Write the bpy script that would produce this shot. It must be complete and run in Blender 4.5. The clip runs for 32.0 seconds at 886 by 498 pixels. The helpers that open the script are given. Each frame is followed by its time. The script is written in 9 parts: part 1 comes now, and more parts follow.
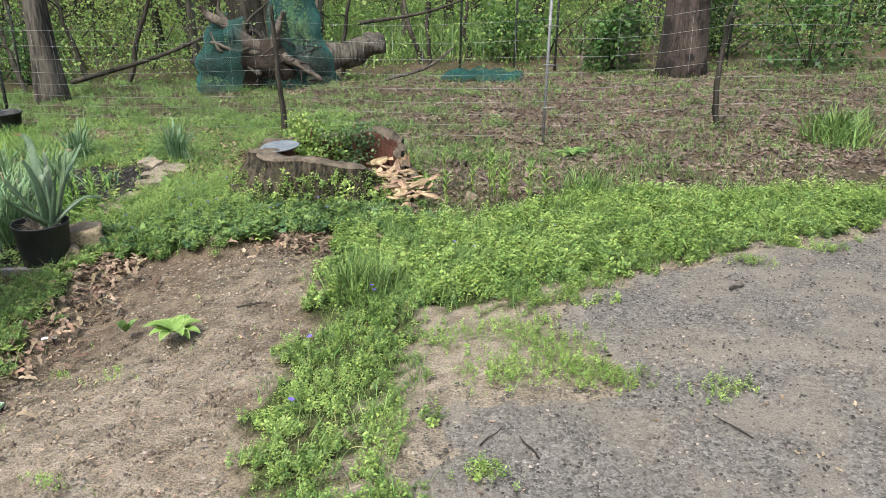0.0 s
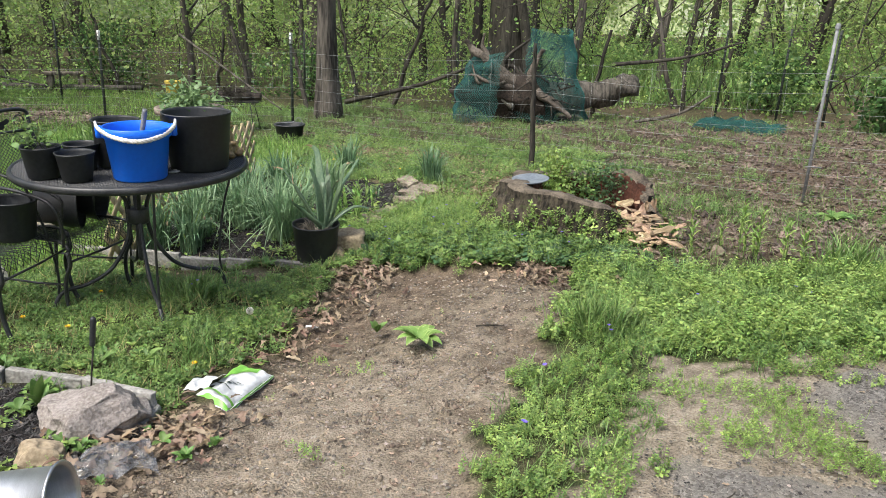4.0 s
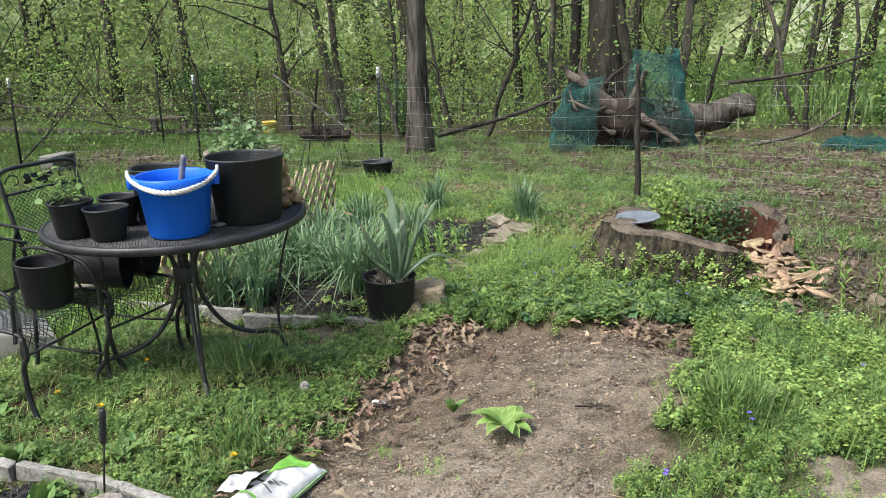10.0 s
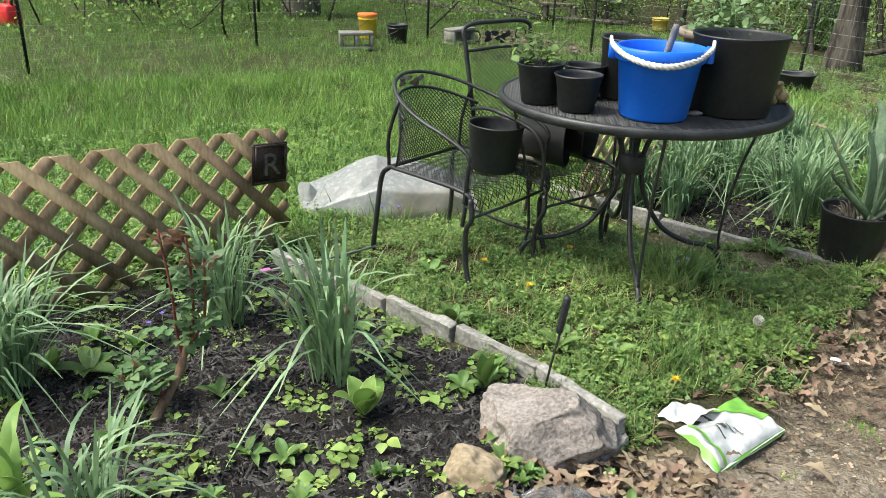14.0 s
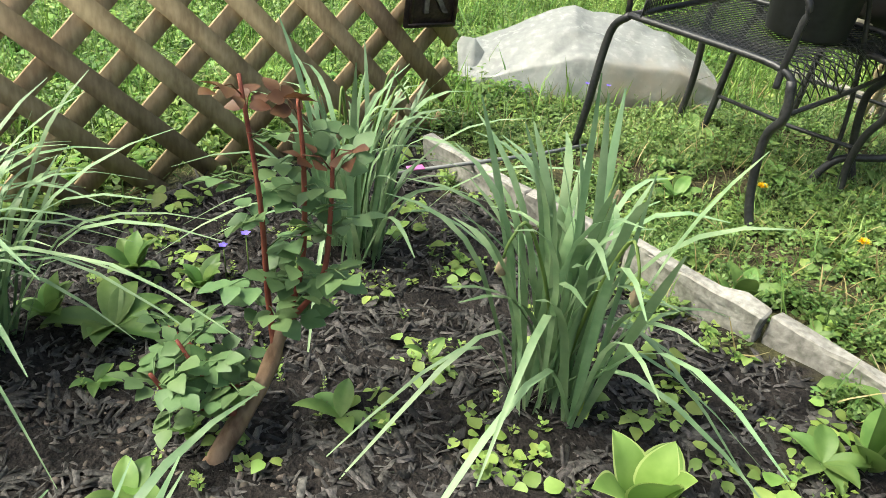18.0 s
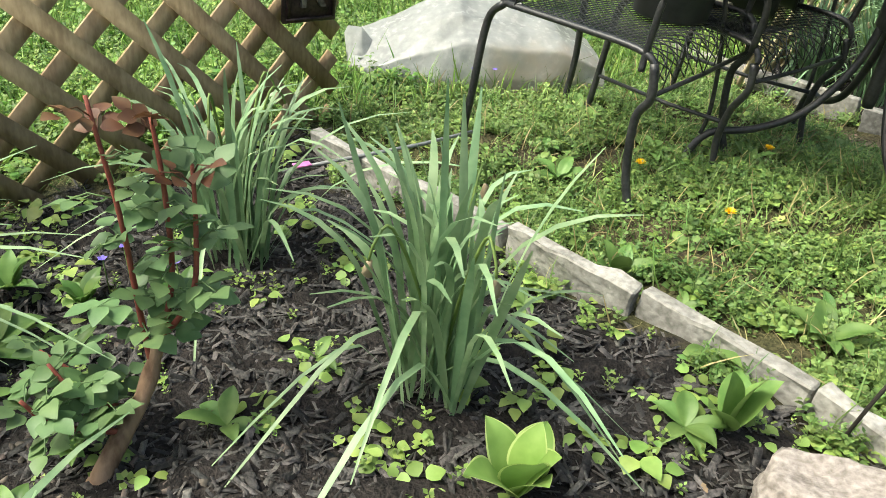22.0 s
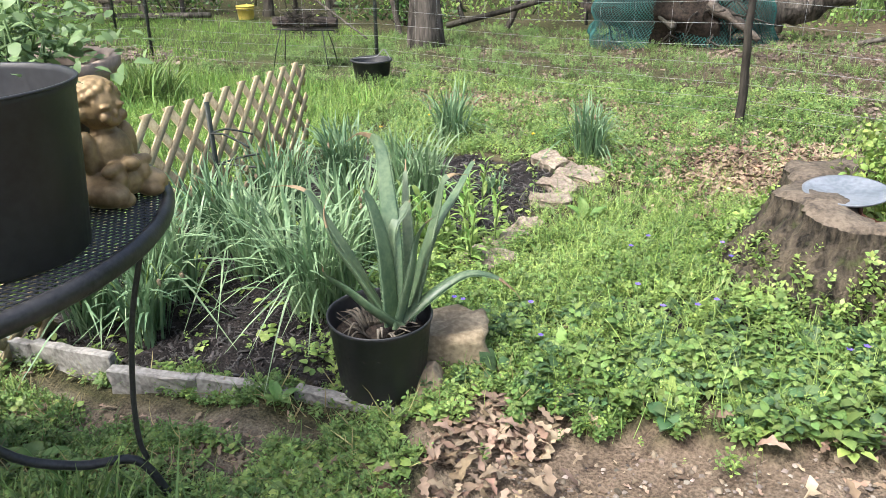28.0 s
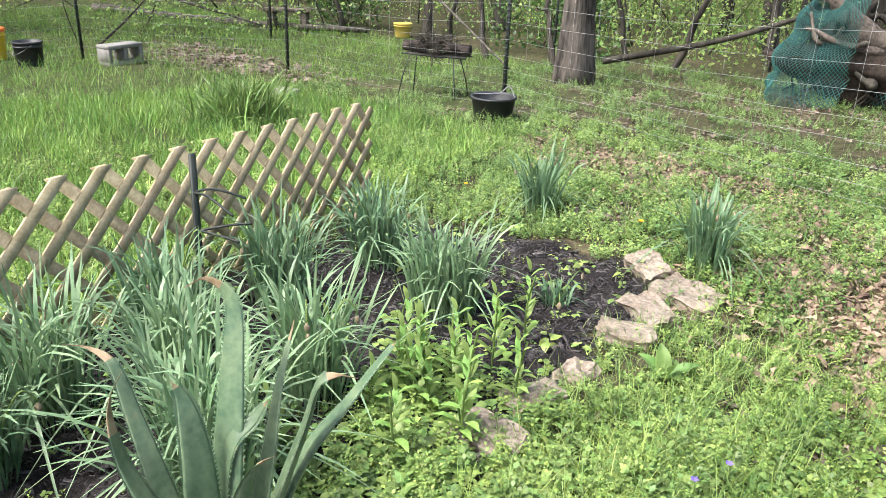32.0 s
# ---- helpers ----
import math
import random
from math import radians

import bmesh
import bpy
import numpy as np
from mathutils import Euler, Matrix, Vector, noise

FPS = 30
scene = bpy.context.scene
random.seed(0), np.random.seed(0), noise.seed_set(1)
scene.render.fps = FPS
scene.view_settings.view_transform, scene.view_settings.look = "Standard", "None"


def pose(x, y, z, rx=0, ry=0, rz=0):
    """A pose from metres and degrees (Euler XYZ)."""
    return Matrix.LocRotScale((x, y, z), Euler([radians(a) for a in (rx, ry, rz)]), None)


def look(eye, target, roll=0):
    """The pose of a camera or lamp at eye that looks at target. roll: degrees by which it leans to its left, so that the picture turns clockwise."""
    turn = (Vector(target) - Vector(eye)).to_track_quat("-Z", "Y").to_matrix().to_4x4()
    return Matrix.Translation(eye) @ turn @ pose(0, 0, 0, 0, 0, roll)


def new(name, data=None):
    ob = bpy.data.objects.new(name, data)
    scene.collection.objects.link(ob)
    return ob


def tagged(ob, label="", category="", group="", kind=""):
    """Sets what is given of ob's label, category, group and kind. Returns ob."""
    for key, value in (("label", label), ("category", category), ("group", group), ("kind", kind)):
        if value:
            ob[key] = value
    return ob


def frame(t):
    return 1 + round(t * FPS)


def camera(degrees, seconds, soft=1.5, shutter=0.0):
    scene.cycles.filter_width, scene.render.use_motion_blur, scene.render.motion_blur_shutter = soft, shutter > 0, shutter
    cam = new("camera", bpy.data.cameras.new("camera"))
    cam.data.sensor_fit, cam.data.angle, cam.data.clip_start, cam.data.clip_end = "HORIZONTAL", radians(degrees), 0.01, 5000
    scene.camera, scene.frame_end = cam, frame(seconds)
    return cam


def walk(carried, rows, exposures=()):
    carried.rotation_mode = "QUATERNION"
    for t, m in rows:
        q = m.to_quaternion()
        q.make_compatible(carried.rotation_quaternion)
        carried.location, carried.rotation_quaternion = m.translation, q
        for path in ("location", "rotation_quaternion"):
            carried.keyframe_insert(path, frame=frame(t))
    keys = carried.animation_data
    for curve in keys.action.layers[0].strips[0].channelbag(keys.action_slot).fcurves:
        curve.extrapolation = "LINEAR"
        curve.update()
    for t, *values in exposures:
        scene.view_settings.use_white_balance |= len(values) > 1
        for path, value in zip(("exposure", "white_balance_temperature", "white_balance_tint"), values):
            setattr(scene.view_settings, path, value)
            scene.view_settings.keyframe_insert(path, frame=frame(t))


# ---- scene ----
cam = camera(60.9, 32.0, 0.75)
EXPO, SKY, SUN = 0.95, 0.14, 2.1
PATH = [
    (0, (0.393, 0.497, 1.57), (0.165, 2.352, 0.858), 0.2),
    (1, (0.325, 0.406, 1.558), (-0.232, 2.213, 0.908), 1.7),
    (2, (0.336, 0.366, 1.568), (-0.433, 2.102, 0.939), 2.0),
    (2.5, (0.279, 0.359, 1.575), (-0.552, 2.063, 0.938), 2.6),
    (4.5, (0.335, 0.398, 1.599), (-0.407, 2.144, 0.966), 1.5),
    (5, (0.362, 0.435, 1.598), (-0.264, 2.23, 0.98), 1.0),
    (5.5, (0.396, 0.467, 1.596), (-0.112, 2.305, 0.991), 0.9),
    (6, (0.408, 0.474, 1.599), (-0.007, 2.337, 1.002), 0.9),
    (6.5, (0.433, 0.488, 1.602), (0.105, 2.368, 1.005), 1.1),
    (7, (0.46, 0.545, 1.602), (0.228, 2.442, 1.012), 1.1),
    (7.5, (0.43, 0.649, 1.607), (0.259, 2.559, 1.037), 0.7),
    (8, (0.338, 0.777, 1.609), (0.159, 2.689, 1.053), -0.0),
    (8.5, (0.268, 0.844, 1.592), (-0.012, 2.748, 1.049), -0.9),
    (9, (0.253, 0.903, 1.564), (-0.259, 2.761, 1.029), -1.9),
    (9.5, (0.24, 0.959, 1.55), (-0.561, 2.712, 1.016), -1.8),
    (10, (0.086, 1.0, 1.517), (-0.956, 2.612, 0.955), -1.3),
    (10.5, (-0.121, 1.044, 1.468), (-1.343, 2.502, 0.85), -0.8),
    (11, (-0.274, 1.095, 1.43), (-1.626, 2.408, 0.761), 0.1),
    (11.5, (-0.375, 1.116, 1.394), (-1.803, 2.313, 0.667), 1.3),
    (12, (-0.373, 0.997, 1.348), (-1.805, 2.128, 0.531), 2.4),
    (12.5, (-0.335, 0.912, 1.299), (-1.781, 1.993, 0.439), 2.9),
    (13, (-0.304, 0.907, 1.328), (-1.792, 1.934, 0.473), 2.8),
    (13.5, (-0.382, 0.919, 1.349), (-1.907, 1.91, 0.516), 2.5),
    (14, (-0.552, 0.923, 1.35), (-2.122, 1.871, 0.552), 1.6),
    (14.5, (-0.752, 0.978, 1.331), (-2.359, 1.873, 0.548), 1.2),
    (16.5, (-1.412, 1.144, 1.101), (-3.046, 1.893, 0.225), 3.6),
    (17, (-1.567, 1.131, 1.025), (-3.178, 1.864, 0.093), 4.0),
    (17.5, (-1.649, 1.125, 0.937), (-3.233, 1.826, -0.063), 4.0),
    (18, (-1.686, 1.125, 0.88), (-3.232, 1.808, -0.189), 4.4),
    (18.5, (-1.696, 1.128, 0.873), (-3.218, 1.794, -0.24), 3.9),
    (19, (-1.692, 1.144, 0.884), (-3.191, 1.826, -0.252), 4.0),
    (19.5, (-1.657, 1.168, 0.897), (-3.128, 1.913, -0.234), 4.6),
    (20, (-1.625, 1.201, 0.932), (-3.063, 2.007, -0.2), 4.7),
    (20.5, (-1.627, 1.213, 0.934), (-3.051, 2.059, -0.186), 4.7),
    (21, (-1.636, 1.205, 0.936), (-3.061, 2.057, -0.178), 4.5),
    (21.5, (-1.64, 1.193, 0.935), (-3.069, 2.045, -0.175), 4.4),
    (22, (-1.646, 1.191, 0.931), (-3.077, 2.044, -0.176), 4.4),
    (22.5, (-1.653, 1.195, 0.935), (-3.084, 2.05, -0.169), 4.1),
    (23, (-1.655, 1.193, 0.935), (-3.082, 2.071, -0.158), 3.7),
    (23.5, (-1.651, 1.202, 0.939), (-3.059, 2.127, -0.139), 2.7),
    (24, (-1.601, 1.25, 0.952), (-2.999, 2.212, -0.107), 0.7),
    (24.5, (-1.494, 1.328, 1.042), (-2.874, 2.312, -0.019), -0.0),
    (25, (-1.386, 1.454, 1.134), (-2.772, 2.46, 0.102), -1.6),
    (25.5, (-1.343, 1.568, 1.195), (-2.681, 2.675, 0.202), -1.4),
    (26, (-1.298, 1.81, 1.225), (-2.541, 3.055, 0.273), -0.6),
    (26.5, (-1.215, 2.081, 1.246), (-2.348, 3.452, 0.33), -0.1),
    (28.5, (-1.173, 2.895, 1.237), (-2.16, 4.431, 0.42), -0.7),
    (29, (-1.179, 3.059, 1.235), (-2.247, 4.547, 0.433), -0.6),
    (29.5, (-1.24, 3.273, 1.222), (-2.381, 4.71, 0.426), -0.3),
    (30, (-1.276, 3.471, 1.217), (-2.487, 4.849, 0.421), 0.2),
    (30.5, (-1.256, 3.64, 1.225), (-2.511, 4.982, 0.436), 0.5),
    (31, (-1.256, 3.771, 1.236), (-2.525, 5.101, 0.448), 0.8),
    (31.5, (-1.322, 3.813, 1.232), (-2.615, 5.124, 0.45), 1.3),
    (32, (-1.385, 3.837, 1.221), (-2.714, 5.111, 0.439), 1.8),
]
walk(cam, [(t, look(eye, target, roll)) for t, eye, target, roll in PATH], [(0, EXPO - 0.09, 6300, 6), (2.5, EXPO - 0.15, 6300, 6), (5, EXPO - 0.18, 6300, 7), (7, EXPO - 0.18, 6300, 7), (9, EXPO - 0.10, 6250, 8), (10.5, EXPO - 0.21, 6200, 5), (12, EXPO + 0.0, 6250, 3), (13, EXPO - 0.12, 6300, 2), (14.5, EXPO + 0.0, 6500, 1), (17, EXPO + 0.24, 6850, -1), (24, EXPO + 0.26, 6800, -1), (26, EXPO + 0.24, 6250, 6), (29, EXPO + 0.52, 6250, 11), (32, EXPO + 0.54, 6250, 11)])

# ---- sky and sun: bright overcast spring day ----
world = bpy.data.worlds.new("world")
scene.world = world
world.use_nodes = True
sky = world.node_tree.nodes.new("ShaderNodeTexSky")
sky.sky_type, sky.sun_disc = "NISHITA", False
sky.sun_elevation, sky.sun_rotation = radians(56), radians(200)
sky.air_density, sky.dust_density, sky.ozone_density = 1.0, 6.0, 0.6
back = world.node_tree.nodes["Background"]
back.inputs["Strength"].default_value = SKY
world.node_tree.links.new(sky.outputs[0], back.inputs[0])
sun = new("sun", bpy.data.lights.new("sun", "SUN"))
sun.data.energy, sun.data.angle, sun.data.color = SUN, radians(14), (1.0, 0.985, 0.95)
sun.matrix_basis = look((-4, -9, 17), (0, 0, 0))

# ---- materials ----
MATS = {}


def nodes_of(m):
    m.use_nodes = True
    nt = m.node_tree
    return nt, nt.nodes["Principled BSDF"], nt.nodes["Material Output"]


def material(name, a, b, scale=6.0, fine=60.0, rough=0.75, metal=0.0, bump=0.3, detail=0.45, vary=0.0, island=False,
             through_light=0.0, spec=0.35, stretch=(1, 1, 1), third=None, third_at=0.62, depth=0.01, lo=0.39, hi=0.61):
    """Two colours mixed by coarse and fine noise; optional third colour in patches; varied by object or island."""
    if name in MATS:
        return MATS[name]
    m = bpy.data.materials.new(name)
    MATS[name] = m
    nt, bsdf, out = nodes_of(m)
    N, L = nt.nodes.new, nt.links.new
    co = N("ShaderNodeTexCoord")
    mp = N("ShaderNodeMapping")
    mp.inputs["Scale"].default_value = stretch
    L(co.outputs["Object"], mp.inputs[0])
    n1, n2 = N("ShaderNodeTexNoise"), N("ShaderNodeTexNoise")
    n1.inputs["Scale"].default_value, n2.inputs["Scale"].default_value = scale, fine
    n1.inputs["Detail"].default_value, n2.inputs["Detail"].default_value = 5, 4
    L(mp.outputs[0], n1.inputs["Vector"])
    L(mp.outputs[0], n2.inputs["Vector"])
    mixf = N("ShaderNodeMix")
    mixf.inputs[0].default_value = detail
    L(n1.outputs[0], mixf.inputs[2])
    L(n2.outputs[0], mixf.inputs[3])
    ramp = N("ShaderNodeValToRGB")
    ramp.color_ramp.elements[0].position, ramp.color_ramp.elements[1].position = lo, hi
    ramp.color_ramp.elements[0].color, ramp.color_ramp.elements[1].color = (*a, 1), (*b, 1)
    L(mixf.outputs[0], ramp.inputs[0])
    col = ramp.outputs[0]
    if third:
        n3 = N("ShaderNodeTexNoise")
        n3.inputs["Scale"].default_value, n3.inputs["Detail"].default_value = scale * 0.6, 6
        L(co.outputs["Object"], n3.inputs["Vector"])
        r3 = N("ShaderNodeValToRGB")
        r3.color_ramp.elements[0].position, r3.color_ramp.elements[1].position = third_at - 0.05, third_at + 0.05
        L(n3.outputs[0], r3.inputs[0])
        mx = N("ShaderNodeMix")
        mx.data_type = "RGBA"
        L(r3.outputs[0], mx.inputs[0])
        L(col, mx.inputs[6])
        mx.inputs[7].default_value = (*third, 1)
        col = mx.outputs[2]
    if vary:
        hsv = N("ShaderNodeHueSaturation")
        if island:
            src = N("ShaderNodeNewGeometry").outputs["Random Per Island"]
        else:
            src = N("ShaderNodeObjectInfo").outputs["Random"]
        mr, mh = N("ShaderNodeMapRange"), N("ShaderNodeMapRange")
        mr.inputs[3].default_value, mr.inputs[4].default_value = 1 - vary, 1 + vary
        mh.inputs[3].default_value, mh.inputs[4].default_value = 0.5 - vary * 0.05, 0.5 + vary * 0.05
        ml = N("ShaderNodeMath")
        ml.operation = "FRACT"
        mm = N("ShaderNodeMath")
        mm.operation = "MULTIPLY"
        mm.inputs[1].default_value = 7.31
        L(src, mm.inputs[0])
        L(mm.outputs[0], ml.inputs[0])
        L(src, mr.inputs[0])
        L(ml.outputs[0], mh.inputs[0])
        L(mr.outputs[0], hsv.inputs["Value"])
        L(mh.outputs[0], hsv.inputs["Hue"])
        L(col, hsv.inputs["Color"])
        col = hsv.outputs[0]
    L(col, bsdf.inputs["Base Color"])
    bsdf.inputs["Metallic"].default_value = metal
    bsdf.inputs["Specular IOR Level"].default_value = spec
    rr = N("ShaderNodeMapRange")
    rr.inputs[3].default_value, rr.inputs[4].default_value = max(0.05, rough - 0.12), min(1, rough + 0.12)
    L(n2.outputs[0], rr.inputs[0])
    L(rr.outputs[0], bsdf.inputs["Roughness"])
    if bump:
        bp = N("ShaderNodeBump")
        bp.inputs["Strength"].default_value, bp.inputs["Distance"].default_value = bump, depth
        L(mixf.outputs[0], bp.inputs["Height"])
        L(bp.outputs[0], bsdf.inputs["Normal"])
    if through_light:
        tr = N("ShaderNodeBsdfTranslucent")
        L(col, tr.inputs["Color"])
        ms = N("ShaderNodeMixShader")
        ms.inputs[0].default_value = through_light
        L(bsdf.outputs[0], ms.inputs[1])
        L(tr.outputs[0], ms.inputs[2])
        L(ms.outputs[0], out.inputs[0])
    return m


def leafy(name, a, b, vary=0.4, island=True, t=0.28, rough=0.5):
    return material(name, a, b, scale=2.5, fine=25, rough=rough, bump=0, vary=vary, island=island, through_light=t, spec=0.4)


M_GRASS = leafy("grass_blade", (0.10, 0.185, 0.048), (0.225, 0.33, 0.105))
M_GRASS_DRY = leafy("dry_grass_blade", (0.30, 0.25, 0.11), (0.42, 0.36, 0.18))
M_TALL = leafy("tall_grass_blade", (0.095, 0.20, 0.036), (0.24, 0.375, 0.085), vary=0.45)
M_WEED = leafy("weed_leaf", (0.095, 0.165, 0.045), (0.20, 0.295, 0.082))
M_WEED_L = leafy("light_weed_leaf", (0.15, 0.24, 0.05), (0.30, 0.41, 0.115))
M_SHOOT = leafy("fresh_shoot_leaf", (0.15, 0.265, 0.055), (0.29, 0.42, 0.115))
M_DARKLEAF = leafy("dark_weed_leaf", (0.04, 0.09, 0.036), (0.105, 0.175, 0.07))
M_DAFF = leafy("daffodil_leaf", (0.085, 0.17, 0.085), (0.215, 0.32, 0.175), vary=0.25, t=0.25, rough=0.45)
M_DAFF_O = leafy("daffodil_leaf_single", (0.13, 0.23, 0.11), (0.285, 0.395, 0.22), vary=0.25, island=False, t=0.25, rough=0.45)
M_HOSTA = leafy("broad_leaf", (0.16, 0.28, 0.06), (0.27, 0.41, 0.11), vary=0.12, island=False)
M_ALOE = material("aloe_flesh", (0.06, 0.108, 0.058), (0.13, 0.185, 0.10), scale=14, fine=70, rough=0.45, bump=0.15, vary=0.12, spec=0.45,
                  third=(0.26, 0.19, 0.12), third_at=0.72)
M_ALOE_DRY = material("aloe_dry_tip", (0.15, 0.10, 0.055), (0.33, 0.25, 0.15), rough=0.7, bump=0.3)
M_LITTER_B = material("brown_dead_leaf", (0.085, 0.056, 0.036), (0.27, 0.19, 0.125), scale=3, fine=30, rough=0.8, bump=0, vary=0.5, island=True, through_light=0.15)
M_LITTER = material("dead_leaf", (0.14, 0.10, 0.068), (0.36, 0.275, 0.195), scale=3, fine=30, rough=0.8, bump=0, vary=0.4, island=True, through_light=0.15)
# brown yard litter, its colour lowered further for the trees' shade
M_LITTER_Y = material("shade_darkened_leaf_litter", (0.062, 0.048, 0.039), (0.235, 0.182, 0.145), scale=3, fine=30, rough=0.85, bump=0, vary=0.4, island=True, through_light=0.1)
M_MULCH = material("black_mulch_chip", (0.0095, 0.009, 0.009), (0.078, 0.071, 0.067), scale=20, fine=160, rough=0.6, bump=0.6, vary=0.8, island=True, stretch=(1, 1, 1))
M_PEBBLE = material("pebble", (0.10, 0.085, 0.07), (0.235, 0.205, 0.172), scale=12, fine=80, rough=0.85, vary=0.6, island=True)
M_BARK_G = material("grey_bark", (0.026, 0.023, 0.019), (0.135, 0.12, 0.10), scale=9, fine=34, rough=0.95, bump=1.0, depth=0.05, stretch=(1, 1, 0.16), vary=0.15)
# dark bark, with shade under the crowns added to its colour
M_BARK_D = material("dark_shaded_bark", (0.015, 0.0135, 0.0105), (0.065, 0.057, 0.045), scale=9, fine=30, rough=0.95, bump=1.0, depth=0.04, stretch=(1, 1, 0.2), vary=0.25)
M_BARK_R = material("red_brown_bark", (0.012, 0.0095, 0.008), (0.092, 0.071, 0.06), scale=9, fine=60, rough=0.95, bump=1.0, depth=0.06, stretch=(1, 1, 0.14), third=(0.018, 0.0145, 0.013), third_at=0.56)
M_DEADWOOD = material("weathered_wood", (0.05, 0.042, 0.032), (0.22, 0.19, 0.15), scale=7, fine=30, rough=0.9, bump=1.0, depth=0.03, stretch=(1, 1, 0.3), third=(0.06, 0.045, 0.035))
M_FRESHWOOD = material("split_wood", (0.19, 0.127, 0.073), (0.43, 0.325, 0.215), scale=10, fine=60, rough=0.85, bump=0.6, vary=0.38, stretch=(0.3, 1, 1), third=(0.17, 0.10, 0.065), third_at=0.6)
M_STUMP_TOP = material("stump_cut_face", (0.04, 0.032, 0.024), (0.15, 0.122, 0.09), scale=14, fine=80, rough=0.9, bump=0.7)
M_ROT = material("rotten_heartwood", (0.045, 0.018, 0.012), (0.11, 0.045, 0.028), scale=12, fine=60, rough=0.95, bump=1.0)
M_CEDAR = material("lattice_wood_brown", (0.22, 0.15, 0.082), (0.39, 0.285, 0.168), scale=14, fine=90, rough=0.85, bump=0.2, depth=0.003, vary=0.16, stretch=(1, 1, 0.35))
M_CEDAR_L = material("lattice_wood_tan", (0.32, 0.255, 0.145), (0.50, 0.415, 0.26), scale=16, fine=90, rough=0.9, bump=0.2, depth=0.003, vary=0.14)
M_IRON = material("black_wrought_iron", (0.010, 0.011, 0.013), (0.036, 0.036, 0.038), scale=14, fine=120, rough=0.45, bump=0.15, spec=0.5, third=(0.075, 0.045, 0.03), third_at=0.74)
M_POT = material("black_nursery_plastic", (0.016, 0.017, 0.0185), (0.032, 0.0335, 0.036), scale=7, fine=60, rough=0.5, bump=0.05, spec=0.4, third=(0.045, 0.044, 0.042), third_at=0.72)
M_BLUE = material("blue_plastic", (0.010, 0.13, 0.72), (0.014, 0.16, 0.80), scale=5, fine=60, rough=0.38, bump=0.03, spec=0.45)
M_ROPE = material("white_rope", (0.55, 0.52, 0.48), (0.82, 0.80, 0.76), scale=30, fine=140, rough=0.9, bump=0.6)
M_SOIL = material("potting_soil", (0.011, 0.0085, 0.0065), (0.048, 0.035, 0.026), scale=25, fine=130, rough=0.95, bump=1.0)
M_EDGE = material("cast_stone_edging", (0.17, 0.162, 0.146), (0.36, 0.345, 0.32), scale=9, fine=70, rough=0.9, bump=0.8, vary=0.12, third=(0.13, 0.125, 0.10), third_at=0.64)
M_ROCK_P = material("pink_grey_granite", (0.16, 0.137, 0.122), (0.33, 0.292, 0.268), scale=9, fine=90, rough=0.85, bump=0.8, depth=0.012, detail=0.6, third=(0.27, 0.215, 0.18), third_at=0.64)
M_ROCK_T = material("tan_sandstone", (0.12, 0.098, 0.068), (0.27, 0.225, 0.165), scale=8, fine=70, rough=0.9, bump=0.7, vary=0.12, third=(0.26, 0.19, 0.13), third_at=0.66)
M_ROCK_S = material("pale_slab_stone", (0.13, 0.105, 0.078), (0.30, 0.255, 0.20), scale=9, fine=70, rough=0.9, bump=0.8, vary=0.12, third=(0.25, 0.195, 0.15), third_at=0.6)
M_ROCK_L = material("pale_tan_stone", (0.17, 0.13, 0.082), (0.37, 0.30, 0.205), scale=8, fine=60, rough=0.9, bump=0.8, vary=0.12, third=(0.25, 0.19, 0.13), third_at=0.66)
M_STEEL = material("brushed_steel", (0.50, 0.50, 0.51), (0.64, 0.64, 0.65), scale=4, fine=120, rough=0.42, metal=1.0, bump=0.06, stretch=(1, 1, 6))
M_GALV = material("galvanised_steel", (0.16, 0.165, 0.17), (0.27, 0.275, 0.28), scale=10, fine=60, rough=0.68, metal=0.35, bump=0.1)
M_WIRE = material("galvanised_wire", (0.26, 0.27, 0.27), (0.38, 0.39, 0.38), rough=0.5, metal=0.3, bump=0)
M_TPOST = material("dark_green_post_paint", (0.012, 0.018, 0.015), (0.03, 0.036, 0.03), scale=10, fine=70, rough=0.6, bump=0.2)
M_WHITE = material("white_paint", (0.62, 0.62, 0.60), (0.8, 0.8, 0.78), rough=0.6, bump=0.1)
M_NET = material("teal_plastic_net", (0.010, 0.060, 0.056), (0.030, 0.135, 0.12), rough=0.6, bump=0, vary=0.2, island=True)
M_GOLD = material("gold_painted_resin", (0.19, 0.13, 0.062), (0.33, 0.24, 0.125), scale=8, fine=70, rough=0.5, metal=0.2, bump=0.15, third=(0.12, 0.075, 0.035), third_at=0.66)
M_FILM = material("cloudy_plastic_sheet", (0.35, 0.36, 0.355), (0.50, 0.505, 0.49), scale=4, fine=40, rough=0.25, bump=0.3, through_light=0.4, spec=0.6, third=(0.50, 0.44, 0.36), third_at=0.62)
M_CONC = material("concrete_block", (0.15, 0.145, 0.13), (0.28, 0.27, 0.25), scale=10, fine=110, rough=0.95, bump=0.7)
M_YELLOW = material("yellow_plastic", (0.75, 0.50, 0.03), (0.85, 0.60, 0.05), rough=0.45, bump=0.05)
M_ORANGE = material("orange_plastic", (0.75, 0.16, 0.03), (0.85, 0.22, 0.05), rough=0.45, bump=0.05)
M_RED = material("red_plastic", (0.5, 0.02, 0.025), (0.62, 0.03, 0.035), rough=0.4, bump=0.05)
M_BROWNPOT = material("taupe_planter", (0.20, 0.155, 0.125), (0.30, 0.245, 0.205), rough=0.7, bump=0.2)
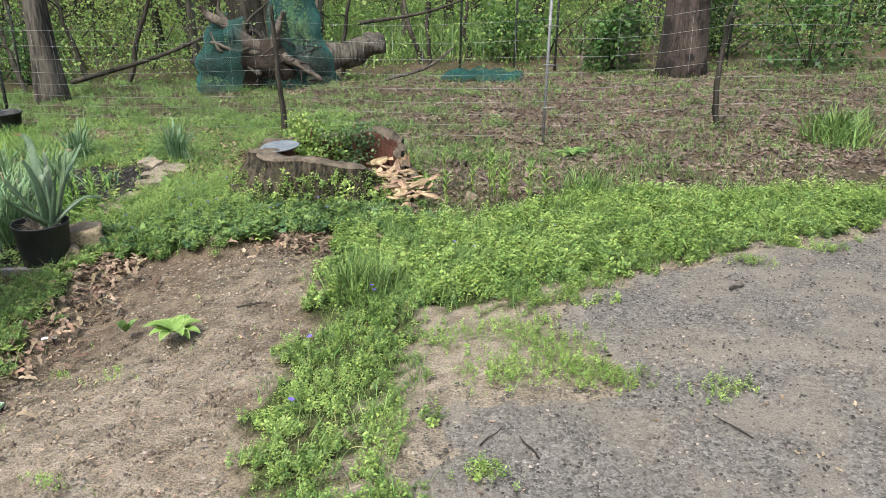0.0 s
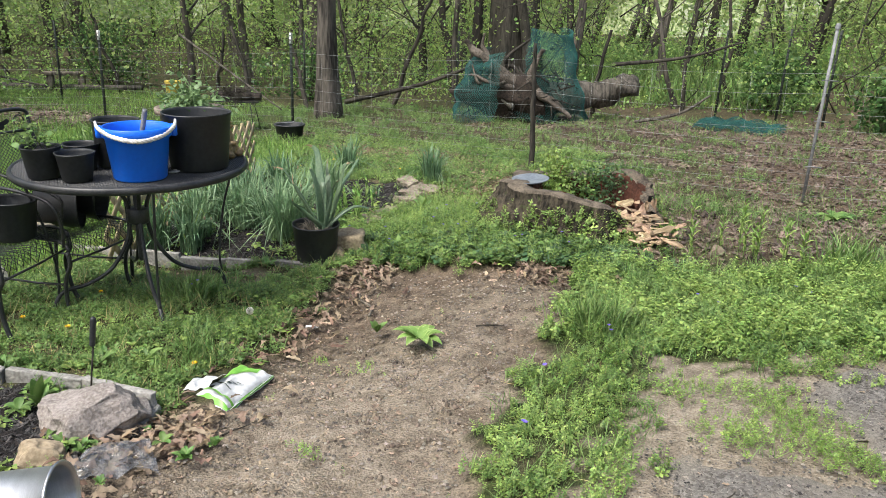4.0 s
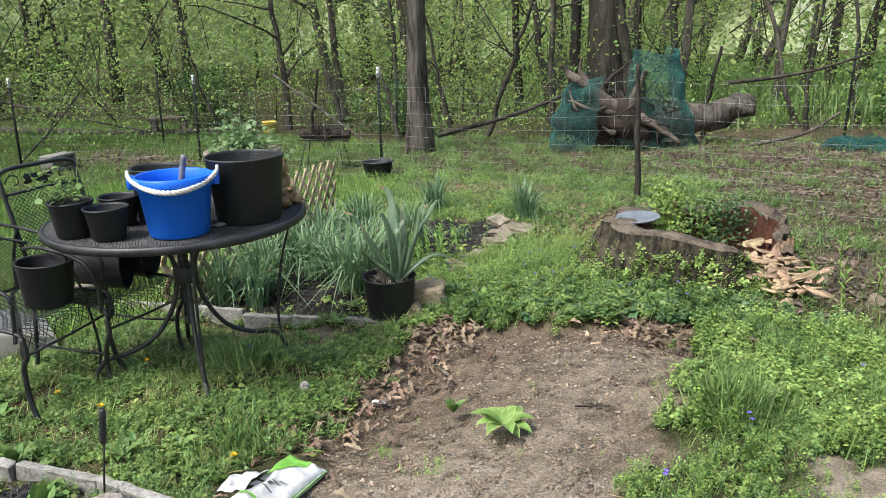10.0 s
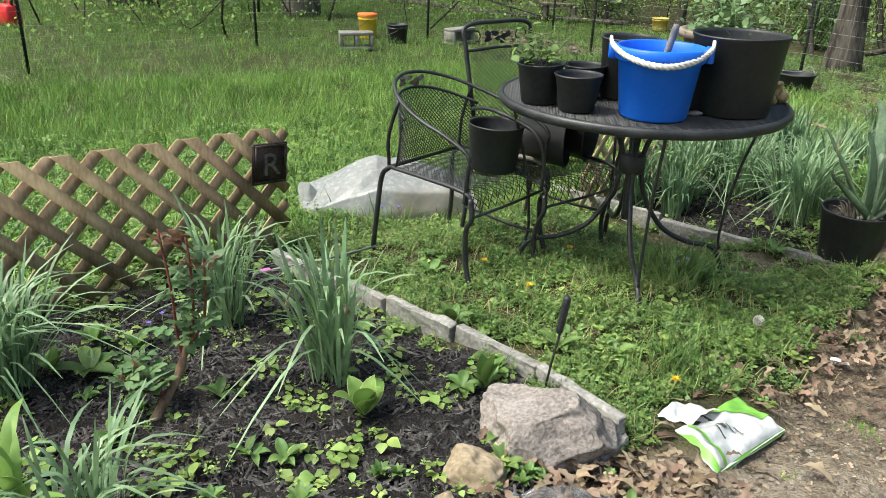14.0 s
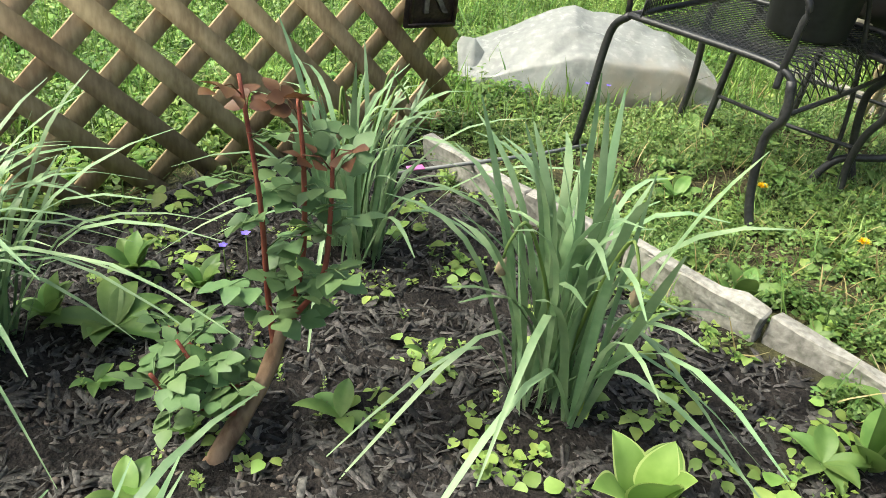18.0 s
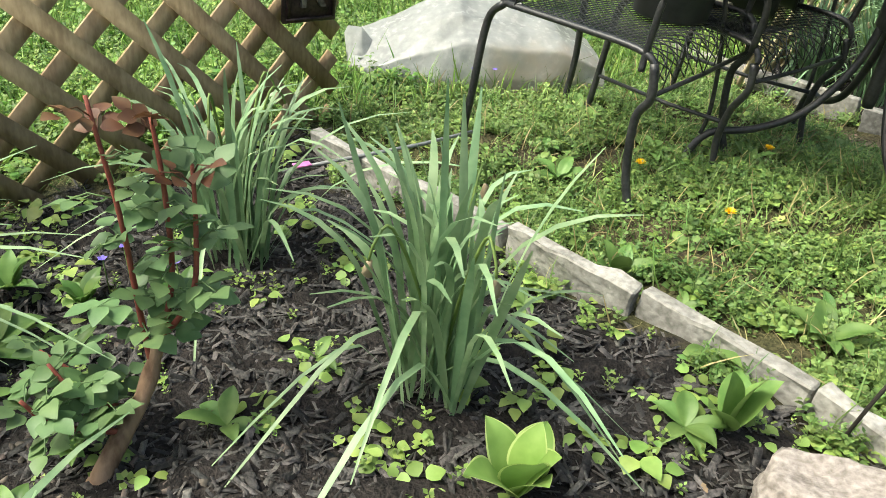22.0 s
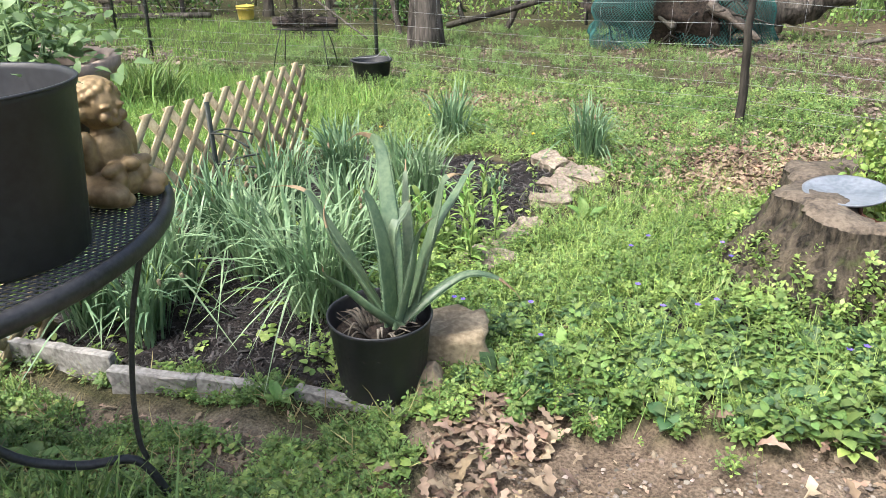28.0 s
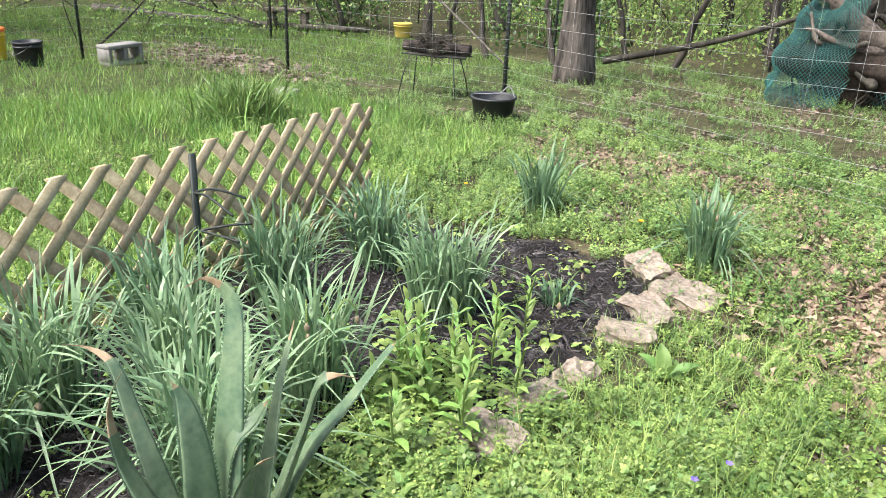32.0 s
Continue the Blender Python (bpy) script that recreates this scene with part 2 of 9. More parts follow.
M_PLAQUE = material("dark_bronze_plaque", (0.02, 0.014, 0.013), (0.075, 0.05, 0.045), scale=15, fine=80, rough=0.5, metal=0.4, bump=0.5)
M_SLATE = material("slate_grey_resin", (0.10, 0.12, 0.14), (0.19, 0.21, 0.235), scale=8, fine=60, rough=0.45, bump=0.3)
M_DANDY = leafy("dandelion_yellow", (0.80, 0.52, 0.01), (0.88, 0.62, 0.02), vary=0.1, t=0.1)
M_VIOLET = leafy("violet_petal", (0.14, 0.09, 0.50), (0.24, 0.18, 0.62), vary=0.15, t=0.2)
M_SEED = material("seed_head_fluff", (0.55, 0.54, 0.50), (0.72, 0.71, 0.68), rough=1, bump=0, through_light=0.5)
M_ROSE_STEM = material("rose_stem", (0.15, 0.032, 0.024), (0.24, 0.075, 0.045), rough=0.7, bump=0.3)
M_ROSE_RED = leafy("new_rose_leaf", (0.085, 0.032, 0.018), (0.17, 0.085, 0.035), vary=0.2, island=False)
M_ROSE = leafy("rose_leaf", (0.085, 0.155, 0.06), (0.175, 0.27, 0.11), vary=0.25, island=False)

# ---- mesh building ----


class Geo:
    """Collects vertices, quads and triangles."""

    def __init__(self):
        self.v, self.q, self.t, self.n = [], [], [], 0

    def add(self, v, q=None, t=None):
        v = np.asarray(v, float).reshape(-1, 3)
        if q is not None and len(q):
            self.q.append(np.asarray(q, int).reshape(-1, 4) + self.n)
        if t is not None and len(t):
            self.t.append(np.asarray(t, int).reshape(-1, 3) + self.n)
        self.v.append(v)
        self.n += len(v)
        return self

    def mesh(self, name, smooth=True):
        v = np.concatenate(self.v)
        q = np.concatenate(self.q) if self.q else np.zeros((0, 4), int)
        t = np.concatenate(self.t) if self.t else np.zeros((0, 3), int)
        me = bpy.data.meshes.new(name)
        me.vertices.add(len(v))
        me.vertices.foreach_set("co", v.ravel())
        loops = np.concatenate([q.ravel(), t.ravel()])
        me.loops.add(len(loops))
        me.loops.foreach_set("vertex_index", loops)
        me.polygons.add(len(q) + len(t))
        me.polygons.foreach_set("loop_start", np.concatenate([np.arange(len(q)) * 4, 4 * len(q) + np.arange(len(t)) * 3]))
        me.update(calc_edges=True)
        if smooth:
            me.polygons.foreach_set("use_smooth", np.ones(len(me.polygons), bool))
        return me


def part(name, shape, mat, parent=None, label="", smooth=True, at=None):
    """Links a Geo, bmesh or mesh as one mesh object, under a thing or a part."""
    if isinstance(shape, Geo):
        me = shape.mesh(name, smooth)
    elif isinstance(shape, bmesh.types.BMesh):
        me = bpy.data.meshes.new(name)
        shape.to_mesh(me)
        shape.free()
        if smooth:
            me.polygons.foreach_set("use_smooth", np.ones(len(me.polygons), bool))
    else:
        me = shape
    if not me.materials:
        me.materials.append(mat)
    ob = new(name, me)
    ob.parent = parent
    if at is not None:
        ob.matrix_basis = at
    if label:
        tagged(ob, label)
    return ob


def thing(name, m, label, category, group="", kind=""):
    ob = new(name)
    ob.empty_display_size = 0.1
    ob.matrix_basis = m
    return tagged(ob, label, category, group, kind)


def unit(a):
    return a / np.maximum(np.linalg.norm(a, axis=-1, keepdims=True), 1e-9)


def curve(points, n=8):
    """Smooth line through points (Catmull-Rom)."""
    p = np.asarray(points, float)
    p = np.vstack([2 * p[0] - p[1], p, 2 * p[-1] - p[-2]])
    out = []
    for i in range(1, len(p) - 2):
        for s in np.linspace(0, 1, n, endpoint=False):
            a, b, c, d = p[i - 1:i + 3]
            out.append(0.5 * (2 * b + (c - a) * s + (2 * a - 5 * b + 4 * c - d) * s ** 2 + (3 * b - a - 3 * c + d) * s ** 3))
    out.append(p[-2])
    return np.array(out)


def tube(points, radius, seg=8, closed=False, flat=1.0):
    """A round bar along a line; radius one number or one per point."""
    p = np.asarray(points, float)
    n = len(p)
    r = np.broadcast_to(np.asarray(radius, float), (n,))
    if closed:
        tan = unit(np.roll(p, -1, 0) - np.roll(p, 1, 0))
    else:
        tan = unit(np.gradient(p, axis=0))
    ref = np.array([0, 0, 1.0]) if abs(tan[:, 2]).mean() < 0.8 else np.array([1.0, 0, 0])
    a = unit(np.cross(tan, ref))
    b = np.cross(tan, a)
    ang = np.linspace(0, 2 * np.pi, seg, endpoint=False)
    v = p[:, None] + r[:, None, None] * (np.cos(ang)[None, :, None] * a[:, None] + flat * np.sin(ang)[None, :, None] * b[:, None])
    i, j = np.meshgrid(np.arange(n if closed else n - 1), np.arange(seg), indexing="ij")
    i2, j2 = (i + 1) % n, (j + 1) % seg
    q = np.stack([i * seg + j, i * seg + j2, i2 * seg + j2, i2 * seg + j], -1).reshape(-1, 4)
    v = v.reshape(-1, 3)
    t = []
    if not closed:
        v = np.vstack([v, p[0], p[-1]])
        k = n * seg
        for s in range(seg):
            t += [(k, (s + 1) % seg, s), (k + 1, (n - 1) * seg + s, (n - 1) * seg + (s + 1) % seg)]
    return v, q, t


def bar(points, radius, seg=8, closed=False, flat=1.0):
    return Geo().add(*tube(points, radius, seg, closed, flat))


def lathe(profile, seg=32, wobble=0.0):
    p = np.asarray(profile, float)
    ang = np.linspace(0, 2 * np.pi, seg, endpoint=False)
    w = 1 + wobble * np.sin(2 * ang + 0.7)
    v = np.stack([p[:, 0, None] * np.cos(ang) * w, p[:, 0, None] * np.sin(ang) / w, np.repeat(p[:, 1, None], seg, 1)], -1)
    i, j = np.meshgrid(np.arange(len(p) - 1), np.arange(seg), indexing="ij")
    j2 = (j + 1) % seg
    q = np.stack([i * seg + j, i * seg + j2, (i + 1) * seg + j2, (i + 1) * seg + j], -1).reshape(-1, 4)
    return Geo().add(v.reshape(-1, 3), q)


def block(sx, sy, sz, bevel=0.004, rough=0.0, seed=0, cuts=0):
    """A bevelled box standing on its base, with an uneven surface where rough is given."""
    bm = bmesh.new()
    bmesh.ops.create_cube(bm, size=1.0)
    for v in bm.verts:
        v.co = Vector((v.co.x * sx, v.co.y * sy, (v.co.z + 0.5) * sz))
    if cuts:
        bmesh.ops.subdivide_edges(bm, edges=bm.edges[:], cuts=cuts, use_grid_fill=True)
    if rough:
        for v in bm.verts:
            v.co += noise.noise_vector(v.co * (3 / max(sx, sy, sz)) * 2 + Vector((seed * 3.7, seed, 0))) * rough
    if bevel:
        sharp = [e for e in bm.edges if len(e.link_faces) == 2 and e.calc_face_angle() > 0.8]
        bmesh.ops.bevel(bm, geom=sharp, offset=bevel, segments=1, affect="EDGES")
    return bm


def hewn(sx, sy, sz, planes, seed=0, rough=0.05, power=4.0, sub=5):
    """A blocky stone: a rounded box cut by broad faces, then chipped and pitted; rests on z=0."""
    bm = bmesh.new()
    bmesh.ops.create_icosphere(bm, subdivisions=sub, radius=1)
    o = Vector((seed * 4.1, seed * 1.9, seed * 2.7))
    for v in bm.verts:
        c = v.co / (abs(v.co.x) ** power + abs(v.co.y) ** power + abs(v.co.z) ** power) ** (1 / power)
        for n_, d in planes:
            n_ = Vector(n_).normalized()
            k = c.dot(n_) - d + 0.10 * noise.noise(c * 2.2 + o)
            if k > 0:
                c = c - n_ * k * 0.97
        c = c * (1 + rough * noise.noise(c * 1.6 + o) + rough * 0.55 * noise.noise(c * 5 + o) - rough * 0.7 * abs(noise.noise(c * 9 + o)) + rough * 0.2 * noise.noise(c * 24 + o))
        v.co = Vector((c.x * sx / 2, c.y * sy / 2, (c.z + 0.9) * sz / 1.9))
    return bm


def boulder(sx, sy, sz, seed=0, rough=0.28, sub=4, hard=False):
    """A stone: a rounded lump with broad facets and small dents; rests on z=0."""
    bm = bmesh.new()
    bmesh.ops.create_icosphere(bm, subdivisions=sub, radius=1)
    o = Vector((seed * 5.3, seed * 2.1, seed * 1.7))
    rng = random.Random(seed)
    planes = [(Vector((rng.gauss(0, 1), rng.gauss(0, 1), rng.gauss(0, 1))).normalized(), rng.uniform(0.42, 0.72) if hard else rng.uniform(0.5, 0.82)) for _ in range(14 if hard else 12)]
    for v in bm.verts:
        c = v.co.copy()
        for nrm, d in planes:
            k = c.dot(nrm)
            if k > d:
                c -= nrm * (k - d) * 0.95
        c *= 1 + rough * 0.5 * noise.noise(c * 1.3 + o) + rough * 0.22 * noise.noise(c * 4 + o) + rough * 0.08 * noise.noise(c * 11 + o)
        v.co = Vector((c.x * sx / 2, c.y * sy / 2, c.z * sz * 0.62 + sz * 0.42))
    return bm


def mapped(protos_v, faces, places, scale, yaw, tiltx=None, tilty=None, kind="q"):
    """Copies of one small shape set down at many places: vertices and faces in arrays."""
    pv = np.asarray(protos_v, float)
    n, k = len(places), len(pv)
    s = np.asarray(scale, float)
    s = np.repeat(s[:, None], 3, 1) if s.ndim == 1 else s
    v = pv[None] * s[:, None, :]
    if tiltx is not None:
        c, d = np.cos(tiltx)[:, None], np.sin(tiltx)[:, None]
        y, z = v[..., 1] * c - v[..., 2] * d, v[..., 1] * d + v[..., 2] * c
        v = np.stack([v[..., 0], y, z], -1)
    if tilty is not None:
        c, d = np.cos(tilty)[:, None], np.sin(tilty)[:, None]
        x, z = v[..., 0] * c + v[..., 2] * d, -v[..., 0] * d + v[..., 2] * c
        v = np.stack([x, v[..., 1], z], -1)
    c, d = np.cos(yaw)[:, None], np.sin(yaw)[:, None]
    v = np.stack([v[..., 0] * c - v[..., 1] * d, v[..., 0] * d + v[..., 1] * c, v[..., 2]], -1) + np.asarray(places)[:, None, :]
    f = np.asarray(faces, int)[None] + (np.arange(n) * k)[:, None, None]
    return v.reshape(-1, 3), f.reshape(-1, f.shape[-1])


# ---- the lie of the land ----


def bell(x, y, cx, cy, sx, sy):
    return np.exp(-((x - cx) / sx) ** 2 - ((y - cy) / sy) ** 2)


def smooth_noise(x, y, scale, seed):
    """Cheap smooth variation in about -1..1 from summed waves."""
    rng = np.random.RandomState(seed)
    out = 0
    for _ in range(7):
        a, p, f = rng.uniform(0, 2 * np.pi), rng.uniform(0, 6.28), rng.uniform(0.6, 1.9) / scale
        out = out + np.sin((x * np.cos(a) + y * np.sin(a)) * f * 2 * np.pi + p)
    return out / 3.2


def lie(x, y):
    """The ground's broad height."""
    x, y = np.asarray(x, float), np.asarray(y, float)
    h = 0.05 * (np.clip(x, -9, 7) + 2.4) - 0.025 * (np.clip(y, -6, 14) - 2.9)
    h = h - 0.11 * bell(x, y, -1.78, 3.3, 0.42, 1.0) - 0.12 * bell(x, y, -3.1, 3.75, 0.75, 0.42) + 0.035 * bell(x, y, 1.4, 3.2, 1.2, 1.6)
    return h - 0.08 * bell(x, y, 0.3, 7.6, 1.5, 1.0) + 0.10 * bell(x, y, -1.4, 5.2, 0.8, 0.7)


def ground_z(x, y):
    x, y = np.asarray(x, float), np.asarray(y, float)
    return lie(x, y) + 0.012 * smooth_noise(x, y, 0.5, 3) + 0.02 * smooth_noise(x, y, 2.2, 4)


def inside(x, y, poly):
    x, y = np.asarray(x, float), np.asarray(y, float)
    r = np.zeros(x.shape, bool)
    for (x1, y1), (x2, y2) in zip(poly, poly[1:] + poly[:1]):
        c = (y1 > y) != (y2 > y)
        r ^= c & (x < (x2 - x1) * (y - y1) / (y2 - y1 + 1e-12) + x1)
    return r


DRIVE = [(0.06, -6), (0.05, 1), (0.03, 2.2), (0.04, 2.64), (0.07, 2.80), (0.31, 2.80), (0.54, 2.82), (0.72, 2.85), (0.67, 3.0), (0.6, 3.15), (0.48, 3.32), (0.42, 3.52), (0.75, 3.79), (0.96, 3.96), (1.27, 4.14),
         (1.76, 4.43), (2.37, 4.85), (3.2, 5.4), (4.6, 5.9), (9, 6.2), (12, 6), (12, -6)]
TRACK = [(-1.3, -6), (-1.3, 1.2), (-1.42, 1.67), (-1.55, 2.0), (-1.70, 2.36), (-1.76, 2.94), (-1.92, 3.35), (-2.06, 3.98), (-2.05, 4.25), (-1.66, 4.32),
         (-1.19, 4.45), (-0.73, 4.6), (-0.60, 4.03), (-0.56, 3.46), (-0.56, 2.93), (-0.50, 2.54), (-0.39, 2.19), (-0.28, 1), (-0.2, -6)]
BED_A = [(-3.40, 1.83), (-2.5, 2.08), (-1.86, 2.28), (-1.72, 2.1), (-1.66, 1.7), (-1.55, 1.3), (-1.38, 0.6), (-1.38, -0.8), (-2.85, -0.8), (-3.33, 1.0), (-3.58, 1.95)]
BED_B = [(-3.75, 3.78), (-3.2, 3.93), (-2.5, 4.08), (-2.28, 4.3), (-2.42, 4.8), (-2.56, 5.4), (-2.74, 6.25), (-2.98, 6.5), (-3.6, 6.42), (-4.25, 6.05), (-4.0, 5.0), (-3.85, 4.3)]
STRIP = [(-0.38, -2), (-0.39, 2.19), (-0.50, 2.54), (-0.56, 2.93), (-0.56, 3.46), (-0.60, 4.03), (-0.70, 4.65), (-0.09, 4.95), (0.43, 5.18), (0.98, 5.42),
         (1.7, 5.42), (2.6, 5.5), (4.0, 6.1), (3.2, 5.42), (2.37, 4.85), (1.76, 4.43), (1.27, 4.11), (0.86, 3.84), (0.68, 3.57), (0.5, 3.45), (0.02, 3.5), (0.05, 3.0), (0.02, 2.72), (0.03, 2.2), (0.03, -2)]
SAND = [(-0.12, 3.56), (0.21, 3.5), (0.42, 3.54), (0.5, 3.32), (0.62, 3.12), (0.72, 2.86), (0.1, 2.80), (0.0, 3.0)]


def soft_in(x, y, poly, jitter=0.07, seed=11):
    return inside(x + jitter * smooth_noise(x, y, 0.25, seed), y + jitter * smooth_noise(x, y, 0.25, seed + 1), poly)


def patch(x, y, scale, seed, lo=-0.1, hi=0.5):
    return np.clip((smooth_noise(x, y, scale, seed) - lo) / (hi - lo), 0, 1)


# ---- ground, one sheet to the horizon ----


def axis_steps(lo, hi, step, far, growth=1.22):
    mid = np.arange(lo, hi + step / 2, step)
    out, d, x = [], step, hi
    while x < far:
        d *= growth
        x += d
        out.append(x)
    low, d, x = [], step, lo
    while x > -far:
        d *= growth
        x -= d
        low.append(x)
    return np.concatenate([low[::-1], mid, out])


gx, gy = axis_steps(-6.0, 3.6, 0.055, 420), axis_steps(-0.6, 8.4, 0.055, 420)
GX, GY = np.meshgrid(gx, gy, indexing="ij")
GZ = ground_z(GX, GY)
m_track = np.maximum(soft_in(GX, GY, TRACK), bell(GX, GY, -1.60, 1.95, 0.20, 0.36) > 0.35).astype(float)
m_bed = np.maximum(soft_in(GX, GY, BED_A), soft_in(GX, GY, BED_B)).astype(float)
m_sand = np.maximum(soft_in(GX, GY, SAND).astype(float), np.clip(2.2 * bell(GX, GY - 0.17 * (GX + 2.9), -2.75, 3.74, 0.7, 0.12) - 0.5 + 0.4 * smooth_noise(GX, GY, 0.3, 66), 0, 1) * (1 - m_bed))
edge_d = soft_in(GX - 0.10, GY + 0.10, DRIVE, 0.10, 33) | soft_in(GX + 0.16, GY - 0.16, DRIVE, 0.10, 34) | soft_in(GX, GY - 0.2, DRIVE, 0.12, 35)
m_sand = np.maximum(m_sand, edge_d * 0.85)


def litter_amount(x, y):
    """How thickly dead leaves cover the ground."""
    a = 1.0 * bell(x, y, 2.2, 7.6, 2.6, 1.7) + 0.9 * bell(x, y, 0.6, 10.0, 2.6, 2.4) + 2.0 * bell(x, y, -1.75, 6.85, 0.5, 0.55)
    a = a + 0.8 * bell(x, y, -4.2, 8.1, 0.9, 0.4) + 0.5 * bell(x, y, -3.2, 8.0, 0.9, 0.4) + 0.9 * bell(x, y, -10.8, 8.7, 1.5, 0.6) + 0.8 * bell(x, y, -0.2, 5.8, 0.9, 0.6)
    a = a + 0.9 * bell(x, y, 5.5, 8.5, 3, 3.0) + 0.55 * ((y > 11) & (x > -3.5)) + 0.2 * bell(x, y, -5.2, 11.0, 3, 1.2)
    return np.clip(a + 0.35 * smooth_noise(x, y, 0.9, 21), 0, 1)


m_litter = np.clip(litter_amount(GX, GY) * 1.3 - 0.25, 0, 1) * (1 - m_track) * (1 - m_bed)
m_field = np.clip((-3.9 - 0.3 * (GY - 4.4) - GX) * 1.2 + 0.3 * smooth_noise(GX, GY, 0.6, 57), 0, 1) * (GY < 13) * np.clip(0.75 + 0.5 * smooth_noise(GX, GY, 1.1, 58), 0, 1) * (1 - m_bed)
m_field = np.maximum(m_field, np.maximum(0.8 * soft_in(GX, GY, STRIP, 0.08) * (1 - m_sand), 0.7 * np.clip(1.4 * bell(GX, GY, -1.5, 5.2, 0.8, 0.6) - 0.2, 0, 1) * (1 - np.clip(1.5 * bell(GX, GY, -1.60, 4.86, 0.28, 0.15), 0, 1)) * (1 - m_track)))
GZ = GZ - 0.035 * m_track + 0.008 * m_track * smooth_noise(GX, GY, 0.18, 8) + 0.014 * m_bed * smooth_noise(GX, GY, 0.12, 9)
k, l = len(gx), len(gy)
ii, jj = np.meshgrid(np.arange(k - 1), np.arange(l - 1), indexing="ij")
quads = np.stack([ii * l + jj, (ii + 1) * l + jj, (ii + 1) * l + jj + 1, ii * l + jj + 1], -1).reshape(-1, 4)
soil_geo = Geo().add(np.stack([GX, GY, GZ], -1).reshape(-1, 3), quads)
M_GROUND = bpy.data.materials.new("garden_soil")
nt, bsdf, out = nodes_of(M_GROUND)
N, L = nt.nodes.new, nt.links.new
attr = N("ShaderNodeAttribute")
attr.attribute_name = "cover"
sep = N("ShaderNodeSeparateColor")
L(attr.outputs["Color"], sep.inputs[0])
co = N("ShaderNodeTexCoord")
nz = [N("ShaderNodeTexNoise") for _ in range(3)]
for q, sc in zip(nz, (1.3, 14.0, 110.0)):
    q.inputs["Scale"].default_value, q.inputs["Detail"].default_value = sc, 6
    L(co.outputs["Object"], q.inputs["Vector"])
blend = N("ShaderNodeMix")
blend.inputs[0].default_value = 0.5
L(nz[1].outputs[0], blend.inputs[2])
L(nz[2].outputs[0], blend.inputs[3])


def two_tone(fac, a, b, lo=0.4, hi=0.6):
    r = N("ShaderNodeValToRGB")
    r.color_ramp.elements[0].position, r.color_ramp.elements[1].position = lo, hi
    r.color_ramp.elements[0].color, r.color_ramp.elements[1].color = (*a, 1), (*b, 1)
    L(fac, r.inputs[0])
    return r.outputs[0]


def over(fac, under, top):
    m = N("ShaderNodeMix")
    m.data_type = "RGBA"
    L(fac, m.inputs[0])
    L(under, m.inputs[6])
    L(top, m.inputs[7])
    return m.outputs[2]


# lawn soil: dark tones also stand for shade among the plants
c = two_tone(blend.outputs[0], (0.024, 0.026, 0.012), (0.085, 0.08, 0.036))
c = over(two_tone(nz[0].outputs[0], (0, 0, 0), (0.35, 0.35, 0.35), 0.52, 0.64), c, two_tone(blend.outputs[0], (0.07, 0.053, 0.036), (0.19, 0.145, 0.10)))
# under strip, mound and field: shaded gaps painted as darker green soil
c = over(attr.outputs["Alpha"], c, two_tone(blend.outputs[0], (0.022, 0.032, 0.010), (0.075, 0.10, 0.030)))
c = over(sep.outputs[2], c, two_tone(blend.outputs[0], (0.07, 0.05, 0.035), (0.17, 0.125, 0.088)))
dirt = over(two_tone(nz[0].outputs[0], (0, 0, 0), (1, 1, 1), 0.42, 0.6), two_tone(blend.outputs[0], (0.07, 0.053, 0.037), (0.20, 0.158, 0.114)), two_tone(blend.outputs[0], (0.15, 0.122, 0.09), (0.315, 0.265, 0.205)))
c = over(sep.outputs[0], c, dirt)
# bed soil: near black, with the shade between mulch chips painted in
c = over(sep.outputs[1], c, two_tone(blend.outputs[0], (0.008, 0.007, 0.007), (0.032, 0.027, 0.025)))
dry = N("ShaderNodeAttribute")
dry.attribute_name = "dust"
c = over(dry.outputs["Fac"], c, two_tone(blend.outputs[0], (0.155, 0.125, 0.092), (0.345, 0.295, 0.23), 0.38, 0.62))
L(c, bsdf.inputs["Base Color"])
bsdf.inputs["Roughness"].default_value = 0.95
bsdf.inputs["Specular IOR Level"].default_value = 0.2
bp = N("ShaderNodeBump")
bp.inputs["Strength"].default_value, bp.inputs["Distance"].default_value = 1.0, 0.03
L(blend.outputs[0], bp.inputs["Height"])
L(bp.outputs[0], bsdf.inputs["Normal"])
ground = part("ground", soil_geo, M_GROUND)
tagged(ground, "bare brown dirt, dark mulch and grassy soil, gap shade in the colour", "ground", kind="structure")
cover = ground.data.color_attributes.new("cover", "FLOAT_COLOR", "POINT")
cover.data.foreach_set("color", np.stack([np.maximum(m_track * (1 - np.clip(0.7 * bell(GX, GY, -1.7, 3.6, 0.4, 0.7) + 0.75 * bell(GX, GY, -1.1, 4.45, 0.8, 0.35), 0, 1)), m_sand), np.maximum(m_bed, np.clip(1.6 * bell(GX, GY, -1.60, 4.86, 0.27, 0.14), 0, 1)), np.maximum(m_litter, 0.95 * m_track * np.clip(bell(GX, GY, -1.7, 3.6, 0.5, 0.8) + bell(GX, GY, -1.1, 4.45, 0.9, 0.4), 0, 1)), m_field], -1).ravel())
dust_m = np.maximum(np.clip(0.95 * soft_in(GX, GY, SAND, 0.05) + 0.8 * edge_d, 0, 1), 0.6 * m_track * np.clip(1.5 * bell(GX + 0.12 * (GY - 3), GY, -0.95, 2.9, 0.34, 1.1) * (0.35 + 0.65 * patch(GX, GY, 0.35, 59, -0.4, 0.4)), 0, 1))
ground.data.attributes.new("dust", "FLOAT", "POINT").data.foreach_set("value", np.ascontiguousarray(dust_m.ravel()))

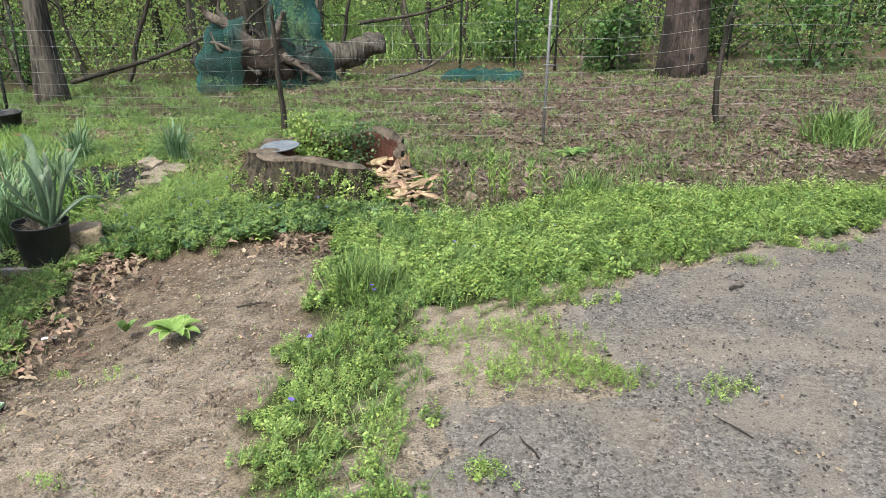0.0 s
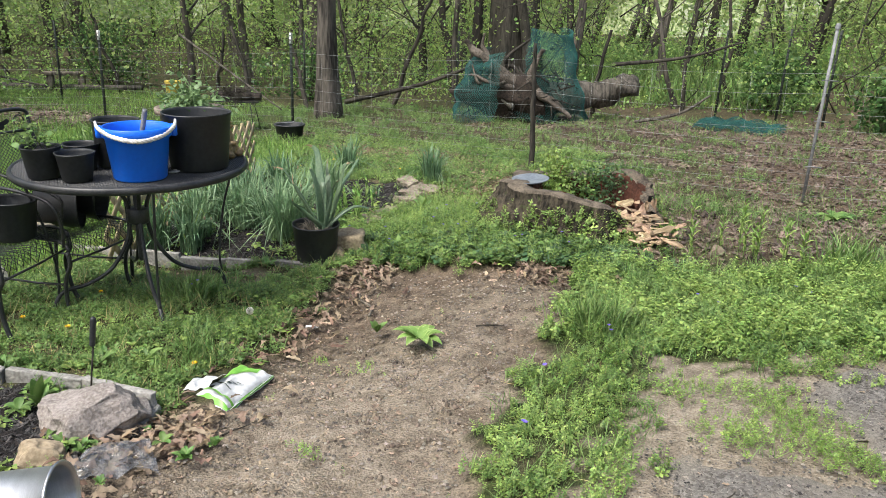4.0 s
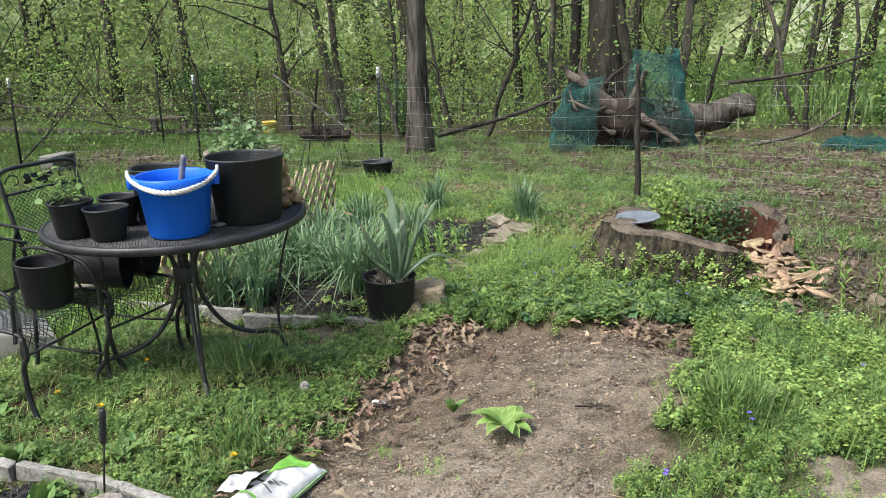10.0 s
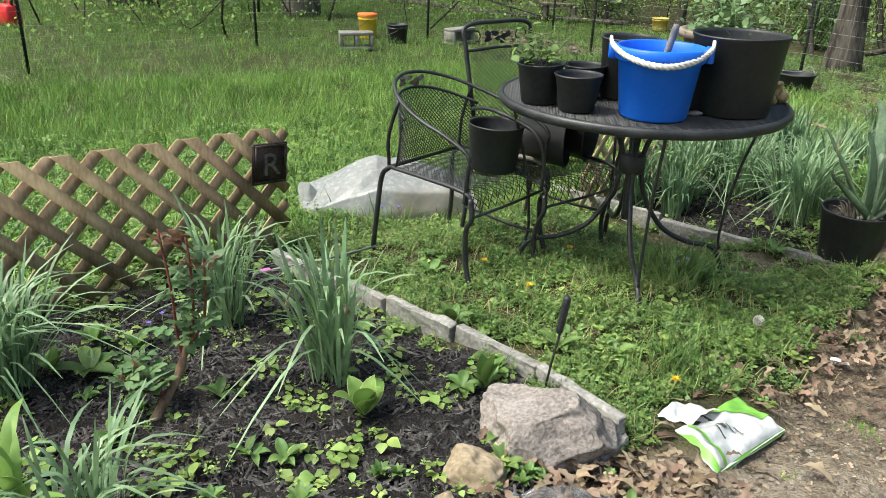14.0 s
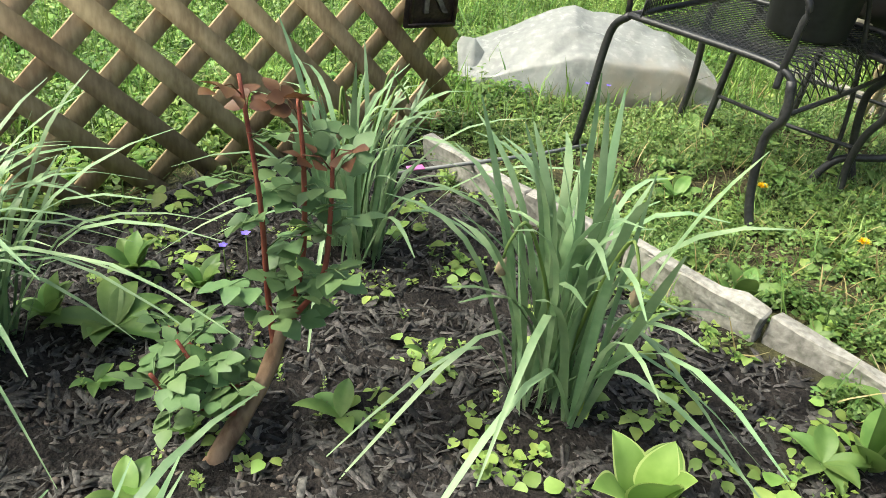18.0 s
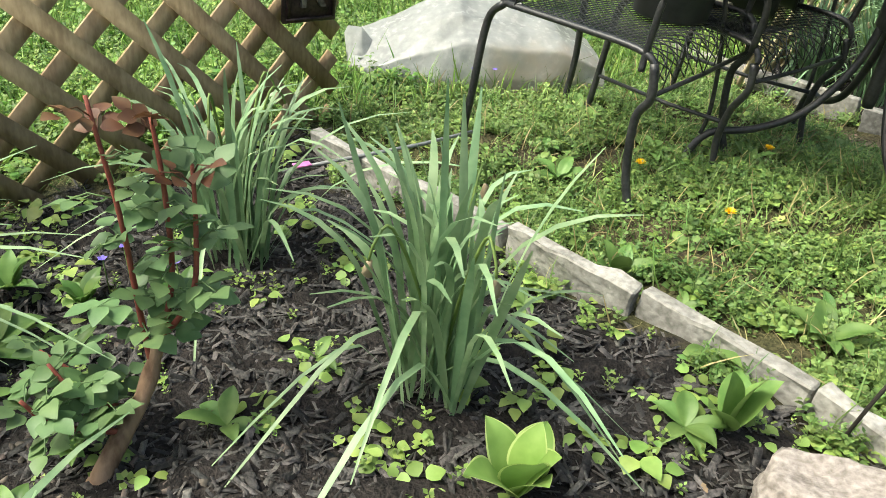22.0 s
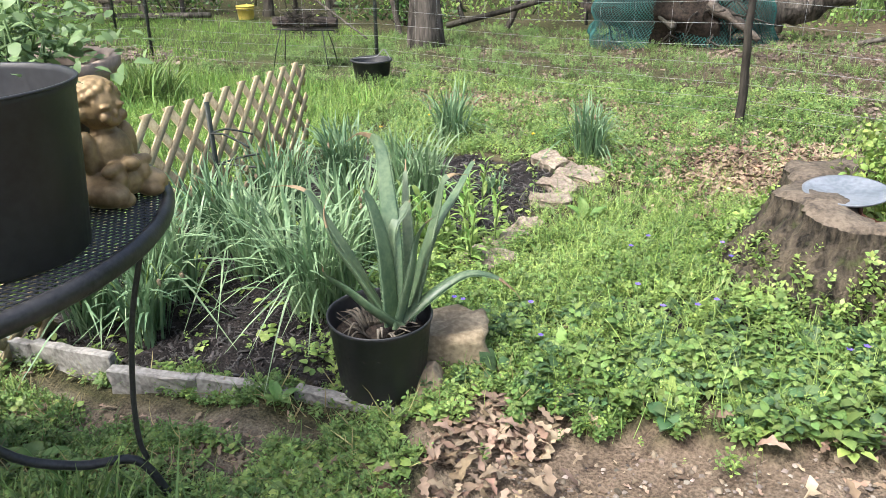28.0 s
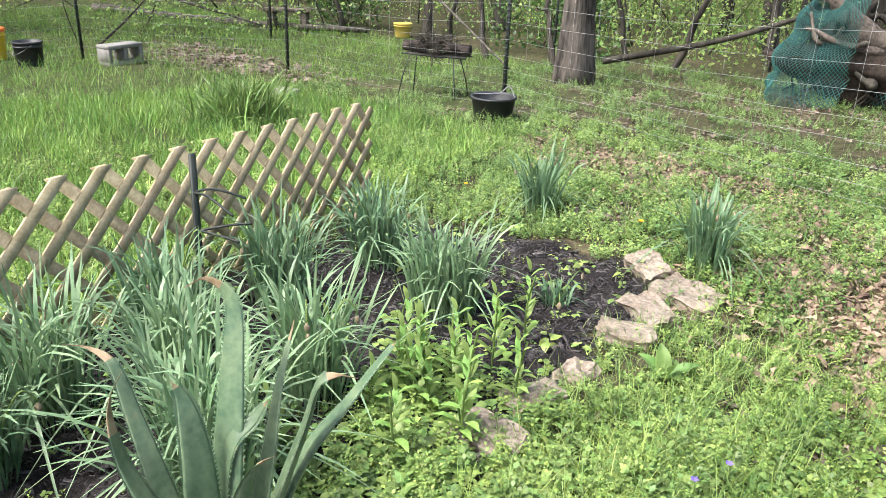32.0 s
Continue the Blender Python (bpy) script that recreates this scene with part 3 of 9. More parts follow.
# driveway: a worn slab of old asphalt with a ragged edge
dx, dy = np.arange(-0.3, 9.0, 0.06), np.arange(-4, 6.4, 0.06)
DX, DY = np.meshgrid(dx, dy, indexing="ij")
keep = soft_in(DX, DY, DRIVE, 0.06, 31)
DZ = ground_z(DX, DY) + 0.011 + 0.004 * smooth_noise(DX, DY, 0.3, 41)
edge_low = keep & ~(np.roll(keep, 1, 0) & np.roll(keep, -1, 0) & np.roll(keep, 1, 1) & np.roll(keep, -1, 1))
DZ = np.where(edge_low, DZ - 0.02, DZ)
worn = keep.astype(float)
for _ in range(5):
    worn = (worn + np.roll(worn, 1, 0) + np.roll(worn, -1, 0) + np.roll(worn, 1, 1) + np.roll(worn, -1, 1)) / 5
cell = keep[:-1, :-1] & keep[1:, :-1] & keep[1:, 1:] & keep[:-1, 1:]
l = len(dy)
ci, cj = np.nonzero(cell)
quads = np.stack([ci * l + cj, (ci + 1) * l + cj, (ci + 1) * l + cj + 1, ci * l + cj + 1], -1)
used = np.unique(quads)
remap = np.zeros(DX.size, int)
remap[used] = np.arange(len(used))
M_ASPHALT = bpy.data.materials.new("old_asphalt")
nt, bsdf, out = nodes_of(M_ASPHALT)
N, L = nt.nodes.new, nt.links.new
co = N("ShaderNodeTexCoord")
stones = [N("ShaderNodeTexVoronoi") for _ in range(2)]
for q, sc in zip(stones, (75.0, 160.0)):
    q.inputs["Scale"].default_value = sc
    L(co.outputs["Object"], q.inputs["Vector"])
tone = [N("ShaderNodeSeparateColor") for _ in range(2)]
for q, st in zip(tone, stones):
    L(st.outputs["Color"], q.inputs[0])
wide, mid_n, fine_n = [N("ShaderNodeTexNoise") for _ in range(3)]
for q, sc in ((wide, 0.9), (mid_n, 5.0), (fine_n, 220.0)):
    q.inputs["Scale"].default_value, q.inputs["Detail"].default_value = sc, 7
    L(co.outputs["Object"], q.inputs["Vector"])
c = over(two_tone(tone[1].outputs[1], (0, 0, 0), (1, 1, 1), 0.3, 0.7), two_tone(tone[0].outputs[0], (0.04, 0.037, 0.033), (0.215, 0.20, 0.182), 0.0, 1.0), two_tone(tone[1].outputs[0], (0.058, 0.053, 0.048), (0.17, 0.159, 0.145), 0.0, 1.0))
dust = N("ShaderNodeMix")
dust.inputs[0].default_value = 0.55
L(wide.outputs[0], dust.inputs[2])
L(mid_n.outputs[0], dust.inputs[3])
c = over(two_tone(dust.outputs[0], (0, 0, 0), (0.75, 0.75, 0.75), 0.47, 0.62), c, two_tone(fine_n.outputs[0], (0.12, 0.106, 0.088), (0.235, 0.21, 0.178), 0.35, 0.65))
edge_dust = N("ShaderNodeAttribute")
edge_dust.attribute_name = "dust"
c = over(edge_dust.outputs["Fac"], c, two_tone(fine_n.outputs[0], (0.14, 0.12, 0.094), (0.29, 0.255, 0.205), 0.35, 0.65))
crack = N("ShaderNodeTexVoronoi")
crack.feature = "DISTANCE_TO_EDGE"
crack.inputs["Scale"].default_value = 1.1
bent = N("ShaderNodeMix")
bent.data_type = "VECTOR"
bent.inputs[0].default_value = 0.16
L(co.outputs["Object"], bent.inputs[4])
L(mid_n.outputs["Color"], bent.inputs[5])
L(bent.outputs[1], crack.inputs["Vector"])
c = over(two_tone(crack.outputs[0], (0.35, 0.35, 0.35), (0, 0, 0), 0.001, 0.005), c, two_tone(fine_n.outputs[0], (0.03, 0.027, 0.024), (0.09, 0.08, 0.07)))
L(c, bsdf.inputs["Base Color"])
bsdf.inputs["Roughness"].default_value = 0.95
bsdf.inputs["Specular IOR Level"].default_value = 0.2
grain = N("ShaderNodeMix")
grain.inputs[0].default_value = 0.5
L(stones[0].outputs["Distance"], grain.inputs[2])
L(fine_n.outputs[0], grain.inputs[3])
bp = N("ShaderNodeBump")
bp.invert = True
bp.inputs["Strength"].default_value, bp.inputs["Distance"].default_value = 0.7, 0.008
L(grain.outputs[0], bp.inputs["Height"])
L(bp.outputs[0], bsdf.inputs["Normal"])
drive = part("driveway", Geo().add(np.stack([DX, DY, DZ], -1).reshape(-1, 3)[used], remap[quads]), M_ASPHALT)
drive.data.attributes.new("dust", "FLOAT", "POINT").data.foreach_set("value", np.ascontiguousarray(np.clip((1 - worn) * 2.4 * (0.5 + 0.8 * patch(DX, DY, 0.25, 36, -0.4, 0.5)) + 0.35 * patch(DX, DY, 0.8, 37, 0.1, 0.9), 0, 0.95).ravel()[used]))
tagged(drive, "worn grey asphalt driveway with grit and ragged edges", "driveway", kind="structure")

RNG = np.random.RandomState(5)


def spread(n, x0, x1, y0, y1, accept, z=0.0):
    """About n random places in a rectangle where accept(x, y) beats a coin."""
    x, y = RNG.uniform(x0, x1, n), RNG.uniform(y0, y1, n)
    ok = RNG.uniform(0, 1, n) < accept(x, y)
    x, y = x[ok], y[ok]
    return np.stack([x, y, ground_z(x, y) + z], -1)


def blade_shape(bend=0.45, width=0.035):
    v, q, t = [], [], []
    for i, s in enumerate((0, 0.4, 0.75)):
        w = width * (1 - 0.55 * s)
        v += [(-w, bend * s * s, s), (w, bend * s * s, s)]
    v.append((0, bend, 0.93))
    return np.array(v), [(0, 1, 3, 2), (2, 3, 5, 4), (4, 5, 6, 6)]


def leaf_shape(length=1.0, width=0.5, fold=0.12, droop=0.15):
    """One leaf: two halves along a midrib, base at the origin, pointing along y."""
    w = width / 2
    v = [(0, 0, 0), (-w * 0.9, length * 0.28, fold), (-w * 0.92, length * 0.66, fold * 0.6), (0, length, -droop), (w * 0.92, length * 0.66, fold * 0.6), (w * 0.9, length * 0.28, fold)]
    return np.array(v), [(0, 5, 1, 1), (1, 5, 4, 4), (1, 4, 2, 2), (2, 4, 3, 3)]


def tris(faces):
    """Faces given with four numbers, the last doubled where it is a triangle, as triangles."""
    out = []
    for a, b, c_, d in faces:
        out.append((a, b, c_))
        if d != c_:
            out.append((a, c_, d))
    return out


def sprig_shape(leaves, rise, size, width, seed, stem=0.015):
    """A weed: a thin stem with leaves in whorls."""
    rng = np.random.RandomState(seed)
    lv, lf = leaf_shape(1, width)
    V, F, n = [], [], 0
    for i in range(leaves):
        h = rise * (0.25 + 0.75 * (i + 1) / leaves)
        a, up = i * 2.4 + rng.uniform(-0.4, 0.4), rng.uniform(0.1, 0.6)
        s = size * rng.uniform(0.7, 1.15) * (1.1 - 0.4 * i / leaves)
        y, z = lv[:, 1] * np.cos(up) - lv[:, 2] * np.sin(up), lv[:, 1] * np.sin(up) + lv[:, 2] * np.cos(up)
        x, y = lv[:, 0] * s, (y + 0.12) * s
        V.append(np.stack([x * np.cos(a) - y * np.sin(a), x * np.sin(a) + y * np.cos(a), z * s + h], -1))
        F += [(p + n, q_ + n, r + n) for p, q_, r in tris(lf)]
        n += len(lv)
    if stem:
        V.append(np.array([(-stem, 0, 0), (stem, 0, 0), (0, 0.02, rise)]))
        F.append((n, n + 1, n + 2))
    return np.concatenate(V), F


def meadow(name, places, shapes, size, mat, label, category, lean=0.5):
    """Many small plants of a few shapes as one soft mass."""
    g = Geo()
    pick = RNG.randint(0, len(shapes), len(places))
    for i, (v, f) in enumerate(shapes):
        p = places[pick == i]
        if not len(p):
            continue
        s = size(len(p)) if callable(size) else np.full(len(p), size)
        v2, f2 = mapped(v, f, p, s, RNG.uniform(0, 6.28, len(p)), RNG.normal(0, lean * 0.5, len(p)), RNG.normal(0, lean * 0.5, len(p)))
        g.add(v2, None, f2)
    ob = part(name, g, mat, smooth=False)
    return tagged(ob, label, category, kind="stuff")


FAR_BLADES = [(np.array([(-0.018, 0, 0), (0.018, 0, 0), (-0.013, b * 0.4, 0.6), (0.013, b * 0.4, 0.6), (0, b, 0.95)]), [(0, 1, 3), (0, 3, 2), (2, 3, 4)]) for b in (0.2, 0.45, 0.75)]
BLADES = [(v, tris(f)) for v, f in (blade_shape(0.25, 0.022), blade_shape(0.5, 0.026), blade_shape(0.8, 0.02))]
THIN = [(v, tris(f)) for v, f in (blade_shape(0.3, 0.009), blade_shape(0.6, 0.011), blade_shape(0.9, 0.010))]
WEEDS = [sprig_shape(7, 0.8, 0.55, 0.62, 1), sprig_shape(9, 1.0, 0.45, 0.75, 2), sprig_shape(6, 0.55, 0.7, 0.5, 3)]
CHICK = [sprig_shape(10, 1.0, 0.28, 0.6, 4), sprig_shape(12, 1.2, 0.24, 0.7, 5)]
ROUND = [sprig_shape(4, 0.6, 0.8, 0.95, 6), sprig_shape(5, 0.7, 0.7, 0.9, 7)]


def tiny_sprig(leaves, rise, size, seed, up0=0.1, up1=0.8, width=0.66):
    """A fine weed with many small simple leaves up a thin stem."""
    rng = np.random.RandomState(seed)
    lv = np.array([(0, 0, 0), (-width / 2, 0.5, 0.06), (0, 1, -0.06), (width / 2, 0.5, 0.06)])
    V, F, n = [], [], 0
    lean = rng.normal(0, 0.15, 2)
    for i in range(leaves):
        f_ = (i + 1) / leaves
        a, up = i * 2.4 + rng.uniform(-0.5, 0.5), rng.uniform(up0, up1)
        s = size * rng.uniform(0.7, 1.2) * (1.1 - 0.45 * f_)
        y, z = lv[:, 1] * np.cos(up) - lv[:, 2] * np.sin(up), lv[:, 1] * np.sin(up) + lv[:, 2] * np.cos(up)
        x, y = lv[:, 0] * s, (y + 0.15) * s
        V.append(np.stack([x * np.cos(a) - y * np.sin(a) + lean[0] * f_, x * np.sin(a) + y * np.cos(a) + lean[1] * f_, z * s + rise * f_ * 0.9], -1))
        F += [(n, n + 3, n + 1), (n + 1, n + 3, n + 2)]
        n += 4
    V.append(np.array([(-0.012, 0, 0), (0.012, 0, 0), (lean[0], lean[1], rise)]))
    F.append((n, n + 1, n + 2))
    return np.concatenate(V), F


TINY = [tiny_sprig(10, 1.0, 0.34, 21), tiny_sprig(9, 0.8, 0.42, 22), tiny_sprig(12, 1.3, 0.30, 23), tiny_sprig(7, 0.5, 0.5, 24, 0.0, 0.4, 0.9)]


def clear_of(x, y):
    """1 where plants may stand: not on asphalt, dirt track, mulch or sand."""
    bad = bell(x + 0, y - 0.17 * (x + 2.9), -2.9, 3.83, 0.75, 0.09) + bell(x, y - 0.30 * (x + 2.6), -2.65, 2.11, 0.8, 0.06) > 0.55
    bad = bad | (bell(x, y, -1.60, 1.95, 0.20, 0.36) > 0.35) | (bell(x, y, -1.72, 2.64, 0.19, 0.26) > 0.4) | soft_in(x, y, DRIVE, 0.05) | soft_in(x, y, TRACK, 0.09) | soft_in(x, y, BED_A, 0.06) | soft_in(x, y, BED_B, 0.06) | soft_in(x, y, SAND, 0.06)
    return np.where(bad, 0.0, 1.0)


# ---- trees and woods ----


def trunk_geo(height, r0, r1, lean=(0, 0), bend=0.1, seed=0, flare=1.6, seg=12, limbs=0, limb_from=0.45, twigs=True, reach=1.0):
    rng = np.random.RandomState(seed)
    n = 12
    s = np.linspace(0, 1, n)
    wob = np.cumsum(rng.normal(0, bend / n, (n, 2)), 0)
    p = np.stack([lean[0] * s + wob[:, 0] - wob[0, 0], lean[1] * s + wob[:, 1] - wob[0, 1], height * s - 0.15], -1)
    r = r0 + (r1 - r0) * s ** 0.8
    r[0] *= flare
    r[1] *= 1 + (flare - 1) * 0.25
    fine = curve(p, 3)
    rr = np.interp(np.linspace(0, 1, len(fine)), s, r)
    v, q, t = tube(fine, rr, seg)
    k = len(fine) * seg
    ang = np.arange(seg) / seg * 6.283
    ridg = 1 + 0.07 * np.sin(5 * ang + seed) + 0.05 * np.sin(9 * ang + 2 * seed)
    ctr = np.repeat(fine, seg, 0)
    v[:k] = ctr + (v[:k] - ctr) * np.tile(ridg, len(fine))[:, None]
    g = Geo().add(v, q, t)
    tips = []
    for i in range(limbs):
        f = limb_from + (1 - limb_from) * (i + rng.uniform(0, 0.8)) / limbs
        b = np.array([np.interp(f, s, p[:, d]) for d in range(3)])
        a, le = rng.uniform(0, 6.28), height * rng.uniform(0.14, 0.3) * reach
        up = rng.uniform(0.25, 0.9)
        d = np.array([np.cos(a), np.sin(a), up])
        pts = [b, b + d * le * 0.35 + rng.normal(0, 0.06 * le, 3), b + d * le * 0.7 + rng.normal(0, 0.1 * le, 3), b + d * le + rng.normal(0, 0.14 * le, 3) + np.array([0, 0, -0.08 * le])]
        cc = curve(pts, 3)
        rb = np.interp(f, s, r) * 0.5
        g.add(*tube(cc, np.linspace(rb, rb * 0.2, len(cc)), 6))
        tips += [cc[-1], cc[-4], cc[len(cc) // 2]]
        if twigs:
            for _ in range(3):
                o = cc[rng.randint(3, len(cc))]
                e = o + rng.normal(0, 0.3 * le, 3)
                cc2 = curve([o, (o + e) / 2 + rng.normal(0, 0.05 * le, 3), e], 3)
                g.add(*tube(cc2, np.linspace(rb * 0.22, rb * 0.08, len(cc2)), 4))
                tips.append(e)
    return g, np.array(tips) if tips else np.zeros((0, 3))


LEAF1 = leaf_shape(1, 0.6, 0.1, 0.1)


LEAF2 = (np.array([(0, 0, 0), (-0.33, 0.5, 0.06), (0, 1, -0.06), (0.33, 0.5, 0.06)]), [(0, 3, 1), (1, 3, 2)])


def leaf_cloud(centres, per, spread_r, size, seed, squash=0.7, fine=False):
    rng = np.random.RandomState(seed)
    c = np.repeat(centres, per, 0)
    p = c + rng.normal(0, 1, c.shape) * spread_r * np.array([1, 1, squash])
    n = len(p)
    v, f = mapped(*((LEAF1[0], tris(LEAF1[1])) if fine else LEAF2), p, size * rng.uniform(0.6, 1.3, n), rng.uniform(0, 6.28, n), rng.normal(-0.3, 0.7, n), rng.normal(0, 0.6, n))
    return Geo().add(v, None, f)


M_LEAF_A = leafy("spring_leaf", (0.26, 0.36, 0.10), (0.44, 0.53, 0.19), vary=0.28, t=0.6)
M_LEAF_B = leafy("brush_leaf", (0.15, 0.26, 0.07), (0.36, 0.49, 0.15), vary=0.5, t=0.6)
M_LEAF_D = leafy("shrub_leaf", (0.035, 0.085, 0.022), (0.10, 0.185, 0.05), t=0.35)
# far leaves carry the misty distance in a paler leaf colour
M_LEAF_F = leafy("hazed_far_leaf", (0.28, 0.36, 0.15), (0.46, 0.53, 0.28), t=0.5)


def tree(x, y, height, r0, mat, label, lean=(0, 0), limbs=7, leaves=220, seed=0, bend=0.3, leafmat=None, spread_r=0.5, size=0.13, limb_from=0.45, flare=1.5, r1=None, reach=1.0, name="tree"):
    t = thing(name, pose(x, y, float(lie(x, y))), label, "tree")
    g, tips = trunk_geo(height, r0, r1 or r0 * 0.35, lean, bend, seed, flare, 14 if r0 > 0.15 else 9, limbs, limb_from, True, reach)
    part("trunk", g, mat, t)
    if leaves and len(tips):
        part("crown", leaf_cloud(tips, max(1, leaves // (2 * len(tips))), spread_r, size, seed), leafmat or M_LEAF_A, t, smooth=False)
    return t


# trees that stand out
tree(-6.95, 11.25, 9.5, 0.185, M_BARK_G, "straight grey-barked tree at the garden's edge", (-0.1, 0.2), 6, 700, 1, 0.12, limb_from=0.5, spread_r=0.7)
tree(2.5, 12.2, 11, 0.30, M_BARK_R, "thick old tree with shaggy red-brown bark", (0.35, 0.3), 6, 600, 2, 0.15, limb_from=0.55, flare=1.3, r1=0.25, spread_r=0.8)
tree(3.55, 15.4, 11, 0.11, M_BARK_D, "dark trunk close behind the shaggy tree", (0.4, 0.4), 5, 400, 22, 0.15, limb_from=0.55, r1=0.09, spread_r=0.8)
tree(1.95, 14.2, 10, 0.14, M_BARK_D, "slim dark trunk behind the shaggy tree", (0.1, 0.4), 5, 400, 23, 0.2, limb_from=0.5)
tree(-5.35, 15.6, 12, 0.36, M_BARK_D, "dark stout tree behind the fallen log", (-0.5, 0.3), 7, 700, 3, 0.2, limb_from=0.4, r1=0.26, spread_r=0.8)
tree(-6.0, 15.4, 9, 0.12, M_BARK_D, "slim dark tree leaning on a stout one", (0.2, 0.0), 6, 400, 4, 0.25)
tree(-4.75, 15.3, 8, 0.13, M_BARK_D, "crooked dark tree bending away from the log", (-1.5, 0.4), 6, 400, 5, 0.4)
tree(-21.2, 10.6, 14, 0.62, M_BARK_G, "very thick old tree with furrowed bark", (0.3, 0.2), 7, 700, 6, 0.15, limb_from=0.4, r1=0.45, spread_r=1.0, size=0.16)
tree(-15.1, 6.35, 9, 0.27, M_BARK_G, "grey tree with a white bag hung on it", (-0.3, 0.1), 5, 400, 7, 0.12, limb_from=0.5, r1=0.2)
tree(-17.5, 3.6, 10, 0.36, M_BARK_G, "thick grey tree beyond the wire fence", (-0.2, 0.1), 5, 500, 8, 0.12, limb_from=0.45, r1=0.26)
tree(-23.3, 12.8, 11, 0.21, M_BARK_D, "slim dark woodland tree", (-0.2, 0.5), 6, 350, 10, 0.3)

tree(0.19, 18.9, 8, 0.15, M_BARK_D, "dark forked tree at the meadow's edge", (1.1, 0.3), 9, 500, 41, 0.5, limb_from=0.22, reach=1.6)
tree(-1.55, 23.0, 9, 0.17, M_BARK_D, "crooked dark tree before the far meadow", (0.8, 0.3), 8, 500, 42, 0.6, limb_from=0.25, reach=1.4)
tree(-2.05, 21.5, 10, 0.13, M_BARK_D, "slim upright dark tree", (0.1, 0.2), 6, 350, 43, 0.2)
tree(-2.5, 16.9, 7, 0.075, M_BARK_G, "slim grey sapling with bare twigs", (0.2, 0.1), 8, 160, 44, 0.3, limb_from=0.3)
tree(-1.75, 15.0, 4, 0.05, M_BARK_G, "thin bent grey sapling", (-1.1, 0.2), 6, 80, 45, 0.4, limb_from=0.3)
tree(-11.0, 17.0, 10, 0.19, M_BARK_G, "leaning grey tree behind the straight one", (-1.2, 0.2), 7, 500, 46, 0.2, limb_from=0.4)
tree(-12.0, 13.4, 5, 0.09, M_BARK_D, "bent dark tree with spreading branches", (-0.5, 0.2), 10, 260, 47, 0.6, limb_from=0.2, reach=1.9)
# a stand of slim trees behind the fences
W = np.random.RandomState(17)
n_tree = 0
for k_ in range(900):
    a, d = W.uniform(-0.75, 1.35), W.uniform(13.5, 36)
    x, y = -d * np.sin(a) + 0.4, d * np.cos(a) + 1.0
    if y < 12.8 and x > -12.5 or n_tree >= 38 or abs(a - 1.144) < 0.06:
        continue
    if -3.2 < x * 16 / max(y, 1) < 0.6 and W.uniform() < 0.55:
        continue
    near = d < 20
    hgt, r0 = W.uniform(6, 10), W.uniform(0.05, 0.13) if near else W.uniform(0.07, 0.2)
    tree(x, y, hgt, r0, M_BARK_D if W.uniform() < 0.4 else M_BARK_G,
         "slim leaning woodland tree with fresh spring leaves" if r0 < 0.1 else "woodland tree with fresh spring leaves",
         tuple(W.normal(0, 0.9, 2)), 7, int(W.uniform(350, 650)), 100 + k_, 0.5, limb_from=0.28, spread_r=0.55 if near else 0.75, size=0.10 if near else 0.17, leafmat=M_LEAF_A if W.uniform() < 0.6 else M_LEAF_B)
    n_tree += 1

tree(8.4, 20.4, 11, 0.24, M_BARK_D, "thick dark trunk deep in the wood", (0.2, 0.2), 6, 400, 48, 0.15, limb_from=0.5, r1=0.18)
tree(10.0, 22.5, 12, 0.36, M_BARK_D, "stout dark trunk deep in the wood", (-0.2, 0.2), 6, 400, 49, 0.15, limb_from=0.5, r1=0.26)
# bare saplings and broken stems standing in the brush
for k_, (x, y, hgt, lx, ly) in enumerate([(-7.6, 13.4, 2.6, -0.75, 0.1), (-6.85, 13.2, 2.6, 1.0, 0.1), (-9.3, 12.2, 1.6, -0.5, 0.2), (-3.0, 13.6, 1.6, 0.2, 0), (-1.6, 14.6, 2.4, 0.3, 0), (-10.6, 12.6, 1.5, 0.4, 0),
                                          (-0.9, 15.5, 2.2, -0.3, 0.1), (-12.6, 12.0, 1.7, -0.4, 0), (-8.2, 12.5, 1.4, -0.6, 0.1)]):
    t = thing("dead_sapling", pose(x, y, float(lie(x, y))), "bare dark broken sapling leaning in the brush", "sapling")
    part("stem", trunk_geo(hgt, 0.05, 0.025, (lx, ly), 0.3, 60 + k_, 1.2, 7, 2, 0.4)[0], M_BARK_D, t)

# fallen poles lying across the brush
for k_, (a, b, r) in enumerate([((-7.2, 12.2, -0.3), (-4.3, 12.5, 0.72), 0.045), ((-10.3, 11.4, 0.75), (-7.5, 10.7, -0.3), 0.024), ((-2.6, 13.1, 0.62), (-0.7, 14.0, 1.05), 0.035),
                                ((-16.8, 8.6, 0.6), (-13.0, 10.6, -0.35), 0.035), ((-17.5, 9.5, -0.42), (-12.2, 12.2, -0.45), 0.10), ((-1.9, 11.9, -0.1), (-0.9, 12.2, 0.35), 0.03)]):
    a, b = np.array(a), np.array(b)
    m_ = (a + b) / 2 + np.array([0.1, 0, -0.06])
    cc = curve([a, m_, b], 6) - a
    t = thing("fallen_branch", pose(*a), "grey fallen branch lying through the brush", "branch")
    part("limb", bar(cc, np.linspace(r, r * 0.5, len(cc)), 7), M_BARK_D if k_ in (0, 2) else M_BARK_G, t)

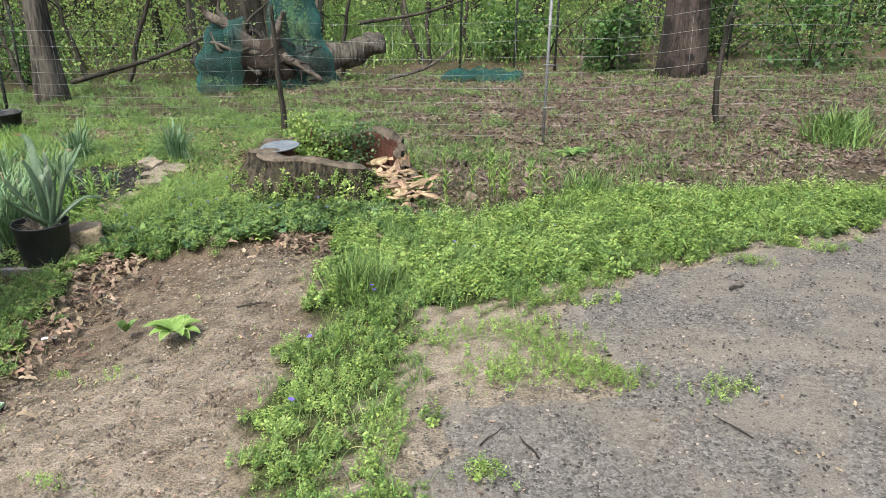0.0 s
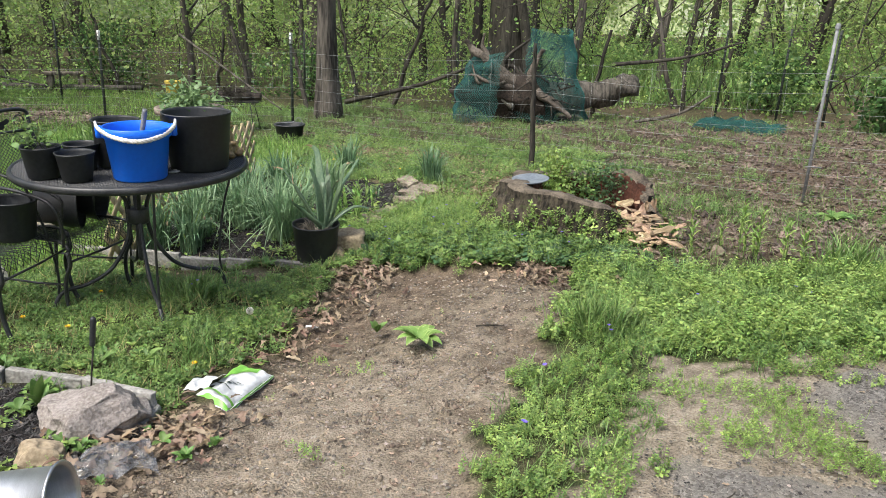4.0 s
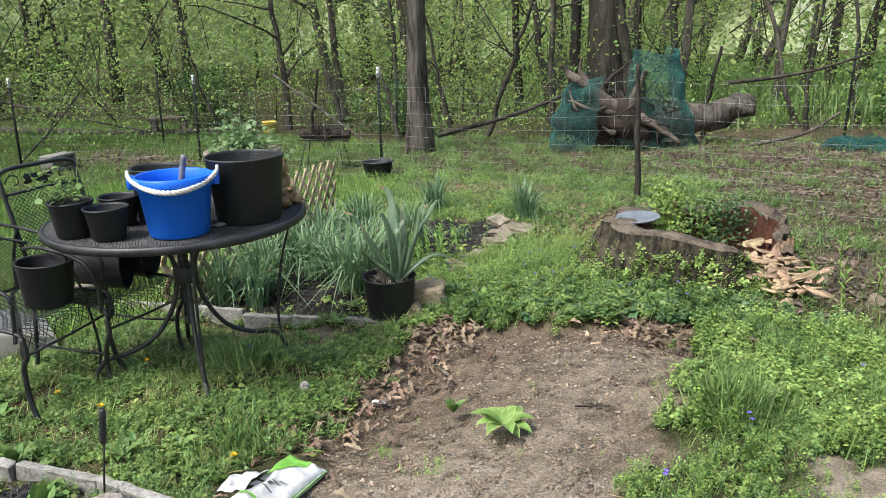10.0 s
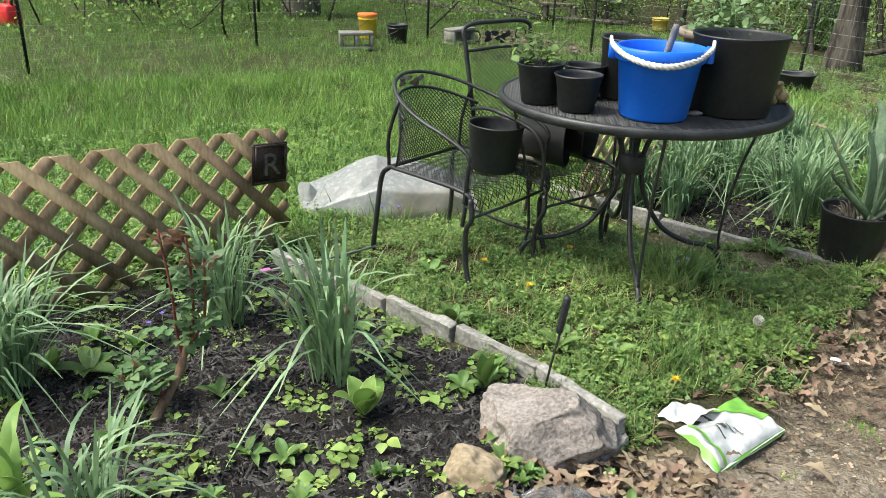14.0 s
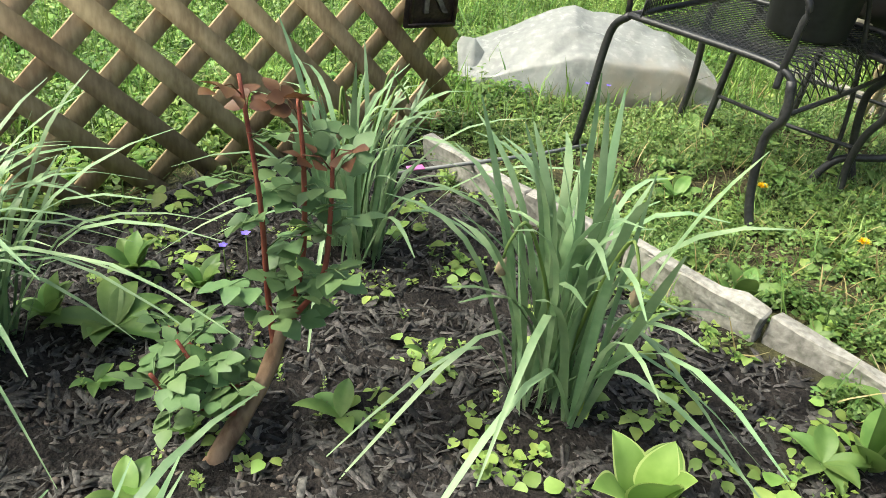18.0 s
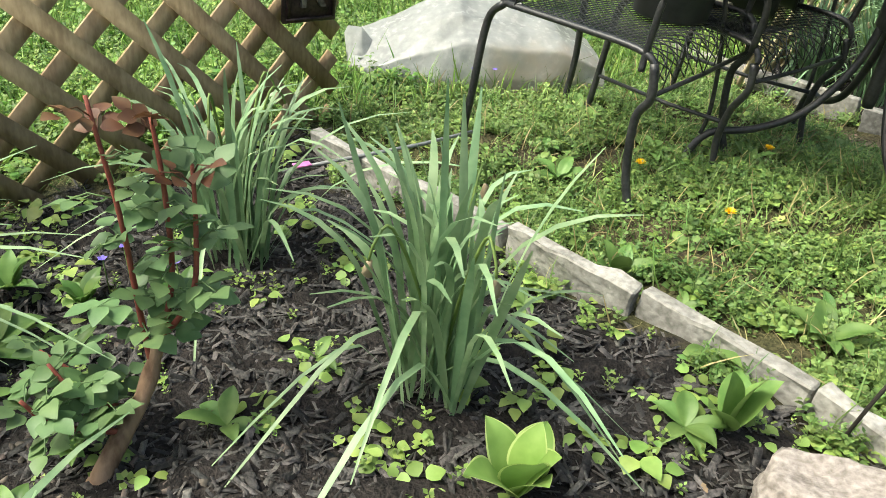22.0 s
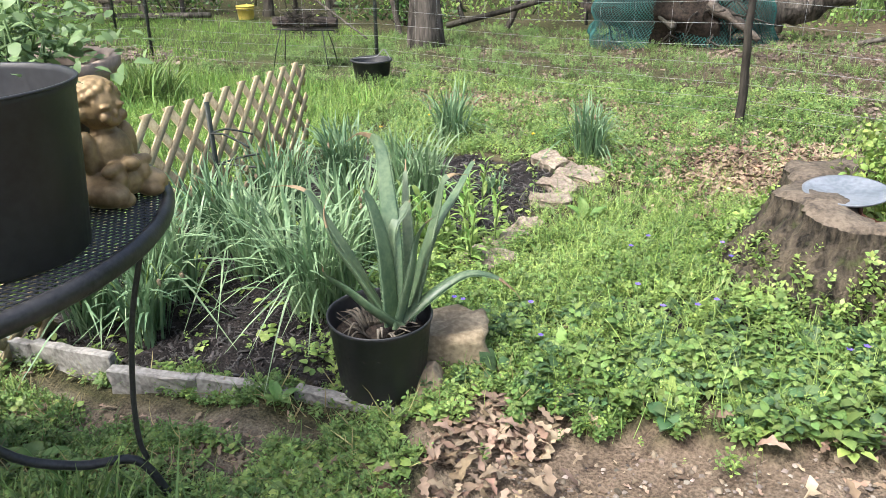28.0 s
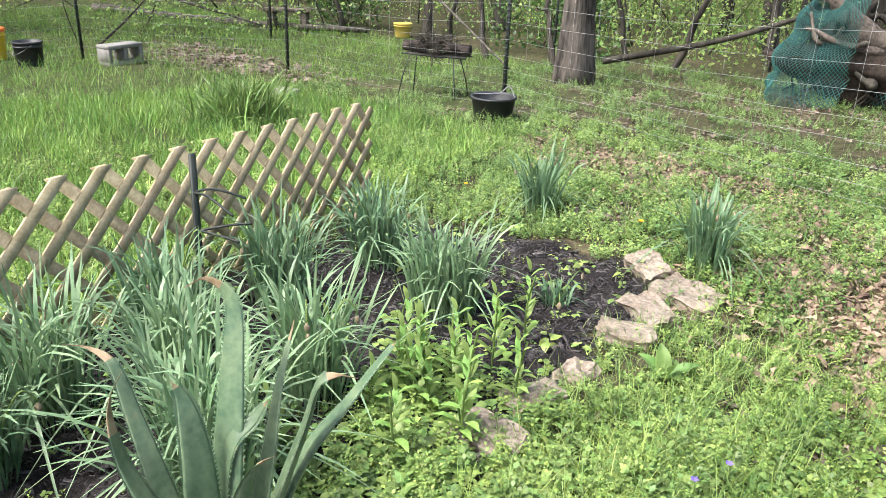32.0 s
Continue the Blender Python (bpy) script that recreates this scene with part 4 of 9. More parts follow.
# low brush along the wood's edge and the leafy depth behind it
Bc = []
for _ in range(2600):
    a, d = W.uniform(-0.85, 1.5), 12.8 + 24 * W.uniform() ** 1.3
    x, y = -d * np.sin(a) + 0.4, d * np.cos(a) + 1.0
    if (y < 13.2 and x > -12.6) or (x > -12.6 and y < 12.6):
        continue
    if -3.4 < x * 16 / max(y, 1) < 0.2 and y > 15 and W.uniform() < 0.8:
        continue
    if x > 1.2 and W.uniform() < 0.35 or (abs(a - 1.144) < 0.05 and d < 24):
        continue
    if abs(x * 16 / y + 5.5) < 0.8 and y < 16.2:
        continue
    top = 1.4 + 0.05 * (d - 12)
    Bc.append((x, y, float(lie(x, y)) + top * W.uniform(0.05, 1) ** 1.4))
Bc = np.array(Bc)
tagged(part("brush", leaf_cloud(Bc[::2], 54, 0.40, 0.075, 31), M_LEAF_B, smooth=False), "dense green brush at the edge of the wood", "brush", kind="stuff")
tagged(part("brush", leaf_cloud(Bc[1::2], 46, 0.5, 0.075, 32), M_LEAF_B, smooth=False), "loose green brush with new spring leaves", "brush", kind="stuff")
Fc = []
for _ in range(1150):
    a, d = W.uniform(-0.95, 1.6), W.uniform(30, 48)
    x, y = -d * np.sin(a), d * np.cos(a) + 1
    if -4.5 < x * 16 / max(y, 1) < -0.5 and W.uniform() < 0.5:
        continue
    Fc.append((x, y, W.uniform(0.0, 12)))
tagged(part("far_foliage", leaf_cloud(np.array(Fc), 52, 1.2, 0.36, 33), M_LEAF_F, smooth=False), "far woodland foliage, paled in colour for haze", "foliage", kind="stuff")
Ft = Geo()
for _ in range(80):
    a, d = W.uniform(-0.9, 1.55), W.uniform(24, 46)
    x, y = -d * np.sin(a), d * np.cos(a) + 1
    cc = curve([(x, y, -0.5), (x + W.normal(0, 0.4), y, 5), (x + W.normal(0, 1), y, 12)], 3)
    Ft.add(*tube(cc, np.linspace(W.uniform(0.06, 0.22), 0.05, len(cc)), 6))
tagged(part("far_trunks", Ft, M_BARK_G), "grey trunks deep in the wood", "tree trunks", kind="stuff")
Uc = []
for _ in range(1500):
    a, d = W.uniform(-0.9, 1.55), W.uniform(14.5, 34)
    x, y = -d * np.sin(a) + 0.4, d * np.cos(a) + 1.0
    if x > -12.5 and y < 14.0:
        continue
    if -3.6 < x * 16 / max(y, 1) < -0.2 and W.uniform() < 0.45 or (abs(a - 1.144) < 0.06 and d < 24):
        continue
    if abs(x * 16 / y + 5.5) < 0.7 and y < 17:
        continue
    Uc.append((x, y, 0.9 + 4.8 * W.uniform() ** 1.2))
tagged(part("understorey", leaf_cloud(np.array(Uc)[::2], 100, 0.8, 0.10, 34), M_LEAF_A, smooth=False), "airy yellow-green understorey leaves in the wood", "foliage", kind="stuff")
tagged(part("understorey", leaf_cloud(np.array(Uc)[1::2], 84, 0.75, 0.10, 35), M_LEAF_B, smooth=False), "airy green understorey leaves in the wood", "foliage", kind="stuff")
# fine bare twigs and stems criss-crossing the understorey
Tw = Geo()
for _ in range(280):
    a, d = W.uniform(-0.9, 1.55), 13.6 + 16 * W.uniform() ** 1.4
    x, y = -d * np.sin(a) + 0.4, d * np.cos(a) + 1.0
    if x > -12.5 and y < 13.6:
        continue
    le, tilt = W.uniform(1.2, 3.6), W.normal(0, 0.45, 2)
    p = np.array([x, y, float(lie(x, y)) - 0.1 + (W.uniform(0, 2.0) if W.uniform() < 0.4 else 0)])
    e = p + np.array([tilt[0] * le, tilt[1] * le, le * W.uniform(0.5, 1)])
    cc = curve([p, (p + e) / 2 + W.normal(0, 0.10 * le, 3), e], 4)
    r = W.uniform(0.008, 0.024)
    Tw.add(*tube(cc, np.linspace(r, r * 0.35, len(cc)), 5))
    for _ in range(3):
        o = cc[W.randint(3, len(cc))]
        t2 = o + W.normal(0, 0.22 * le, 3) + np.array([0, 0, 0.12 * le])
        Tw.add(*tube(curve([o, (o + t2) / 2 + W.normal(0, 0.04 * le, 3), t2], 3), np.linspace(r * 0.5, r * 0.2, 7), 4))
tagged(part("brush_twigs", Tw, M_BARK_D), "bare dark twigs and stems in the brush", "twigs", kind="stuff")
# dark shrubs at the wood's edge
for k_, (x, y, r, h) in enumerate([(1.55, 13.0, 0.35, 0.9), (4.4, 12.6, 1.0, 1.3), (6.2, 12.0, 1.2, 1.6), (8.2, 11.0, 1.2, 1.5), (3.6, 14.6, 1.2, 1.6), (-0.2, 15.2, 0.8, 0.9), (-9.0, 13.6, 1.0, 1.0), (-13.8, 12.8, 1.0, 1.3)]):
    t = thing("shrub", pose(x, y, float(lie(x, y))), "dense dark green shrub at the wood's edge", "shrub")
    cen = np.stack([W.normal(0, r * 0.5, 40), W.normal(0, r * 0.4, 40), h * W.uniform(0.05, 1, 40)], -1)
    part("foliage", leaf_cloud(cen, 40, 0.16, 0.085, 70 + k_), M_LEAF_D, t, smooth=False)
    g = Geo()
    for c0 in cen[:12]:
        g.add(*tube(curve([(0, 0, -0.05), c0 * np.array([0.5, 0.5, 0.6]), c0], 3), np.linspace(0.012, 0.004, 7), 4))
    part("branch_work", g, M_BARK_D, t)
# wooded slope closing the view all round
hr, ha = np.linspace(0, 1, 16), np.linspace(0, 2 * np.pi, 220)
HR, HA = np.meshgrid(hr, ha, indexing="ij")
rad = 58 + 3 * smooth_noise(HA * 20, HR * 8, 5, 51) + 4 * HR
hv = np.stack([rad * np.cos(HA), rad * np.sin(HA), -2 + 15 * HR + 2.2 * HR * smooth_noise(HA * 30, HR * 3, 4, 52)], -1)
ii, jj = np.meshgrid(np.arange(15), np.arange(219), indexing="ij")
quads = np.stack([ii * 220 + jj, ii * 220 + jj + 1, (ii + 1) * 220 + jj + 1, (ii + 1) * 220 + jj], -1).reshape(-1, 4)
# distance haze is painted into the slope as pale grey-green colour
M_HILL = material("hazed_far_wood", (0.16, 0.20, 0.09), (0.36, 0.41, 0.22), scale=0.35, fine=2.2, rough=1, bump=0, detail=0.55, third=(0.30, 0.33, 0.23), third_at=0.58)
tagged(part("backdrop", Geo().add(hv.reshape(-1, 3), quads), M_HILL), "spring woodland far behind the garden, haze painted in", "woodland", kind="structure")

# ---- round wrought-iron table ----


def ribbon_net(fn, nu, nv, r, diagonal=True, seg=3, steps=10):
    """Crossing thin wires over a surface fn(u, v), u and v in 0..1."""
    g = Geo()
    lines = []
    if diagonal:
        for i in range(-nv, nu + 1):
            for sgn in (1, -1):
                t_ = np.linspace(0, nv, steps + 1)
                u = (i + t_) / nu if sgn > 0 else (i + nv - t_) / nu
                v = t_ / nv
                ok = (u >= 0) & (u <= 1)
                if ok.sum() >= 2:
                    lines.append((u[ok], v[ok]))
    else:
        for i in range(nu + 1):
            lines.append((np.full(steps + 1, i / nu), np.linspace(0, 1, steps + 1)))
        for j in range(nv + 1):
            lines.append((np.linspace(0, 1, steps + 1), np.full(steps + 1, j / nv)))
    for u, v in lines:
        g.add(*tube(fn(u, v), r, seg))
    return g


TABLE = (-2.78, 3.19)
TOP = 0.715
table = thing("patio_table", pose(*TABLE, 0), "round black wrought-iron patio table with expanded-metal mesh top", "table")
g = Geo()
R = 0.565
for ang in (0.35, 0.35 + np.pi * 0.36):
    c_, s_ = np.cos(ang), np.sin(ang)
    for d in np.arange(-R, R, 0.0125):
        h = np.sqrt(max(R * R - d * d, 0))
        a, b = np.array([c_ * -h - s_ * d, s_ * -h + c_ * d, TOP]), np.array([c_ * h - s_ * d, s_ * h + c_ * d, TOP])
        g.add(*tube([a, (a + b) / 2, b], 0.0026, 4, flat=0.7))
tagged(part("tabletop", g, M_IRON, table, "worn black expanded-metal mesh"), kind="stuff")
ring = np.linspace(0, 2 * np.pi, 72, endpoint=False)
part("rim", bar(np.stack([0.567 * np.cos(ring), 0.567 * np.sin(ring), np.full(72, TOP - 0.012)], -1), 0.0142, 10, True, 1.35), M_IRON, table)
part("support_ring", bar(np.stack([0.26 * np.cos(ring), 0.26 * np.sin(ring), np.full(72, TOP - 0.014)], -1), 0.008, 6, True), M_IRON, table)
for k_ in range(4):
    a = radians(-34 + 90 * k_)
    d = np.array([np.cos(a), np.sin(a), 0])
    fz = float(ground_z(TABLE[0] + d[0] * 0.45, TABLE[1] + d[1] * 0.45)) + 0.0
    up = np.array([0, 0, 1.0])
    pts = [d * 0.25 + up * (TOP - 0.015), d * 0.20 + up * 0.665, d * 0.10 + up * 0.59, d * 0.05 + up * 0.50, d * 0.045 + up * 0.40, d * 0.075 + up * 0.28, d * 0.16 + up * 0.15, d * 0.28 + up * 0.085, d * 0.40 + up * 0.06, d * 0.452 + up * (fz + 0.02), d * 0.455 + up * (fz - 0.01)]
    part("leg", bar(curve(pts, 5), 0.011, 8), M_IRON, table)
    pts = [d * 0.52 + up * (TOP - 0.02), d * 0.50 + up * 0.60, d * 0.455 + up * 0.44, d * 0.425 + up * 0.26, d * 0.415 + up * 0.12, d * 0.425 + up * 0.055]
    part("brace", bar(curve(pts, 5), 0.0065, 7), M_IRON, table)
part("hub", lathe([(0.0, 0.475), (0.05, 0.475), (0.056, 0.468), (0.056, 0.40), (0.05, 0.392), (0.0, 0.392)], 24), M_IRON, table)
part("umbrella_tube", lathe([(0.014, TOP - 0.01), (0.018, TOP - 0.012), (0.018, 0.20), (0.015, 0.18), (0.0, 0.18)], 16), M_IRON, table)

# ---- chairs ----


def seat_surface(depth, width, z, droop):
    def fn(u, v):
        x = -depth / 2 + depth * 1.12 * u
        roll_ = np.clip((u - 0.82) / 0.18, 0, 1)
        return np.stack([np.minimum(x, depth / 2 + 0.012) , (v - 0.5) * width * (0.9 + 0.1 * u), z - 0.018 * np.sin(np.pi * u) * np.sin(np.pi * v) - droop * roll_ ** 1.5], -1)
    return fn


def seat_edge(g, depth, width, z):
    f, b = depth / 2 + 0.01, -depth / 2
    for y in (-1, 1):
        g.add(*tube(curve([(b, y * width * 0.45, z), (0, y * width * 0.475, z + 0.002), (f - 0.05, y * width * 0.5, z), (f, y * width * 0.5, z - 0.03), (f, y * width * 0.5, z - 0.10)], 5), 0.0085, 7))
    g.add(*tube([(b, -width * 0.45, z), (b, 0, z), (b, width * 0.45, z)], 0.0085, 7))
    g.add(*tube([(f, -width * 0.5, z - 0.10), (f, 0, z - 0.105), (f, width * 0.5, z - 0.10)], 0.006, 6))


M_WORN = material("worn_painted_casting", (0.10, 0.07, 0.055), (0.32, 0.27, 0.24), scale=40, fine=160, rough=0.8, bump=0.4, third=(0.18, 0.09, 0.055))


def grapes(g, cy, z, x, s=1.0):
    """A small cast leaf-and-grape ornament."""
    for k_ in range(7):
        a = k_ * 2.4
        c0 = np.array([x, cy + 0.05 * s * (k_ - 3) * 0.55, z + 0.008 * np.sin(a)])
        v, f = leaf_shape(0.07 * s, 0.05 * s, 0.008, 0.0)
        ca, sa = np.cos(a), np.sin(a)
        g.add(np.stack([np.full(6, c0[0]) + v[:, 2], c0[1] + v[:, 0] * ca - v[:, 1] * sa, c0[2] + (v[:, 0] * sa + v[:, 1] * ca) * 0.6], -1), None, tris(f))


def barrel_chair(m):
    ch = thing("barrel_chair", m, "black wrought-iron barrel armchair with mesh seat and wrapped back", "chair", "chairs round the table")
    z, dep, wid = 0.385, 0.44, 0.48
    tagged(part("seat", ribbon_net(seat_surface(dep, wid, z, 0.10), 22, 22, 0.0019), M_IRON, ch, "expanded-metal mesh"), kind="stuff")
    g = Geo()
    seat_edge(g, dep, wid, z)
    part("seat_frame", g, M_IRON, ch)
    # the rail runs from one arm post round the back to the other
    th = np.linspace(-1, 1, 41)
    y = 0.282 * np.sin(th * np.pi / 2) * (1 + 0.04 * np.cos(th * np.pi)) * (1 - 0.08 * np.abs(th) ** 4)
    x = 0.17 - 0.50 * np.cos(th * np.pi / 2) ** 0.9
    zz = 0.585 + 0.155 * np.cos(th * np.pi / 2) ** 1.2
    rail = np.stack([x, y, zz], -1)
    ends = [np.array([(0.205, s * 0.246, 0.54), (0.21, s * 0.243, 0.47), (0.20, s * 0.241, z + 0.0), (0.20, s * 0.246, z - 0.045)]) for s in (-1, 1)]
    part("arm_rail", bar(np.vstack([curve(np.vstack([ends[0][::-1], rail[2:3]]), 5)[:-1], rail[2:-2], curve(np.vstack([rail[-3:-2], ends[1]]), 5)[1:]]), 0.0078, 8), M_IRON, ch)
    low = rail[8:33] * np.array([0.97, 0.97, 1]) - np.array([0, 0, 0.065])
    part("lower_rail", bar(low, 0.0065, 7), M_IRON, ch)

    def back_fn(u, v):
        i = u * (len(low) - 1)
        top = np.stack([np.interp(i, np.arange(len(low)), low[:, d]) for d in range(3)], -1)
        bx, by = -dep / 2 - 0.012, (u - 0.5) * wid * 0.94
        bot = np.stack([np.full_like(u, 0) + bx + 0.05 * (np.abs(u - 0.5) * 2) ** 3, by, np.full_like(u, z + 0.006)], -1)
        return bot + (top - bot) * v[:, None]
    tagged(part("backrest", ribbon_net(back_fn, 32, 14, 0.0021), M_IRON, ch, "curved expanded-metal mesh"), kind="stuff")
    g = Geo()
    grapes(g, 0, 0.705, -0.318, 0.7)
    part("ornament", g, M_WORN, ch, "worn and rusty cast leaf ornament", smooth=False)
    for s in (-1, 1):
        part("back_post", bar(curve([(-dep / 2 - 0.01, s * wid * 0.44, z), (-0.225, s * 0.218, 0.52), (-0.172, s * 0.213, 0.677)], 5), 0.0075, 7), M_IRON, ch)
        part("leg", bar(curve([(0.225, s * 0.24, z - 0.02), (0.235, s * 0.24, z - 0.10), (0.205, s * 0.235, 0.22), (0.215, s * 0.24, 0.08), (0.25, s * 0.245, -0.03)], 5), 0.0105, 8), M_IRON, ch)
        part("leg", bar(curve([(-dep / 2, s * wid * 0.45, z), (-dep / 2 - 0.05, s * wid * 0.45, z - 0.06), (-0.285, s * 0.235, 0.12), (-0.305, s * 0.24, -0.04)], 5), 0.0105, 8), M_IRON, ch)
    return ch


def high_chair(m):
    ch = thing("high_back_chair", m, "black wrought-iron spring chair with tall mesh back", "chair", "chairs round the table")
    z, dep, wid = 0.40, 0.46, 0.46
    tagged(part("seat", ribbon_net(seat_surface(dep, wid, z, 0.11), 22, 22, 0.0019), M_IRON, ch, "expanded-metal mesh"), kind="stuff")
    g = Geo()
    seat_edge(g, dep, wid, z)
    part("seat_frame", g, M_IRON, ch)
    x0, x1, zt = -dep / 2, -dep / 2 - 0.13, 0.97
    loop = [(x0, -0.2, z), (x0 - 0.04, -0.205, 0.6), (x1 + 0.02, -0.205, 0.88), (x1, -0.19, zt), (x1, 0, zt + 0.012), (x1, 0.19, zt), (x1 + 0.02, 0.205, 0.88), (x0 - 0.04, 0.205, 0.6), (x0, 0.2, z)]
    part("back_frame", bar(curve(loop, 5), 0.0105, 8), M_IRON, ch)
    net_ = part("backrest", ribbon_net(lambda u, v: np.stack([x0 - 0.01 - 0.10 * v - 0.01 * np.sin(3.14 * v), (u - 0.5) * 0.385, z + 0.03 + 0.43 * v], -1), 16, 20, 0.0019), M_IRON, ch, "expanded-metal mesh")
    tagged(net_, kind="stuff")
    part("back_rail", bar([(x1 + 0.02, -0.2, 0.865), (x1 + 0.02, 0, 0.87), (x1 + 0.02, 0.2, 0.865)], 0.0075, 7), M_IRON, ch)
    g = Geo()
    grapes(g, 0, 0.915, x1 + 0.005, 0.8)
    for s in (-1, 1):
        a = np.linspace(0, 5.0, 18)
        rr = 0.045 - 0.007 * a
        g.add(*tube(np.stack([np.full(18, x1 + 0.008), s * 0.135 + s * rr * np.cos(a), 0.915 + rr * np.sin(a)], -1), 0.0035, 5))
    part("ornament", g, M_IRON, ch, "cast leaves between scrolls")
    for s in (-1, 1):
        part("leg", bar(curve([(0.235, s * 0.23, z - 0.05), (0.24, s * 0.23, z - 0.12), (0.20, s * 0.225, 0.2), (0.19, s * 0.225, 0.08), (0.23, s * 0.23, -0.08)], 5), 0.0105, 8), M_IRON, ch)
        part("leg", bar(curve([(x0, s * 0.2, z), (x0 - 0.03, s * 0.21, z - 0.06), (-0.29, s * 0.215, 0.12), (-0.32, s * 0.22, -0.08)], 5), 0.0105, 8), M_IRON, ch)
        part("arm", bar(curve([(x0 - 0.04, s * 0.215, 0.62), (-0.1, s * 0.255, 0.655), (0.1, s * 0.265, 0.64), (0.205, s * 0.262, 0.60), (0.235, s * 0.25, 0.5), (0.22, s * 0.235, z - 0.02)], 5), 0.009, 7), M_IRON, ch)
        part("stretcher", bar([(-0.285, s * 0.216, 0.14), (0, s * 0.22, 0.15), (0.195, s * 0.225, 0.17)], 0.006, 6), M_IRON, ch)
    return ch


CHAIR_A = pose(-3.17, 2.63, 0.0, 0, 0, 18)
CHAIR_B = pose(-3.17, 3.03, -0.05, 0, 0, 8)
barrel_chair(CHAIR_A @ pose(0, -0.022, 0) @ Matrix.Diagonal((1.05, 1.09, 1.0, 1.0)))
high_chair(CHAIR_B)

# ---- pots and the bucket ----


def pot_profile(r_top, r_bot, h, wall=0.003, lip=0.005, lip_h=0.012):
    return [(0.0, 0.004), (r_bot - 0.006, 0.0), (r_bot, 0.006), (r_bot + (r_top - r_bot) * 0.93, h - lip_h - 0.004), (r_top + lip * 0.4, h - lip_h), (r_top + lip * 0.6, h - 0.004), (r_top + lip * 0.3, h),
            (r_top - wall, h - 0.002), (r_top - wall * 1.6, h - lip_h), (r_bot - wall, 0.02), (0.0, 0.018)]


def soil_disc(r, z, seed=0):
    rng = np.random.RandomState(seed)
    prof = [(0.0, z + 0.012)] + [(r * f, z + 0.01 * (1 - f) + rng.uniform(-0.006, 0.006)) for f in (0.25, 0.5, 0.75, 0.92)] + [(r, z - 0.01)]
    return lathe(prof, 20, 0.02)


def nursery_pot(m, r_top, r_bot, h, label, soil=0.0, name="plant_pot", wobble=0.018):
    t = thing(name, m, label, "plant pot")
    wall_ = part("wall", lathe(pot_profile(r_top, r_bot, h), 40, wobble), M_POT, t)
    part("rim", bar(np.stack([(r_top + 0.003) * np.cos(ring), (r_top + 0.003) * np.sin(ring), np.full(72, h - 0.003) + 0.0018 * np.sin(2 * ring + 7 * h)], -1), 0.0028, 6, True), M_POT, wall_, "rolled plastic rim")
    if soil:
        f = soil / h
        part("soil", soil_disc((r_bot + (r_top - r_bot) * f) * 0.985, soil), M_SOIL, t, "dark crumbly potting soil")
    return t


nursery_pot(pose(-2.425, 3.295, TOP + 0.004, 0, 0, 20), 0.166, 0.140, 0.285, "large black plastic nursery pot standing on the patio table")
nursery_pot(pose(-2.685, 2.77, TOP + 0.004), 0.084, 0.066, 0.134, "small empty black nursery pot on the table's edge")
herb = nursery_pot(pose(-2.855, 2.725, TOP + 0.004), 0.086, 0.068, 0.150, "small black nursery pot with a straggly green seedling", 0.12)
nursery_pot(pose(-2.86, 2.95, TOP + 0.004), 0.082, 0.064, 0.128, "small black nursery pot behind two others")
nursery_pot(pose(-2.79, 3.11, TOP + 0.004), 0.112, 0.10, 0.235, "tall narrow black pot behind the blue bucket")
nursery_pot(CHAIR_A @ pose(0.08, 0.055, 0.380, 0, 2, 40), 0.116, 0.098, 0.20, "black nursery pot standing on the barrel chair's seat", 0.10)
nursery_pot(CHAIR_B @ pose(-0.10, -0.06, 0.395 + 0.115, 90, 0, 122), 0.12, 0.095, 0.22, "black nursery pot lying on its side on a chair")
nursery_pot(CHAIR_B @ pose(-0.12, 0.16, 0.395 + 0.11, 92, 0, 112), 0.115, 0.09, 0.2, "scuffed black nursery pot tipped over on a chair")
can = thing("plastic_jar", CHAIR_B @ pose(-0.05, -0.13, 0.425, 90, 0, 100), "dirty beige plastic jar wedged between two chairs", "jar")
part("wall", lathe([(0, 0), (0.022, 0), (0.025, 0.01), (0.025, 0.08), (0.02, 0.09), (0.02, 0.10), (0.0, 0.10)], 20), material("dirty_beige_plastic", (0.30, 0.26, 0.19), (0.42, 0.38, 0.30), rough=0.6), can)

bucket = thing("bucket", pose(-2.495, 2.97, TOP + 0.004, 0, 0, 48), "bright blue plastic bucket with a white rope handle", "bucket")
part("wall", lathe([(0, 0.006), (0.116, 0.0), (0.122, 0.008), (0.144, 0.196), (0.150, 0.199), (0.157, 0.204), (0.160, 0.228), (0.157, 0.246), (0.152, 0.25), (0.147, 0.246), (0.142, 0.206), (0.12, 0.016), (0, 0.014)], 48), M_BLUE, bucket)
for s in (-1, 1):
    part("handle_lug", block(0.03, 0.055, 0.055, 0.006), M_BLUE, bucket, at=pose(s * 0.165, 0, 0.198))
t_ = np.linspace(0, 1, 60)
base = np.stack([0.175 * np.cos(np.pi * (1 - t_)), -0.10 * np.sin(np.pi * t_) ** 0.8 - 0.085 * np.sin(np.pi * t_) ** 4, 0.268 - 0.062 * np.sin(np.pi * t_)], -1)
g = Geo()
for ph in (0, 2.09, 4.19):
    off = np.stack([0 * t_, np.cos(60 * t_ + ph), np.sin(60 * t_ + ph)], -1) * 0.006
    g.add(*tube(base + off, 0.0062, 6))
part("rope_handle", g, M_ROPE, bucket, "twisted white rope")
tool = thing("trowel", pose(-2.53, 3.02, TOP + 0.16, 0, 12, 30), "steel-handled trowel standing in the blue bucket", "trowel")
